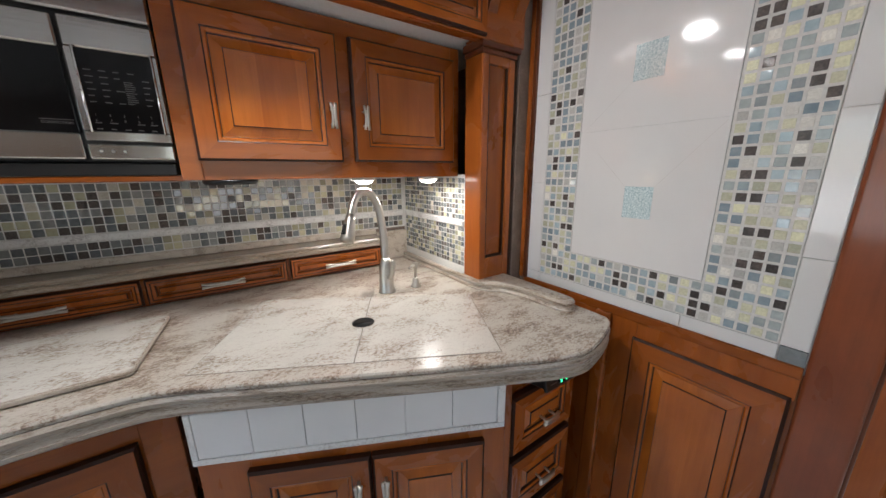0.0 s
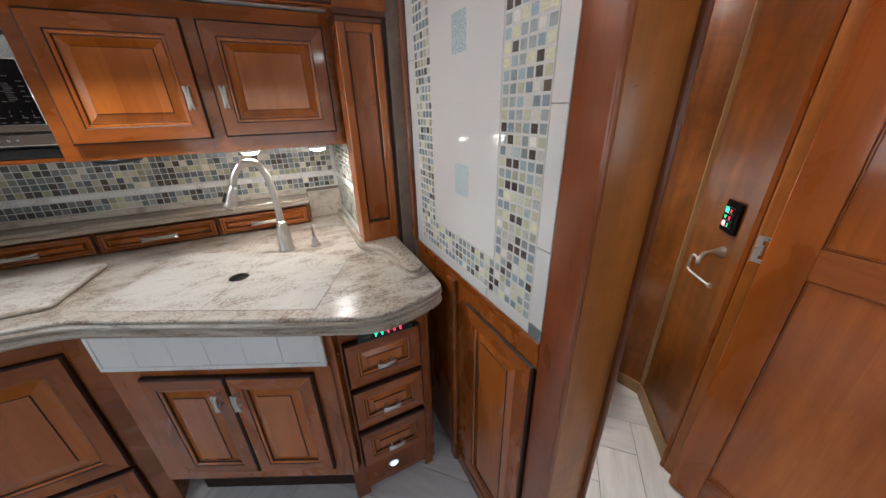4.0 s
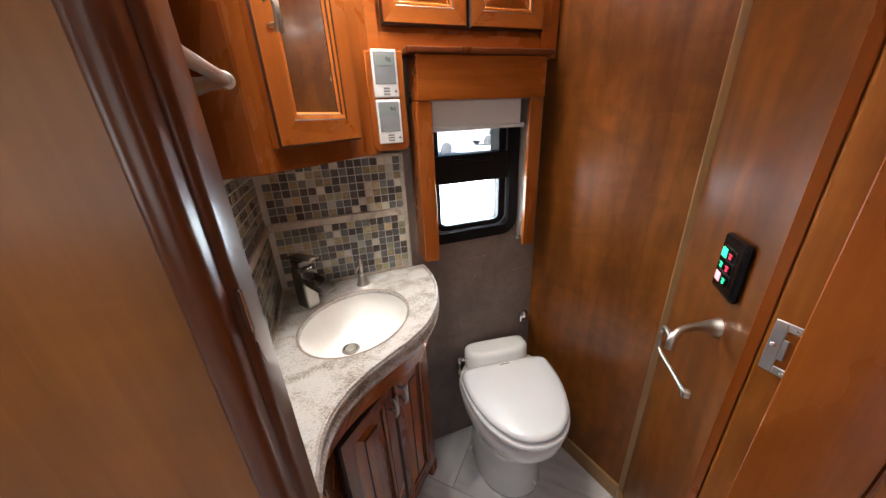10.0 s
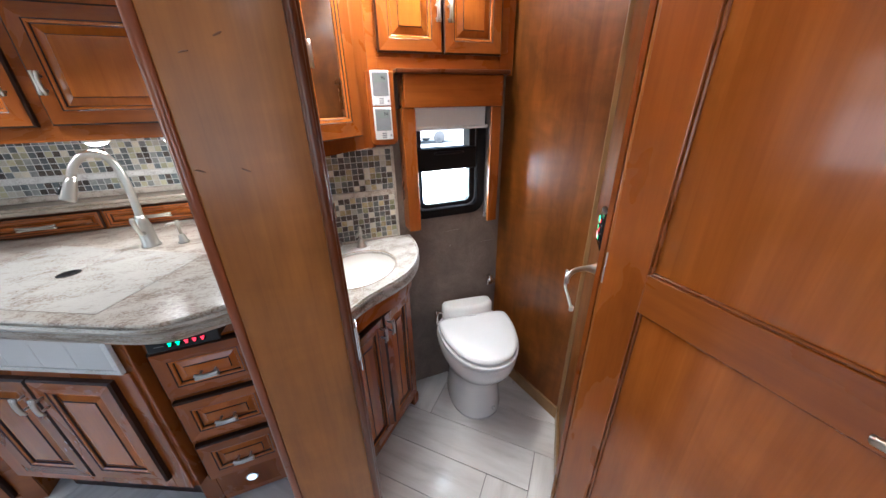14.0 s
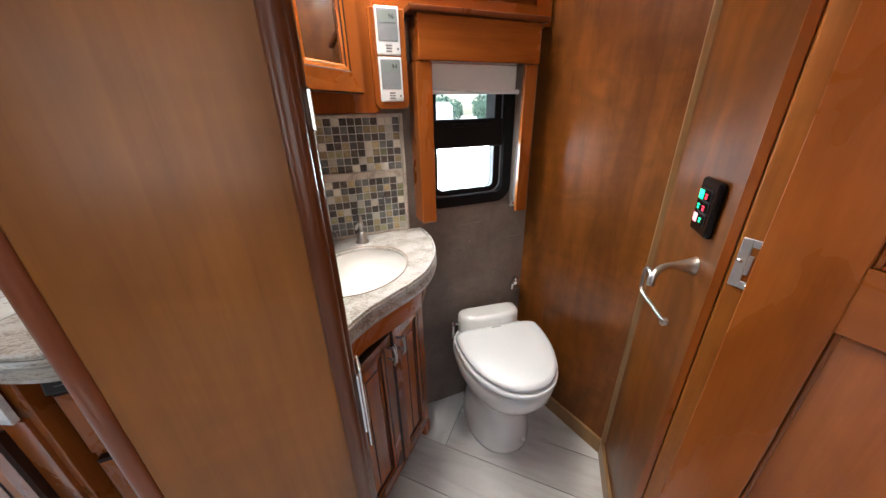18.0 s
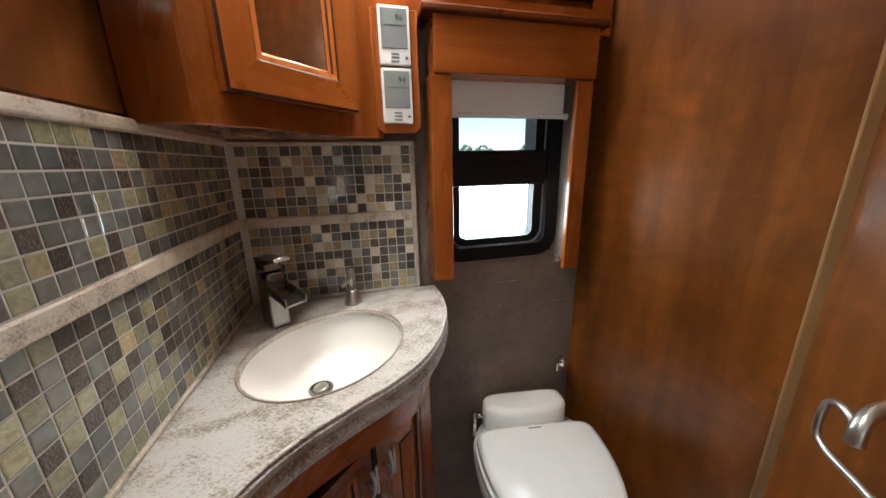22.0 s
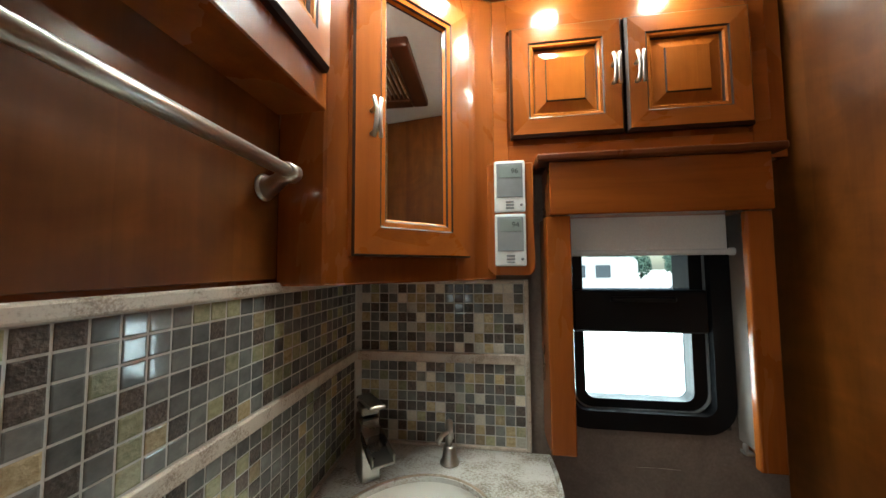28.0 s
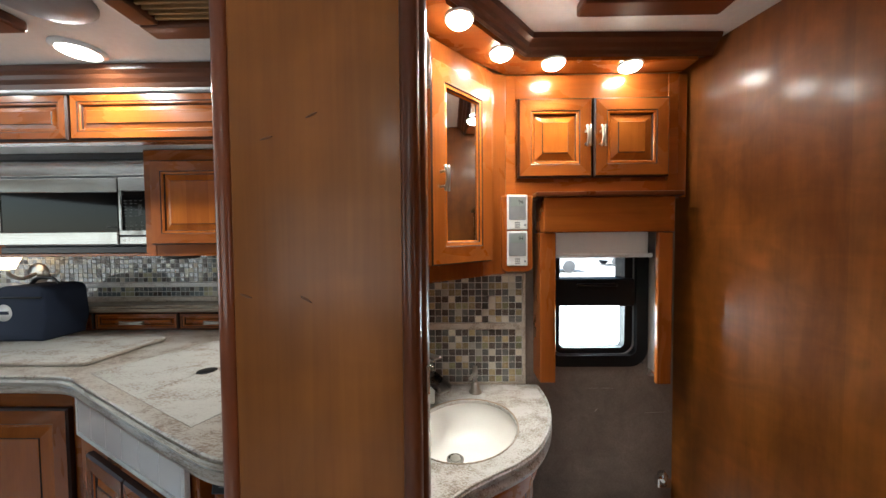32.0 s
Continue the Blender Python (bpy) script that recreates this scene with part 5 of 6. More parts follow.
def mirror_frame(w, h, t, s):
    bm = bmesh.new()
    rings = [(0, 0, 0), (0, -t + 0.004, 2), (0.0035, -t, 0), (s - 0.016, -t, 2), (s - 0.013, -t + 0.002, 3), (s - 0.006, -t + 0.003, 2), (s - 0.003, -t + 0.006, 3), (s, -t + 0.010, 2), (s, -0.004, 2)]
    loops = [[bm.verts.new(p) for p in ((d, y, d), (w - d, y, d), (w - d, y, h - d), (d, y, h - d))] for d, y, _ in rings]
    for (a, b), (_, _, mat) in zip(zip(loops, loops[1:]), rings):
        for k in range(4):
            j = (k + 1) % 4
            f = bm.faces.new((a[k], a[j], b[j], b[k]))
            f.material_index = mat if mat else (1 if k % 2 == 0 else 0)
    return bm


mdoor = part("door", moved(mirror_frame(W, Hd, 0.02, 0.062), dm), DOOR_MATS, med)
part("mirror", moved(box(0.060, W - 0.060, -0.0085, -0.0035, 0.060, Hd - 0.060, 0), dm), mirror, mdoor, "clear mirror")
h = pull(mdoor, 0.030, 0.215, -0.02, True)
h.matrix_basis = dm

bcab = thing("bath_wall_cabinet", "cherry cabinet with two raised-panel doors over the window", "cabinet", pose(0.53, 1.497, 1.48))
part("body", box(0, 0.528, 0.004, 0.046, 0.01, 0.373, 0.001), wood_v, bcab)
part("face_frame", joined(box(-0.004, 0.03, -0.006, 0.0045, 0.0, 0.373, 0.001), box(0.498, 0.530, -0.006, 0.0045, 0.0, 0.373, 0.001), box(0.03, 0.498, -0.006, 0.0045, 0.0, 0.045, 0.001), box(0.03, 0.498, -0.006, 0.0045, 0.30, 0.373, 0.001)), wood_h, bcab)
cabinet_door(bcab, 0.036, 0.058, 0.226, 0.240, -0.004, 0.043, 0.019, (0.205, 0.118, True), t=0.016)
cabinet_door(bcab, 0.267, 0.058, 0.229, 0.240, -0.004, 0.043, 0.019, (0.018, 0.118, True), t=0.016)
part("side_filler", box(0.530, 0.560, 0.0, 0.046, -0.005, 0.373, 0.001), wood_v, bcab)
tblock = thing("thermostat_block", "cherry mounting block with rounded lower end", "block", pose(0.561, 1.50, 1.25))
soft(part("block", moved(prism([(p[0], p[1]) for p in rounded_rect(-0.047, 0.047, 0.0, 0.232, 0.014, 5, (0, 0, 1, 1))], 0, 0.030, 0.003), Matrix(((1, 0, 0, 0), (0, 0, -1, 0), (0, 1, 0, 0), (0, 0, 0, 1)))), wood_v, tblock), 40)
part("spacer", box(-0.03, 0.03, 0.0, 0.045, 0.03, 0.20, 0), wood_v, tblock)


def thermostat(z, text):
    t = thing("thermostat", "white floor-heat thermostat with grey face reading " + text, "thermostat", pose(0.5595, 1.4695, z), "floor-heat thermostats")
    part("case", box(-0.031, 0.031, -0.008, 0.0, 0, 0.106, 0.003, 2), white_plastic, t)
    part("face", box(-0.026, 0.026, -0.0095, -0.006, 0.030, 0.100, 0.001), grey_plastic, t)
    part("display", box(-0.021, 0.022, -0.0102, -0.008, 0.070, 0.096, 0.0005), lcd, t, "lit grey-green display")
    words("digits", text, 0.015, pose(0.010, -0.0107, 0.083, 90, 0, 0), ink, t)
    for k in range(3):
        part("button", box(-0.008, 0.008, -0.0098, -0.007, 0.006 + k * 0.0065, 0.0098 + k * 0.0065, 0.0008), grey_plastic, t)
    part("knob", lathe([(0.003, 0.0), (0.003, 0.0022)], 10, (0.023, -0.0078, 0.014), "y"), grey_plastic, t)


thermostat(1.378, "96")
thermostat(1.268, "94")

lcab = thing("bath_side_cabinet", "shallow cherry wall cabinet with raised-panel doors", "cabinet", pose(0.1985, 0.83, 1.50, 0, 0, 90))
part("body", box(0.0, 0.413, -0.0795, 0.0, 0.0, 0.353, 0.002), wood_v, lcab)
cabinet_door(lcab, 0.012, 0.05, 0.190, 0.26, -0.0775, 0.042, 0.02, (0.177, 0.10, True), t=0.016)
cabinet_door(lcab, 0.209, 0.05, 0.190, 0.26, -0.0775, 0.042, 0.02, (0.018, 0.10, True), t=0.016)

# soffit with dome lamps, crown above it
SOF = [(0.199, 0.83), (0.345, 0.83), (0.345, 1.19), (0.565, 1.418), (1.068, 1.425), (1.068, 1.495), (0.53, 1.495), (0.199, 1.25)]
structure("trim_soffit", prism(SOF, 1.856, 1.874, 0.002), wood_h, "cherry soffit board over the bath cabinets")
line = [(0.345, 0.83), (0.345, 1.19), (0.565, 1.418), (1.10, 1.430)]
prof2 = [(0.004, 1.8745), (-0.010, 1.862), (-0.016, 1.866), (-0.018, 1.876), (-0.026, 1.880), (-0.030, 1.890), (-0.042, 1.896), (-0.046, 1.909), (0.02, 1.909), (0.02, 1.8745)]
bm = bmesh.new()
secs = []
for i, p in enumerate(line):
    a = (Vector(line[min(i + 1, 3)]) - Vector(p)).normalized() if i < 3 else (Vector(p) - Vector(line[i - 1])).normalized()
    b = (Vector(p) - Vector(line[max(i - 1, 0)])).normalized() if i > 0 else a
    na, nb = Vector((-a.y, a.x)), Vector((-b.y, b.x))
    k = na + nb
    k = k / (k.length_squared / 2)
    secs.append([bm.verts.new((p[0] + k.x * o, p[1] + k.y * o, z)) for o, z in prof2])
for a, b in zip(secs, secs[1:]):
    for i in range(len(prof2)):
        j = (i + 1) % len(prof2)
        bm.faces.new((a[i], a[j], b[j], b[i]))
bm.faces.new(secs[0])
bm.faces.new(secs[-1][::-1])
structure("trim_crown_bath", bm, wood_dark, "dark moulded cherry crown of the bath")
for x, y in PUCKS:
    p = thing("dome_light", "lit frosted dome lamp under the bath soffit", "light", pose(x, y, 1.856), "bath soffit lamps")
    part("ring", lathe([(0.031, -0.005), (0.034, -0.003), (0.034, 0.0)], 24), white_plastic, p)
    part("dome", lathe([(0.002, -0.019), (0.014, -0.018), (0.023, -0.0145), (0.029, -0.009), (0.030, -0.003)], 24), glow_warm, p, "glowing dome")


def ceiling_light(x, y, r=0.05):
    c = thing("ceiling_downlight", "lit round flush downlight in the ceiling, four of them added unseen", "light", pose(x, y, CEIL), "ceiling downlights")
    part("bezel", lathe([(r, -0.010), (r + 0.010, -0.004), (r + 0.010, 0.0)], 28), white_plastic, c)
    part("lens", lathe([(r - 0.004, -0.0112), (r - 0.002, -0.0095)], 28), glow_white, c, "glowing lens")


# fixtures for the known downlights and the added ones alike
for x, y in DOWN:
    ceiling_light(x, y)

# framed roof vents
def roof_vent(x, y, sx, sy, name, label):
    v = thing(name, label, "ceiling vent", pose(x, y, CEIL))
    w = 0.055
    for x0, x1, y0, y1 in ((-sx, sx, -sy, -sy + w), (-sx, sx, sy - w, sy), (-sx, -sx + w, -sy + w, sy - w), (sx - w, sx, -sy + w, sy - w)):
        part("frame", box(x0, x1, y0, y1, -0.030, 0.0, 0.006, 2), wood_dark, v)
    part("backing", box(-sx + w, sx - w, -sy + w, sy - w, -0.004, -0.001, 0), white_plastic, v)
    k = -sy + w + 0.012
    while k < sy - w - 0.01:
        part("slat", box(-sx + w, sx - w, k, k + 0.006, -0.022, -0.004, 0.001), tan_trim, v)
        k += 0.017


roof_vent(-0.195, 1.08, 0.215, 0.255, "air_return", "slatted cherry-framed air return in the ceiling")
roof_vent(-0.95, 1.10, 0.24, 0.20, "ceiling_hatch", "dark cherry-framed hatch in the ceiling")
roof_vent(0.83, 1.12, 0.17, 0.16, "bath_roof_vent", "slatted cherry-framed roof vent over the bath")
disc = thing("satellite_dome_cover", "shallow grey round ceiling cover", "ceiling vent", pose(-0.57, 1.195, CEIL))
bm = lathe([(0.01, -0.026), (0.07, -0.024), (0.095, -0.016), (0.108, -0.004), (0.108, 0.0)], 36)
part("cover", moved(bm, Matrix.Diagonal((1.0, 1.0, 1, 1))), grey_plastic, disc)

# ---- bath: window ----
win = thing("window_1", "black-framed sliding bath window with rounded corners", "window", pose(0.8305, 1.56, 1.152))
win["kind"] = "structure"


def frame_ring(ox, oz, r, w, y0, y1, seg=6):
    """A rounded rectangular frame lying in the x-z plane."""
    def loop(hx, hz, rr):
        return rounded_rect(-hx, hx, -hz, hz, rr, seg)
    outer, inner = loop(ox, oz, r), loop(ox - w, oz - w, max(r - w, 0.02))
    bm = bmesh.new()
    lay = [[bm.verts.new((x, y, z)) for x, z in lp] for lp, y in ((outer, y0), (outer, y1), (inner, y1), (inner, y0))]
    n = len(outer)
    for a, b in zip(lay, lay[1:] + lay[:1]):
        for i in range(n):
            j = (i + 1) % n
            bm.faces.new((a[i], a[j], b[j], b[i]))
    return bm


part("outer_frame", frame_ring(0.1735, 0.228, 0.06, 0.037, -0.022, 0.055), rubber, win)
part("inner_frame", frame_ring(0.1360, 0.200, 0.04, 0.0275, 0.000, 0.062), rubber, win)
part("bead", frame_ring(0.1372, 0.1935, 0.042, 0.003, -0.006, 0.001), grey_plastic, win)
part("meeting_rail", joined(box(-0.134, 0.134, -0.018, 0.05, -0.027, 0.063, 0.004), box(-0.06, 0.07, -0.030, -0.017, 0.038, 0.050, 0.004)), rubber, win, "wide black meeting rail with latch")
for z0, z1 in ((-0.20, -0.02), (0.055, 0.20)):
    g = part("pane", box(-0.134, 0.134, 0.006, 0.010, z0, z1, 0), clear_glass, win)
    g.visible_shadow = False
valance = thing("window_valance", "cherry box valance with side posts round the window", "valance", pose(0.835, 1.50, 0.90))
part("head", box(-0.198, 0.194, -0.045, 0.044, 0.468, 0.575, 0.003, 2), wood_h, valance)
part("cornice", box(-0.222, 0.216, -0.055, 0.044, 0.575, 0.590, 0.004, 2), wood_red, valance)
part("post", box(-0.206, -0.158, -0.037, 0.044, 0.004, 0.467, 0.003, 2), wood_v, valance)
part("post", box(0.150, 0.194, -0.038, -0.023, 0.0, 0.467, 0.003, 2), wood_v, valance)
part("post_return", box(0.1835, 0.1935, -0.0228, 0.044, 0.002, 0.467, 0.001), wood_v, valance)
blind = thing("roller_shade", "white roller shade pulled partly down", "window shade", pose(0.835, 1.50, 1.29))
part("cloth", box(-0.150, 0.149, 0.012, 0.0135, 0.006, 0.12, 0), shade_cloth, blind)
soft(part("hem_bar", tube([(-0.150, 0.0125, 0.004), (0.154, 0.0125, 0.004)], 0.0065, 10), white_plastic, blind))
part("end_cap", lathe([(0.008, 0.154), (0.008, 0.160)], 12, (0, 0.0125, 0.004), "x"), white_plastic, blind)
part("side_track", box(0.171, 0.1825, -0.0215, 0.043, -0.372, 0.17, 0.001), plain("taupe_plastic", (0.27, 0.24, 0.215), 0.45), blind)
part("track_clip", joined(box(0.154, 0.1705, 0.002, 0.018, -0.383, -0.376, 0.002), box(0.154, 0.160, 0.002, 0.012, -0.376, -0.362, 0.002)), nickel, blind)

# ---- bath: toilet and fittings ----
toilet = thing("toilet", "white china toilet with closed lid", "toilet", pose(0.908, 1.54, 0, 0, 0, -8))


def egg(w, f, b, n=36, sq=0.75):
    """Plan of a bowl: half-width w, reaching f to the front (-y) and b to the back."""
    out = []
    for k in range(n):
        a = 2 * math.pi * k / n
        c, s = math.cos(a), math.sin(a)
        if s < 0:
            out.append((w * math.copysign(abs(c) ** 0.9, c), s * f))
        else:
            out.append((w * math.copysign(abs(c) ** sq, c), b * abs(s) ** sq))
    return out


def loft(levels, smooth=True, cap=True):
    bm = bmesh.new()
    rings = [[bm.verts.new((x, y + cy, z)) for x, y in pl] for pl, cy, z in levels]
    n = len(rings[0])
    for a, b in zip(rings, rings[1:]):
        for i in range(n):
            j = (i + 1) % n
            f = bm.faces.new((a[i], a[j], b[j], b[i]))
            f.smooth = smooth
    if cap:
        bm.faces.new(rings[0][::-1])
        bm.faces.new(rings[-1])
    return bm


part("pedestal", loft([(egg(0.128, 0.165, 0.17), -0.18, 0.0), (egg(0.130, 0.166, 0.17), -0.18, 0.015), (egg(0.121, 0.155, 0.17), -0.18, 0.09), (egg(0.117, 0.15, 0.17), -0.18, 0.17), (egg(0.121, 0.165, 0.17), -0.18, 0.225),
                       (egg(0.138, 0.20, 0.17), -0.18, 0.265), (egg(0.160, 0.238, 0.17), -0.18, 0.30), (egg(0.174, 0.262, 0.17), -0.18, 0.345), (egg(0.177, 0.268, 0.17), -0.18, 0.385), (egg(0.170, 0.262, 0.165), -0.18, 0.404)]), china, toilet)
part("back_deck", loft([(egg(0.125, 0.05, 0.05, 36, 0.35), -0.065, 0.30), (egg(0.128, 0.055, 0.052, 36, 0.35), -0.065, 0.40), (egg(0.126, 0.05, 0.05, 36, 0.35), -0.065, 0.470), (egg(0.118, 0.042, 0.044, 36, 0.35), -0.065, 0.482), (egg(0.10, 0.03, 0.034, 36, 0.35), -0.065, 0.486)]), china, toilet, "low rounded china deck")
part("seat", loft([(egg(0.170, 0.268, 0.06, 36, 0.5), -0.185, 0.408), (egg(0.176, 0.274, 0.065, 36, 0.5), -0.185, 0.414), (egg(0.174, 0.272, 0.062, 36, 0.5), -0.185, 0.430)]), seat_white, toilet)
part("lid", loft([(egg(0.164, 0.260, 0.06, 36, 0.4), -0.185, 0.434), (egg(0.170, 0.266, 0.066, 36, 0.4), -0.185, 0.440), (egg(0.168, 0.264, 0.064, 36, 0.4), -0.185, 0.450), (egg(0.155, 0.25, 0.052, 36, 0.4), -0.185, 0.457), (egg(0.10, 0.17, 0.03, 36, 0.4), -0.185, 0.460)]), seat_white, toilet)
part("lid_mark", box(-0.018, 0.018, -0.145, -0.141, 0.4598, 0.4606, 0), grey_plastic, toilet)
part("flush_lever", joined(tube([(-0.12, -0.070, 0.452), (-0.158, -0.070, 0.452)], 0.007, 10), tube([(-0.158, -0.07, 0.463), (-0.160, -0.075, 0.39)], [0.006, 0.0075], 10)), chrome, toilet, "chrome flush lever")
part("bolt_cap", lathe([(0.010, 0.0), (0.010, 0.006), (0.004, 0.012)], 14, (0.05, -0.333, 0.045)), china, toilet)
spray = thing("bidet_spray", "small chrome hand-spray holder on the wall", "spray holder", pose(1.045, 1.533, 0.555) @ Matrix.Scale(1.5, 4))
part("plate", box(-0.006, 0.022, -0.006, 0.01, -0.022, 0.0, 0.002), chrome, spray)
part("spray_arm", tube([(0.006, -0.004, -0.012), (-0.012, -0.03, 0.014), (-0.022, -0.042, 0.036)], [0.007, 0.006, 0.010], 10), chrome, spray)

wdir = (Vector(JAMB) - Vector(BEND)).normalized()
rzw = math.degrees(math.atan2(wdir.y, wdir.x)) 


def on_angle(frac, z):
    p = Vector(BEND) + (Vector(JAMB) - Vector(BEND)) * frac
    return pose(p.x, p.y, z, 0, 0, rzw)


# here x runs towards the door and -y points off the wall into the room
sw = thing("bath_switch_panel", "black wall switch with glowing green and red buttons", "switch panel", on_angle(0.643, 1.0575))
part("plate", box(-0.041, 0.041, -0.014, 0.0, -0.054, 0.054, 0.007, 2), black_gloss, sw)
part("key_well", box(-0.023, 0.020, -0.0150, -0.012, -0.034, 0.034, 0.001), black, sw)
for z, x, mt, full in ((0.023, -0.013, led_green, 1), (0.0, -0.013, led_green, 0), (-0.023, -0.013, led_pink, 1), (0.023, 0.009, led_red, 0), (0.0, 0.009, led_red, 0), (-0.023, 0.009, led_green, 0)):
    key = part("button", box(x - 0.0095, x + 0.0095, -0.018, -0.013, z - 0.0095, z + 0.0095, 0.002), black_gloss, sw, "black backlit button")
    if full:
        part("lamp_face", box(x - 0.0085, x + 0.0085, -0.0186, -0.0175, z - 0.0085, z + 0.0085, 0.0004), mt, key, "glowing button face")
    else:
        part("symbol", joined(box(x - 0.005, x + 0.005, -0.0186, -0.0175, z + 0.002, z + 0.004, 0), box(x - 0.003, x + 0.003, -0.0186, -0.0175, z - 0.005, z - 0.0005, 0)), mt, key, "glowing symbol")
holder = thing("paper_holder", "brushed nickel paper holder with a bent open arm", "paper holder", on_angle(0.658, 0.935))
HP = curve_points([(0, 0.0, 0), (0.002, -0.016, 0.0), (0.010, -0.040, 0.001), (0.022, -0.065, -0.004), (0.036, -0.080, -0.018), (0.040, -0.082, -0.036)], 4)
part("post", tube(HP, [max(0.0085, 0.023 - 0.0019 * k) for k in range(len(HP))], 16, 0.85), nickel, holder)
part("arm", tube(curve_points([(0.036, -0.080, -0.022), (0.012, -0.081, -0.014), (-0.010, -0.081, -0.024), (-0.017, -0.080, -0.052), (-0.008, -0.079, -0.076), (0.050, -0.071, -0.079), (0.104, -0.065, -0.079)], 6), 0.0042, 10), nickel, holder)
part("arm_tip", box(0.100, 0.112, -0.071, -0.059, -0.085, -0.070, 0.002), nickel, holder)

rail = thing("towel_bar", "brushed nickel towel bar on the panelled wall", "towel bar", pose(0.1985, 1.178, 1.388))
part("bar", tube([(0.0685, -0.378, 0.008), (0.0685, -0.01, 0.0)], 0.0085, 14), nickel, rail)
for y, z, s_ in ((0.0, 0.0, 1), (-0.378, 0.008, -1)):
    # flared foot on the wall, sweeping up to the end of the bar
    sweep = curve_points([(0.001, y + s_ * 0.040, z - 0.006), (0.012, y + s_ * 0.036, z - 0.0055), (0.030, y + s_ * 0.024, z - 0.004), (0.050, y + s_ * 0.010, z - 0.0015), (0.0685, y, z)], 4)
    post_ = part("post", tube(sweep, [0.0165 - 0.0068 * min(1, k / 10) for k in range(len(sweep))], 20), nickel, rail, "flared wall post")
    part("flange", lathe([(0.0195, 0.0), (0.0195, 0.002), (0.017, 0.0045)], 24, (0, y + s_ * 0.040, z - 0.006), "x"), nickel, post_)
    part("collar", tube([(0.0685, y - 0.012, z), (0.0685, y - 0.010, z), (0.0685, y + 0.006, z)], [0.009, 0.0118, 0.0118], 14), nickel, rail)

# ---- pieces: mosaics, floor planks ----


def tile_mesh(name, s, d, mat):
    """One small tile, face towards +z, with eased edges."""
    bm = bmesh.new()
    e = s * 0.075
    h = s / 2
    rings = [[bm.verts.new(p) for p in ((-a, -a, z), (a, -a, z), (a, a, z), (-a, a, z))] for a, z in ((h, 0), (h, d * 0.6), (h - e, d))]
    for a, b in zip(rings, rings[1:]):
        for k in range(4):
            j = (k + 1) % 4
            bm.faces.new((a[k], a[j], b[j], b[k]))
    bm.faces.new(rings[-1])
    me = bpy.data.meshes.new(name)
    bm.to_mesh(me)
    bm.free()
    me.materials.append(mat)
    return me


def mosaic(parent, origin, u, v, cells, pitch, size, depth, palette, seed, single):
    """Tiles over (column, row) cells from origin along u and v. single: cells built one by one; the rest are joined."""
    rng = random.Random(seed)
    u, v = Vector(u), Vector(v)
    n = u.cross(v)
    mats = [m for m, _ in palette]
    meshes = [tile_mesh("mosaic_tile", size, depth, m) for m in mats]
    verts, faces, idx = [], [], []
    for c, r in cells:
        k = rng.choices(range(len(mats)), [w for _, w in palette])[0]
        p = Vector(origin) + u * ((c + 0.5) * pitch) + v * ((r + 0.5) * pitch)
        tilt = (rng.uniform(-0.010, 0.010), rng.uniform(-0.010, 0.010))
        if (c, r) in single:
            ob = new("tile", meshes[k])
            ob.parent = parent
            m = Matrix((u, v, n)).transposed().to_4x4()
            m.translation = p
            ob.matrix_basis = m @ Matrix.Rotation(tilt[0], 4, "X") @ Matrix.Rotation(tilt[1], 4, "Y")
        else:
            b = len(verts)
            h, e = size / 2, size * 0.075
            for a, z in ((h, 0), (h, depth * 0.6), (h - e, depth)):
                for x, y in ((-a, -a), (a, -a), (a, a), (-a, a)):
                    zz = z + x * tilt[1] + y * tilt[0] if z else 0
                    verts.append(p + u * x + v * y + n * zz)
            for s in (0, 4):
                for q in range(4):
                    w = (q + 1) % 4
                    faces.append((b + s + q, b + s + w, b + s + 4 + w, b + s + 4 + q))
                    idx.append(k)
            faces.append((b + 8, b + 9, b + 10, b + 11))
            idx.append(k)
    if faces:
        me = bpy.data.meshes.new("mosaic_rest")
        me.from_pydata([tuple(p) for p in verts], [], faces)
        for m in mats:
            me.materials.append(m)
        me.polygons.foreach_set("material_index", idx)
        ob = new("mosaic_rest", me)
        ob.parent = parent
        tagged(ob, kind="stuff")


BATH_MIX = [(t_grey, 26), (t_dark, 28), (t_tan, 20), (t_olive, 10), (t_pale, 16)]
SIDE_MIX = [(t_grey, 52), (t_dark, 18), (t_tan, 5), (t_olive, 24), (t_pale, 1)]
KITCHEN_MIX = [(t_slate, 30), (t_dark, 18), (t_yellow, 22), (t_pale, 8), (t_silver, 22)]
PANEL_MIX = [(t_blue, 28), (t_mist, 20), (t_brown, 15), (t_cream, 26), (t_white, 11)]

# bath, window wall: two fields with a stone band between
back = structure("backsplash_bath_back", box(0.198, 0.601, 1.5345, 1.545, 0.87, 1.238, 0), bath_grout, "grout bed behind the vanity")
P = 0.0220
BW = 17
for z0, rows in ((0.8764, 8), (1.0752, 7)):
    cells = [(c, r) for c in range(BW) for r in range(rows)]
    single = {(c, r) for c, r in cells if c > 1}
    mosaic(back, (0.2160, 1.5345, z0), (1, 0, 0), (0, 0, 1), cells, P, 0.0197, 0.0008, BATH_MIX, 5 + rows, single)
part("stone_band", box(0.2085, 0.591, 1.5285, 1.5345, 1.0525, 1.0748, 0.002), trav, back)
part("stone_end_trim", box(0.5905, 0.6005, 1.527, 1.5345, 0.871, 1.236, 0.002), trav, back)
part("stone_cap", box(0.2085, 0.5905, 1.527, 1.5345, 1.2295, 1.238, 0.002), trav, back)
part("stone_foot", box(0.2085, 0.5905, 1.528, 1.5345, 0.8705, 0.8762, 0.001), trav, back)
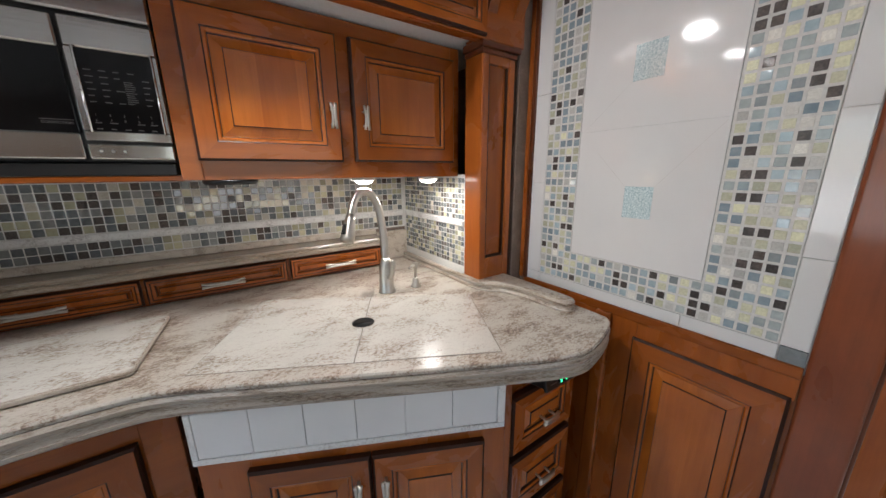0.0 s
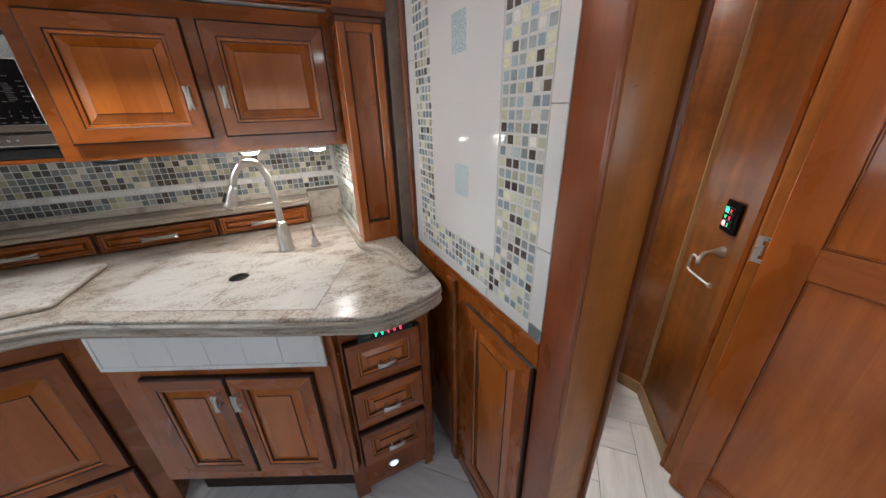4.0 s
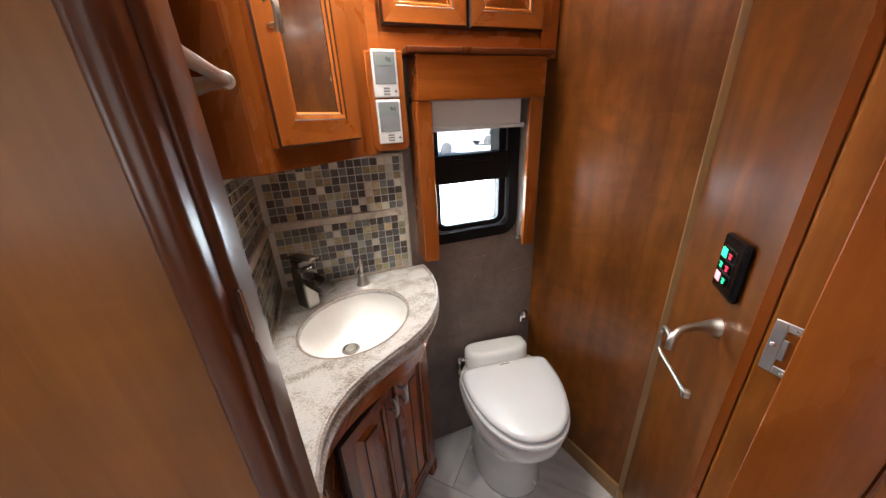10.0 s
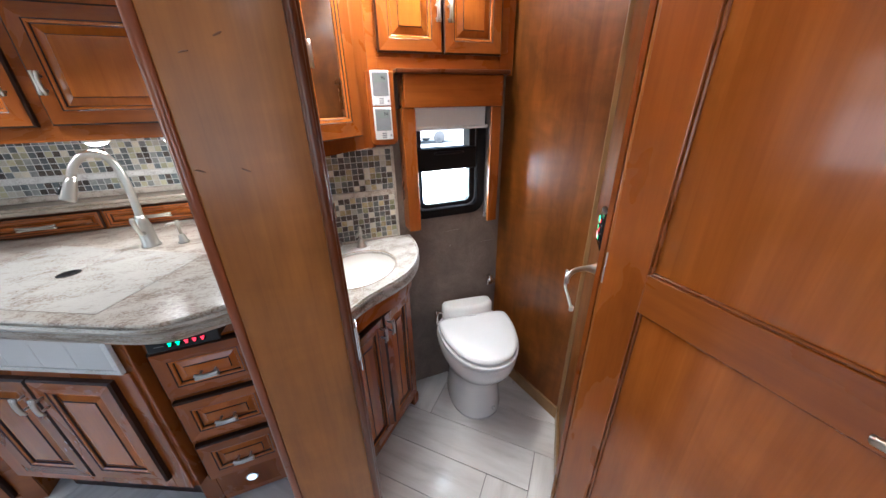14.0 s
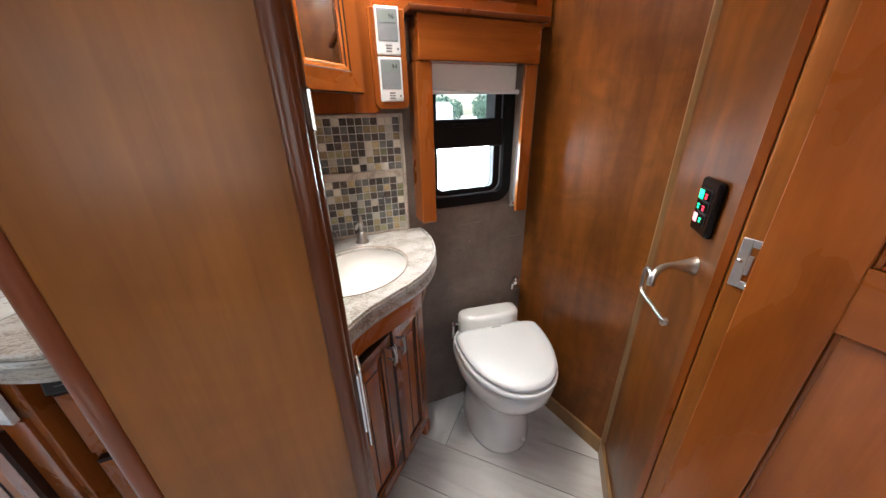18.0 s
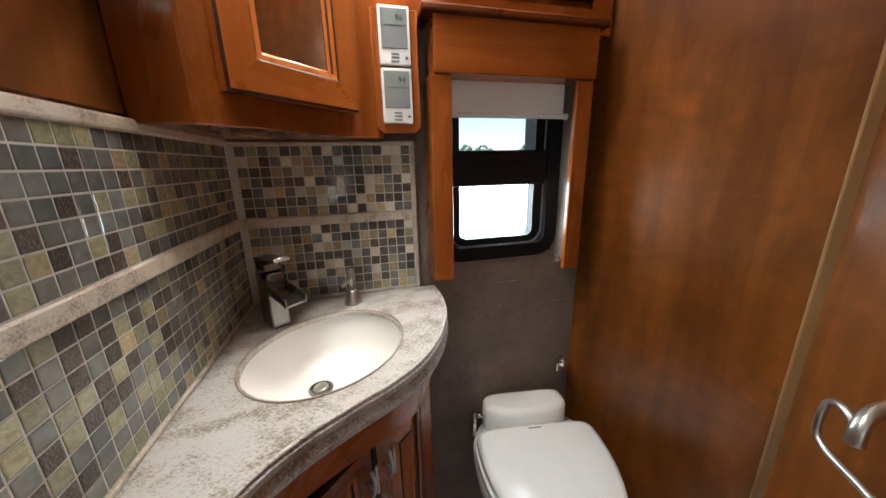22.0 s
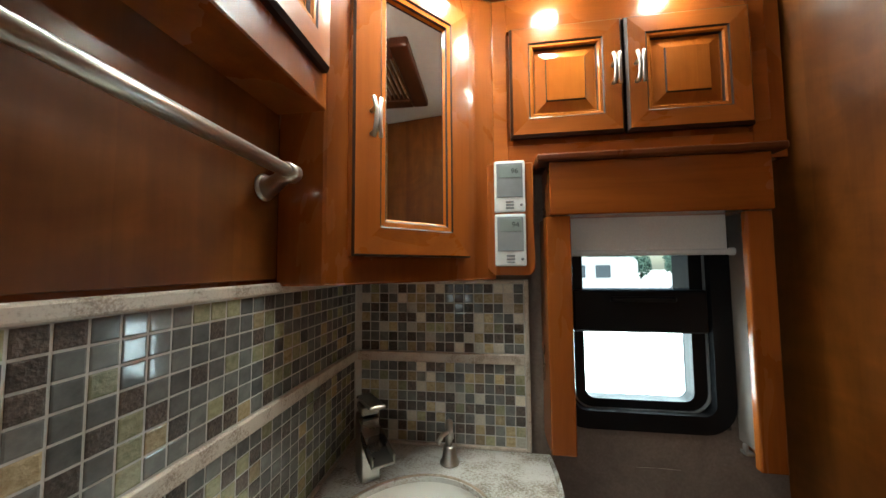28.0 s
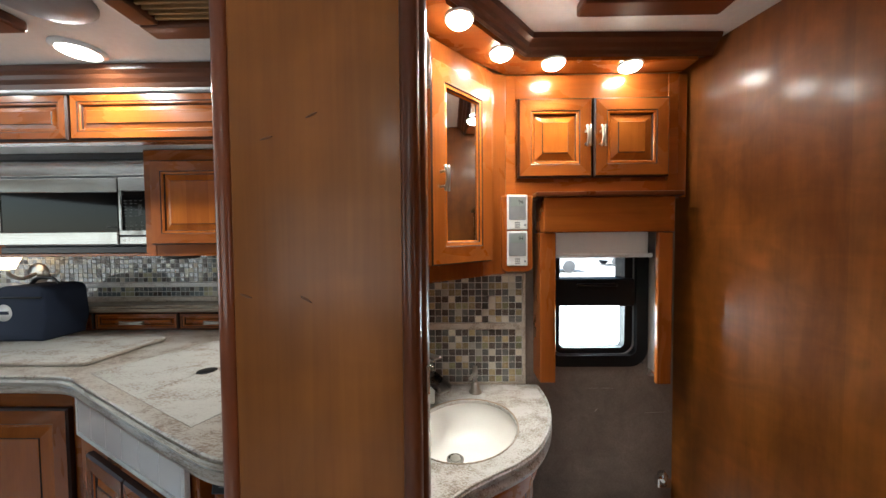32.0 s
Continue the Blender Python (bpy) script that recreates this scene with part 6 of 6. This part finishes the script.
side = structure("backsplash_bath_side", box(0.1905, 0.202, 0.845, 1.5345, 0.87, 1.0625, 0), bath_grout, "grout bed along the partition")
side_top = structure("backsplash_bath_side_upper", box(0.1905, 0.202, 0.845, 1.5345, 1.0625, 1.238, 0), bath_grout, "upper grout bed along the partition")
for z0, rows in ((0.8764, 8), (1.0752, 7)):
    cols = 31
    cells = [(c, r) for c in range(cols) for r in range(rows)]
    mosaic(side if rows == 8 else side_top, (0.202, 0.846, z0), (0, 1, 0), (0, 0, 1), cells, P, 0.0197, 0.0008, SIDE_MIX, 15 + rows, set(cells))
part("stone_band", box(0.202, 0.2085, 0.847, 1.5275, 1.0525, 1.0748, 0.002), trav, side)
part("stone_cap", box(0.1985, 0.208, 0.847, 1.5275, 1.2295, 1.2455, 0.003, 2), trav, side_top)
part("stone_foot", box(0.202, 0.208, 0.847, 1.5275, 0.8705, 0.8762, 0.001), trav, side)

# kitchen: back and side
PK = 0.0243
kback = structure("backsplash_kitchen_back", box(-2.1, -0.033, 2.118, 2.128, 1.06, 1.30, 0), grout, "grout bed behind the kitchen ledge")
for z0, rows, sd in ((1.066, 2, 31), (1.140, 6, 32)):
    cells = [(c, r) for c in range(84) for r in range(rows)]
    near = {(c, r) for c, r in cells if 44 < c < 82}
    mosaic(kback, (-2.09, 2.118, z0), (1, 0, 0), (0, 0, 1), cells, PK, 0.0215, 0.0009, KITCHEN_MIX, sd, near)
part("marble_strip", box(-2.09, -0.046, 2.111, 2.118, 1.1175, 1.137, 0.0015), marble, kback)
kside = structure("backsplash_kitchen_side", box(-0.034, 0.115, 1.655, 2.128, 0.912, 1.30, 0), grout, "grout bed at the end of the counter")
PS = 0.0187
for z0, rows, sd in ((0.966, 8, 41), (1.140, 8, 42)):
    cells = [(c, r) for c in range(24) for r in range(rows)]
    mosaic(kside, (-0.034, 2.108, z0), (0, -1, 0), (0, 0, 1), cells, PS, 0.0162, 0.0008, KITCHEN_MIX, sd, set(cells))
part("marble_strip", box(-0.041, -0.034, 1.66, 2.11, 1.1175, 1.137, 0.0015), marble, kside)

# tiled panel borders (kitchen side of the partition; -y is to the right)
PP = 0.0236
tp = thing("panel_mosaic", "blue, cream and dark glass mosaic border", "mosaic", pose(0, 0, 0))
cells = [(c, r) for c in range(5) for r in range(37)]
mosaic(tp, (0.1745, 1.4768, 0.9560), (0, -1, 0), (0, 0, 1), cells, PP, 0.0198, 0.0048, PANEL_MIX, 51, {(c, r) for c, r in cells if r < 22})
cells = [(c, r) for c in range(6) for r in range(37)]
mosaic(tp, (0.1745, 1.0042, 0.9560), (0, -1, 0), (0, 0, 1), cells, PP, 0.0198, 0.0048, PANEL_MIX, 52, {(c, r) for c, r in cells if r < 22})
cells = [(c, r) for c in range(15) for r in range(4)]
mosaic(tp, (0.1745, 1.3586, 0.9560), (0, -1, 0), (0, 0, 1), cells, PP, 0.0198, 0.0048, PANEL_MIX, 53, set(cells))

# herringbone floor planks
PW, PL = 0.167, 0.668
floor = bpy.data.objects["floor"]
pm = box(0.0012, PL - 0.0012, 0.0012, PW - 0.0012, -0.006, 0.0, 0.0008)
me = bpy.data.meshes.new("plank")
pm.to_mesh(me)
pm.free()
me.materials.append(plank)
c45 = math.sqrt(0.5)
OX, OY = 1.932 - (PL + PW) * c45, 0.975 - (PW - PL) * c45
for i in range(-30, 31):
    for j in range(-8, 9):
        bx, by = i * PW + j * (PL + 0 * PW), i * PW - j * PL
        for kind in (0, 1):
            if kind == 0:
                m = Matrix.Translation((bx, by, 0))
            else:
                m = Matrix.Translation((bx + PL + PW, by - PL + PW, 0)) @ Matrix.Rotation(radians(90), 4, "Z") @ Matrix.Translation((0, 0, 0))
            w = Matrix.Translation((OX, OY, 0)) @ Matrix.Rotation(radians(-45), 4, "Z") @ m
            cpt = w @ Vector((PL / 2, PW / 2, 0))
            pts = [w @ Vector((x_, y_, 0)) for x_, y_ in ((0, 0), (PL, 0), (PL, PW), (0, PW))]
            xs, ys = [p_.x for p_ in pts], [p_.y for p_ in pts]
            top_y = 1.6 if 0.165 < cpt.x < 1.30 else (2.12 if cpt.x < 0.7 else 2.05)
            if max(xs) < -2.89 or min(xs) > 4.19 or max(ys) < -1.24 or min(ys) > top_y - 0.01:
                continue
            if min(xs) < -2.9 or max(xs) > 4.2 or min(ys) < -1.25 or max(ys) > top_y:
                cut = bmesh.new()
                cut.from_mesh(me)
                cut.transform(w)
                for co, no in (((-2.9, 0, 0), (-1, 0, 0)), ((4.2, 0, 0), (1, 0, 0)), ((0, -1.25, 0), (0, -1, 0)), ((0, top_y, 0), (0, 1, 0))):
                    bmesh.ops.bisect_plane(cut, geom=cut.verts[:] + cut.edges[:] + cut.faces[:], plane_co=co, plane_no=no, clear_outer=True)
                if len(cut.faces):
                    cut.transform(w.inverted())
                    me2 = bpy.data.meshes.new("plank")
                    cut.to_mesh(me2)
                    me2.materials.append(plank)
                    ob = new("plank", me2)
                    ob.parent = floor
                    ob.matrix_basis = w
                cut.free()
            else:
                ob = new("plank", me)
                ob.parent = floor
                ob.matrix_basis = w

# ---- bedroom beyond the bath door ----
def fabric(name, a, b, scale=45):
    m, nt, bs_, link = nodes_of(name)
    vec, _ = coords(nt, (1, 1, 1))
    n = noise_tex(nt, vec, scale, 6, 0.7, 1.5)
    link(ramp(nt, n, [(0.3, a), (0.7, b)]), bs_.inputs["Base Color"])
    setp(bs_, Roughness=0.75, Sheen_Weight=0.3)
    bump(nt, bs_, n, 0.5, 0.004)
    return m


quilt = fabric("blue_grey_damask", (0.30, 0.33, 0.32), (0.50, 0.52, 0.49))
skirt_cloth = fabric("slate_skirt_cloth", (0.16, 0.20, 0.21), (0.25, 0.29, 0.29), 20)
bed = thing("bed", "bed with a draped blue-grey patterned coverlet", "bed", pose(2.35, -0.25, 0))
part("mattress", box(-0.98, 0.98, -0.84, 0.80, 0.22, 0.46, 0.05, 3), quilt, bed)
bm = bmesh.new()
cols, rows = 60, 8
loop = []
for k in range(cols):
    a = k / cols * 4
    s_, f = int(a), a - int(a)
    cs = [(-0.99, -0.84), (-0.99, 0.82), (0.99, 0.82), (0.99, -0.84)]
    p, q = Vector(cs[s_]), Vector(cs[(s_ + 1) % 4])
    loop.append(p.lerp(q, f))
rings = []
for r in range(rows + 1):
    z = 0.47 - 0.40 * r / rows
    ring = []
    for k, p in enumerate(loop):
        out = p.normalized() * (0.012 + 0.035 * r / rows * (1 + math.sin(k * 2.1) * 0.8) + 0.01 * math.sin(k * 0.9 + r))
        ring.append(bm.verts.new((p.x + out.x, p.y + out.y, z)))
    rings.append(ring)
for a, b in zip(rings, rings[1:]):
    for k in range(cols):
        j = (k + 1) % cols
        f = bm.faces.new((a[k], a[j], b[j], b[k]))
        f.smooth = True
part("coverlet_drop", bm, quilt, bed, "ruffled coverlet edge")
part("coverlet_top", box(-1.0, 1.0, -0.85, 0.83, 0.455, 0.49, 0.015, 2), quilt, bed)
part("piping", tube([(-1.03, -0.85, 0.20), (-1.03, 0.86, 0.20), (1.03, 0.86, 0.20), (1.03, -0.85, 0.20)], 0.012, 8), skirt_cloth, bed, "braided piping")
part("bed_skirt", box(-0.96, 0.96, -0.82, 0.79, 0.02, 0.22, 0.01), skirt_cloth, bed)
for x in (-0.9, 0.9):
    for y in (-0.76, 0.73):
        part("leg", box(x - 0.025, x + 0.025, y - 0.025, y + 0.025, 0, 0.03, 0.003), black, bed)

dresser = thing("tv_cabinet", "cherry dresser with drawers and doors under the television", "cabinet", pose(1.75, 1.62, 0.09))
part("body", box(0, 1.25, 0.0, 0.42, 0, 0.99, 0.002), wood_v, dresser)
for k in range(3):
    x = 0.03 + k * 0.40
    cabinet_door(dresser, x, 0.70, 0.385, 0.22, 0.001, 0.045, 0.02, (0.19, 0.11, False), name="drawer")
    cabinet_door(dresser, x, 0.06, 0.385, 0.60, 0.001, 0.05, 0.03, (0.345, 0.45, True))
part("top", box(-0.02, 1.27, -0.02, 0.43, 0.99, 1.02, 0.006, 2), b_stone, dresser, "pale stone top")
step = thing("carpet_step", "low beige carpeted step along the dresser", "step", pose(2.35, 1.55, 0))
part("tread", box(-0.62, 0.62, -0.10, 0.49, 0.001, 0.09, 0.012, 2), carpet, step)
tv = thing("television", "flat television showing a red picture with cyan edge", "television", pose(2.33, 1.78, 1.11))
part("case", box(-0.36, 0.36, -0.012, 0.03, 0.06, 0.50, 0.006), black, tv)
m_red = emit("screen_red", (0.65, 0.01, 0.05), 0.9)
m_cyan = emit("screen_cyan", (0.05, 0.55, 0.95), 1.4)
part("screen", box(-0.345, 0.345, -0.014, -0.0115, 0.075, 0.485, 0), m_cyan, tv, "lit cyan screen border")
part("screen_picture", box(-0.345, 0.30, -0.016, -0.0145, 0.125, 0.485, 0), m_red, tv, "red screen picture")
part("screen_caption", joined(box(0.02, 0.09, -0.0175, -0.0162, 0.43, 0.445, 0), box(0.02, 0.17, -0.0175, -0.0162, 0.415, 0.42, 0)), white_plastic, tv)
part("stand", joined(box(-0.12, 0.12, -0.05, 0.09, 0.0, 0.012, 0.003), box(-0.03, 0.03, 0.0, 0.03, 0.01, 0.08, 0.003)), black, tv)
alcove = thing("tv_fascia", "cherry fascia with downlight over the television alcove", "fascia", pose(1.75, 1.62, 1.64))
part("board", box(-0.05, 1.30, 0.0, 0.42, 0.0, 0.26, 0.004), wood_h, alcove)
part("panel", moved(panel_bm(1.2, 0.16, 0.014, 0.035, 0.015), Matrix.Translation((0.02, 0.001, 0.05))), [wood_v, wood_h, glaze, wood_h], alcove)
pil = thing("bedroom_column", "carved cherry column beside the dresser", "column", pose(3.10, 1.62, 0))
part("plinth", box(-0.07, 0.07, -0.07, 0.05, 0, 0.16, 0.006), wood_v, pil)
for x in (-0.045, 0.0, 0.045):
    part("reed", tube([(x, -0.045, 0.16), (x, -0.045, 1.55)], 0.016, 10), wood_v, pil)
part("core", box(-0.06, 0.06, -0.035, 0.05, 0.16, 1.60, 0.003), wood_v, pil)
part("capital", box(-0.085, 0.085, -0.09, 0.05, 1.60, 1.70, 0.015, 3), wood_red, pil)
fd = thing("frosted_door", "dark cherry sliding door with four frosted glass panes", "door", pose(3.30, 1.60, 0, 0, 0, -90))
for x0, x1 in ((0, 0.09), (0.33, 0.42), (0.66, 0.75)):
    part("stile", box(x0, x1, -0.018, 0.018, 0.015, 1.80, 0.003), wood_red, fd)
for z0, z1 in ((0.015, 0.16), (0.62, 0.74), (1.70, 1.80)):
    for x0, x1 in ((0.09, 0.33), (0.42, 0.66)):
        part("rail", box(x0, x1, -0.0175, 0.0175, z0, z1, 0.002), wood_red, fd)
for z0, z1 in ((0.16, 0.62), (0.74, 1.70)):
    for x0, x1 in ((0.09, 0.33), (0.42, 0.66)):
        part("pane", box(x0 - 0.004, x1 + 0.004, -0.004, 0.004, z0 - 0.004, z1 + 0.004, 0), frosted, fd)
part("pull_plate", box(0.50, 0.62, -0.022, -0.017, 0.655, 0.695, 0.003), bronze, fd, "engraved bronze pull plate")
part("kick_grille", joined(*[box(0.30, 0.44, -0.021, -0.017, 0.05 + k * 0.012, 0.055 + k * 0.012, 0) for k in range(6)]), bronze, fd)
structure("wall_bedroom_end", box(3.33, 3.37, 1.60, 2.05, 0, CEIL, 0), wood_red, "cherry wall beside the frosted door")

# ---- outside the bath window ----
# leaf colour paled towards blue-green, with the distance haze put into it
leaf = plain("hazed_foliage", (0.12, 0.20, 0.15), 0.8, 0, 0.35, 3, 0)
bark = plain("tree_bark", (0.10, 0.075, 0.055), 0.9, 0, 0.3, 20, 0.5)


def tree(x, y, h, seed):
    rng = random.Random(seed)
    t = thing("tree", "broad green tree at the edge of the yard", "tree", pose(x, y, -1.2), "trees beyond the yard")
    part("trunk", tube([(0, 0, 0), (0.1, 0, h * 0.3), (0.0, 0.1, h * 0.6)], [h * 0.035, h * 0.028, h * 0.012], 8), bark, t)
    for k in range(4):
        a = k * 1.6 + rng.random()
        part("limb", tube([(0.05, 0.05, h * (0.3 + 0.06 * k)), (math.cos(a) * h * 0.2, math.sin(a) * h * 0.2, h * (0.5 + 0.07 * k))], [h * 0.014, h * 0.006], 6), bark, t)
    verts, faces = [], []
    for k in range(420):
        a, u_ = rng.uniform(0, 6.283), rng.gauss(0, 0.42)
        r = h * 0.36 * math.sqrt(max(0.05, 1 - u_ * u_)) * rng.uniform(0.45, 1.08)
        c = Vector((math.cos(a) * r, math.sin(a) * r, h * (0.54 + 0.45 * max(-1, min(1, u_)))))
        s_ = h * rng.uniform(0.03, 0.065)
        b0 = len(verts)
        for d_ in ((1, 0, 0.2), (-0.6, 0.8, -0.3), (-0.4, -0.9, 0.1), (0, 0.2, 1), (0.3, -0.2, -0.9)):
            verts.append(tuple(c + Vector(d_) * s_ * rng.uniform(0.7, 1.3)))
        faces += [(b0, b0 + 1, b0 + 3), (b0 + 1, b0 + 2, b0 + 3), (b0 + 2, b0, b0 + 3), (b0 + 1, b0, b0 + 4), (b0 + 2, b0 + 1, b0 + 4), (b0, b0 + 2, b0 + 4)]
    me_ = bpy.data.meshes.new("crown")
    me_.from_pydata(verts, [], faces)
    me_.materials.append(leaf)
    c_ = new("crown", me_)
    c_.parent = t


rng = random.Random(9)
for k in range(32):
    tree(-30 + k * 2.5 + rng.uniform(-1, 1), 63 + rng.uniform(-4, 6), rng.uniform(4.4, 6.6), 100 + k)
cream_paint = plain("cream_vehicle_paint", (0.78, 0.80, 0.82), 0.3, 0, 0.05, 2, 0, 0.4)
# tyre colour lifted to grey for the bright outdoor glare
tyre = plain("glare_lifted_tyre", (0.18, 0.18, 0.19), 0.8)
dark_pane = plain("vehicle_glass", (0.10, 0.12, 0.14), 0.2)


def vehicle(name, label, cat, x, y, rz, L_, H_, cab):
    v = thing(name, label, cat, pose(x, y, -1.2, 0, 0, rz))
    prof_ = [(0, 0.45), (L_, 0.45), (L_, H_ * 0.9), (L_ - 0.3, H_), (cab, H_), (cab * 0.55, H_ * 0.62), (0.1, H_ * 0.5)]
    bm_ = prism(prof_, -1.15, 1.15, 0.06, 2)
    part("body", moved(bm_, Matrix(((1, 0, 0, 0), (0, 0, 1, 0), (0, 1, 0, 0), (0, 0, 0, 1)))), cream_paint, v)
    for wx in (0.9, L_ - 1.4):
        for wy in (-1.12, 1.12):
            w_ = part("wheel", lathe([(0.42, -0.11), (0.45, -0.08), (0.45, 0.08), (0.42, 0.11)], 20, (wx, wy, 0.45), "y"), tyre, v)
    for wx in (cab + 0.7, cab + 2.4):
        part("window", box(wx, wx + 1.0, -1.17, -1.145, H_ * 0.55, H_ * 0.82, 0.02), dark_pane, v)
    part("windscreen", box(cab * 0.62, cab * 0.95, -1.165, -1.14, H_ * 0.64, H_ * 0.92, 0.02), dark_pane, v)
    part("lamp", box(-0.02, 0.06, -0.9, -0.6, 0.62, 0.8, 0.02), white_plastic, v)


vehicle("motorhome", "white motorhome parked across the yard", "motorhome", 3.0, 24, 8, 7.5, 3.1, 2.2)
vehicle("parked_car", "pale car parked in the yard", "car", -4.5, 27, -4, 4.4, 1.55, 1.6)
vehicle("parked_car", "pale car parked in the yard", "car", 14.5, 30, 3, 4.4, 1.5, 1.6)
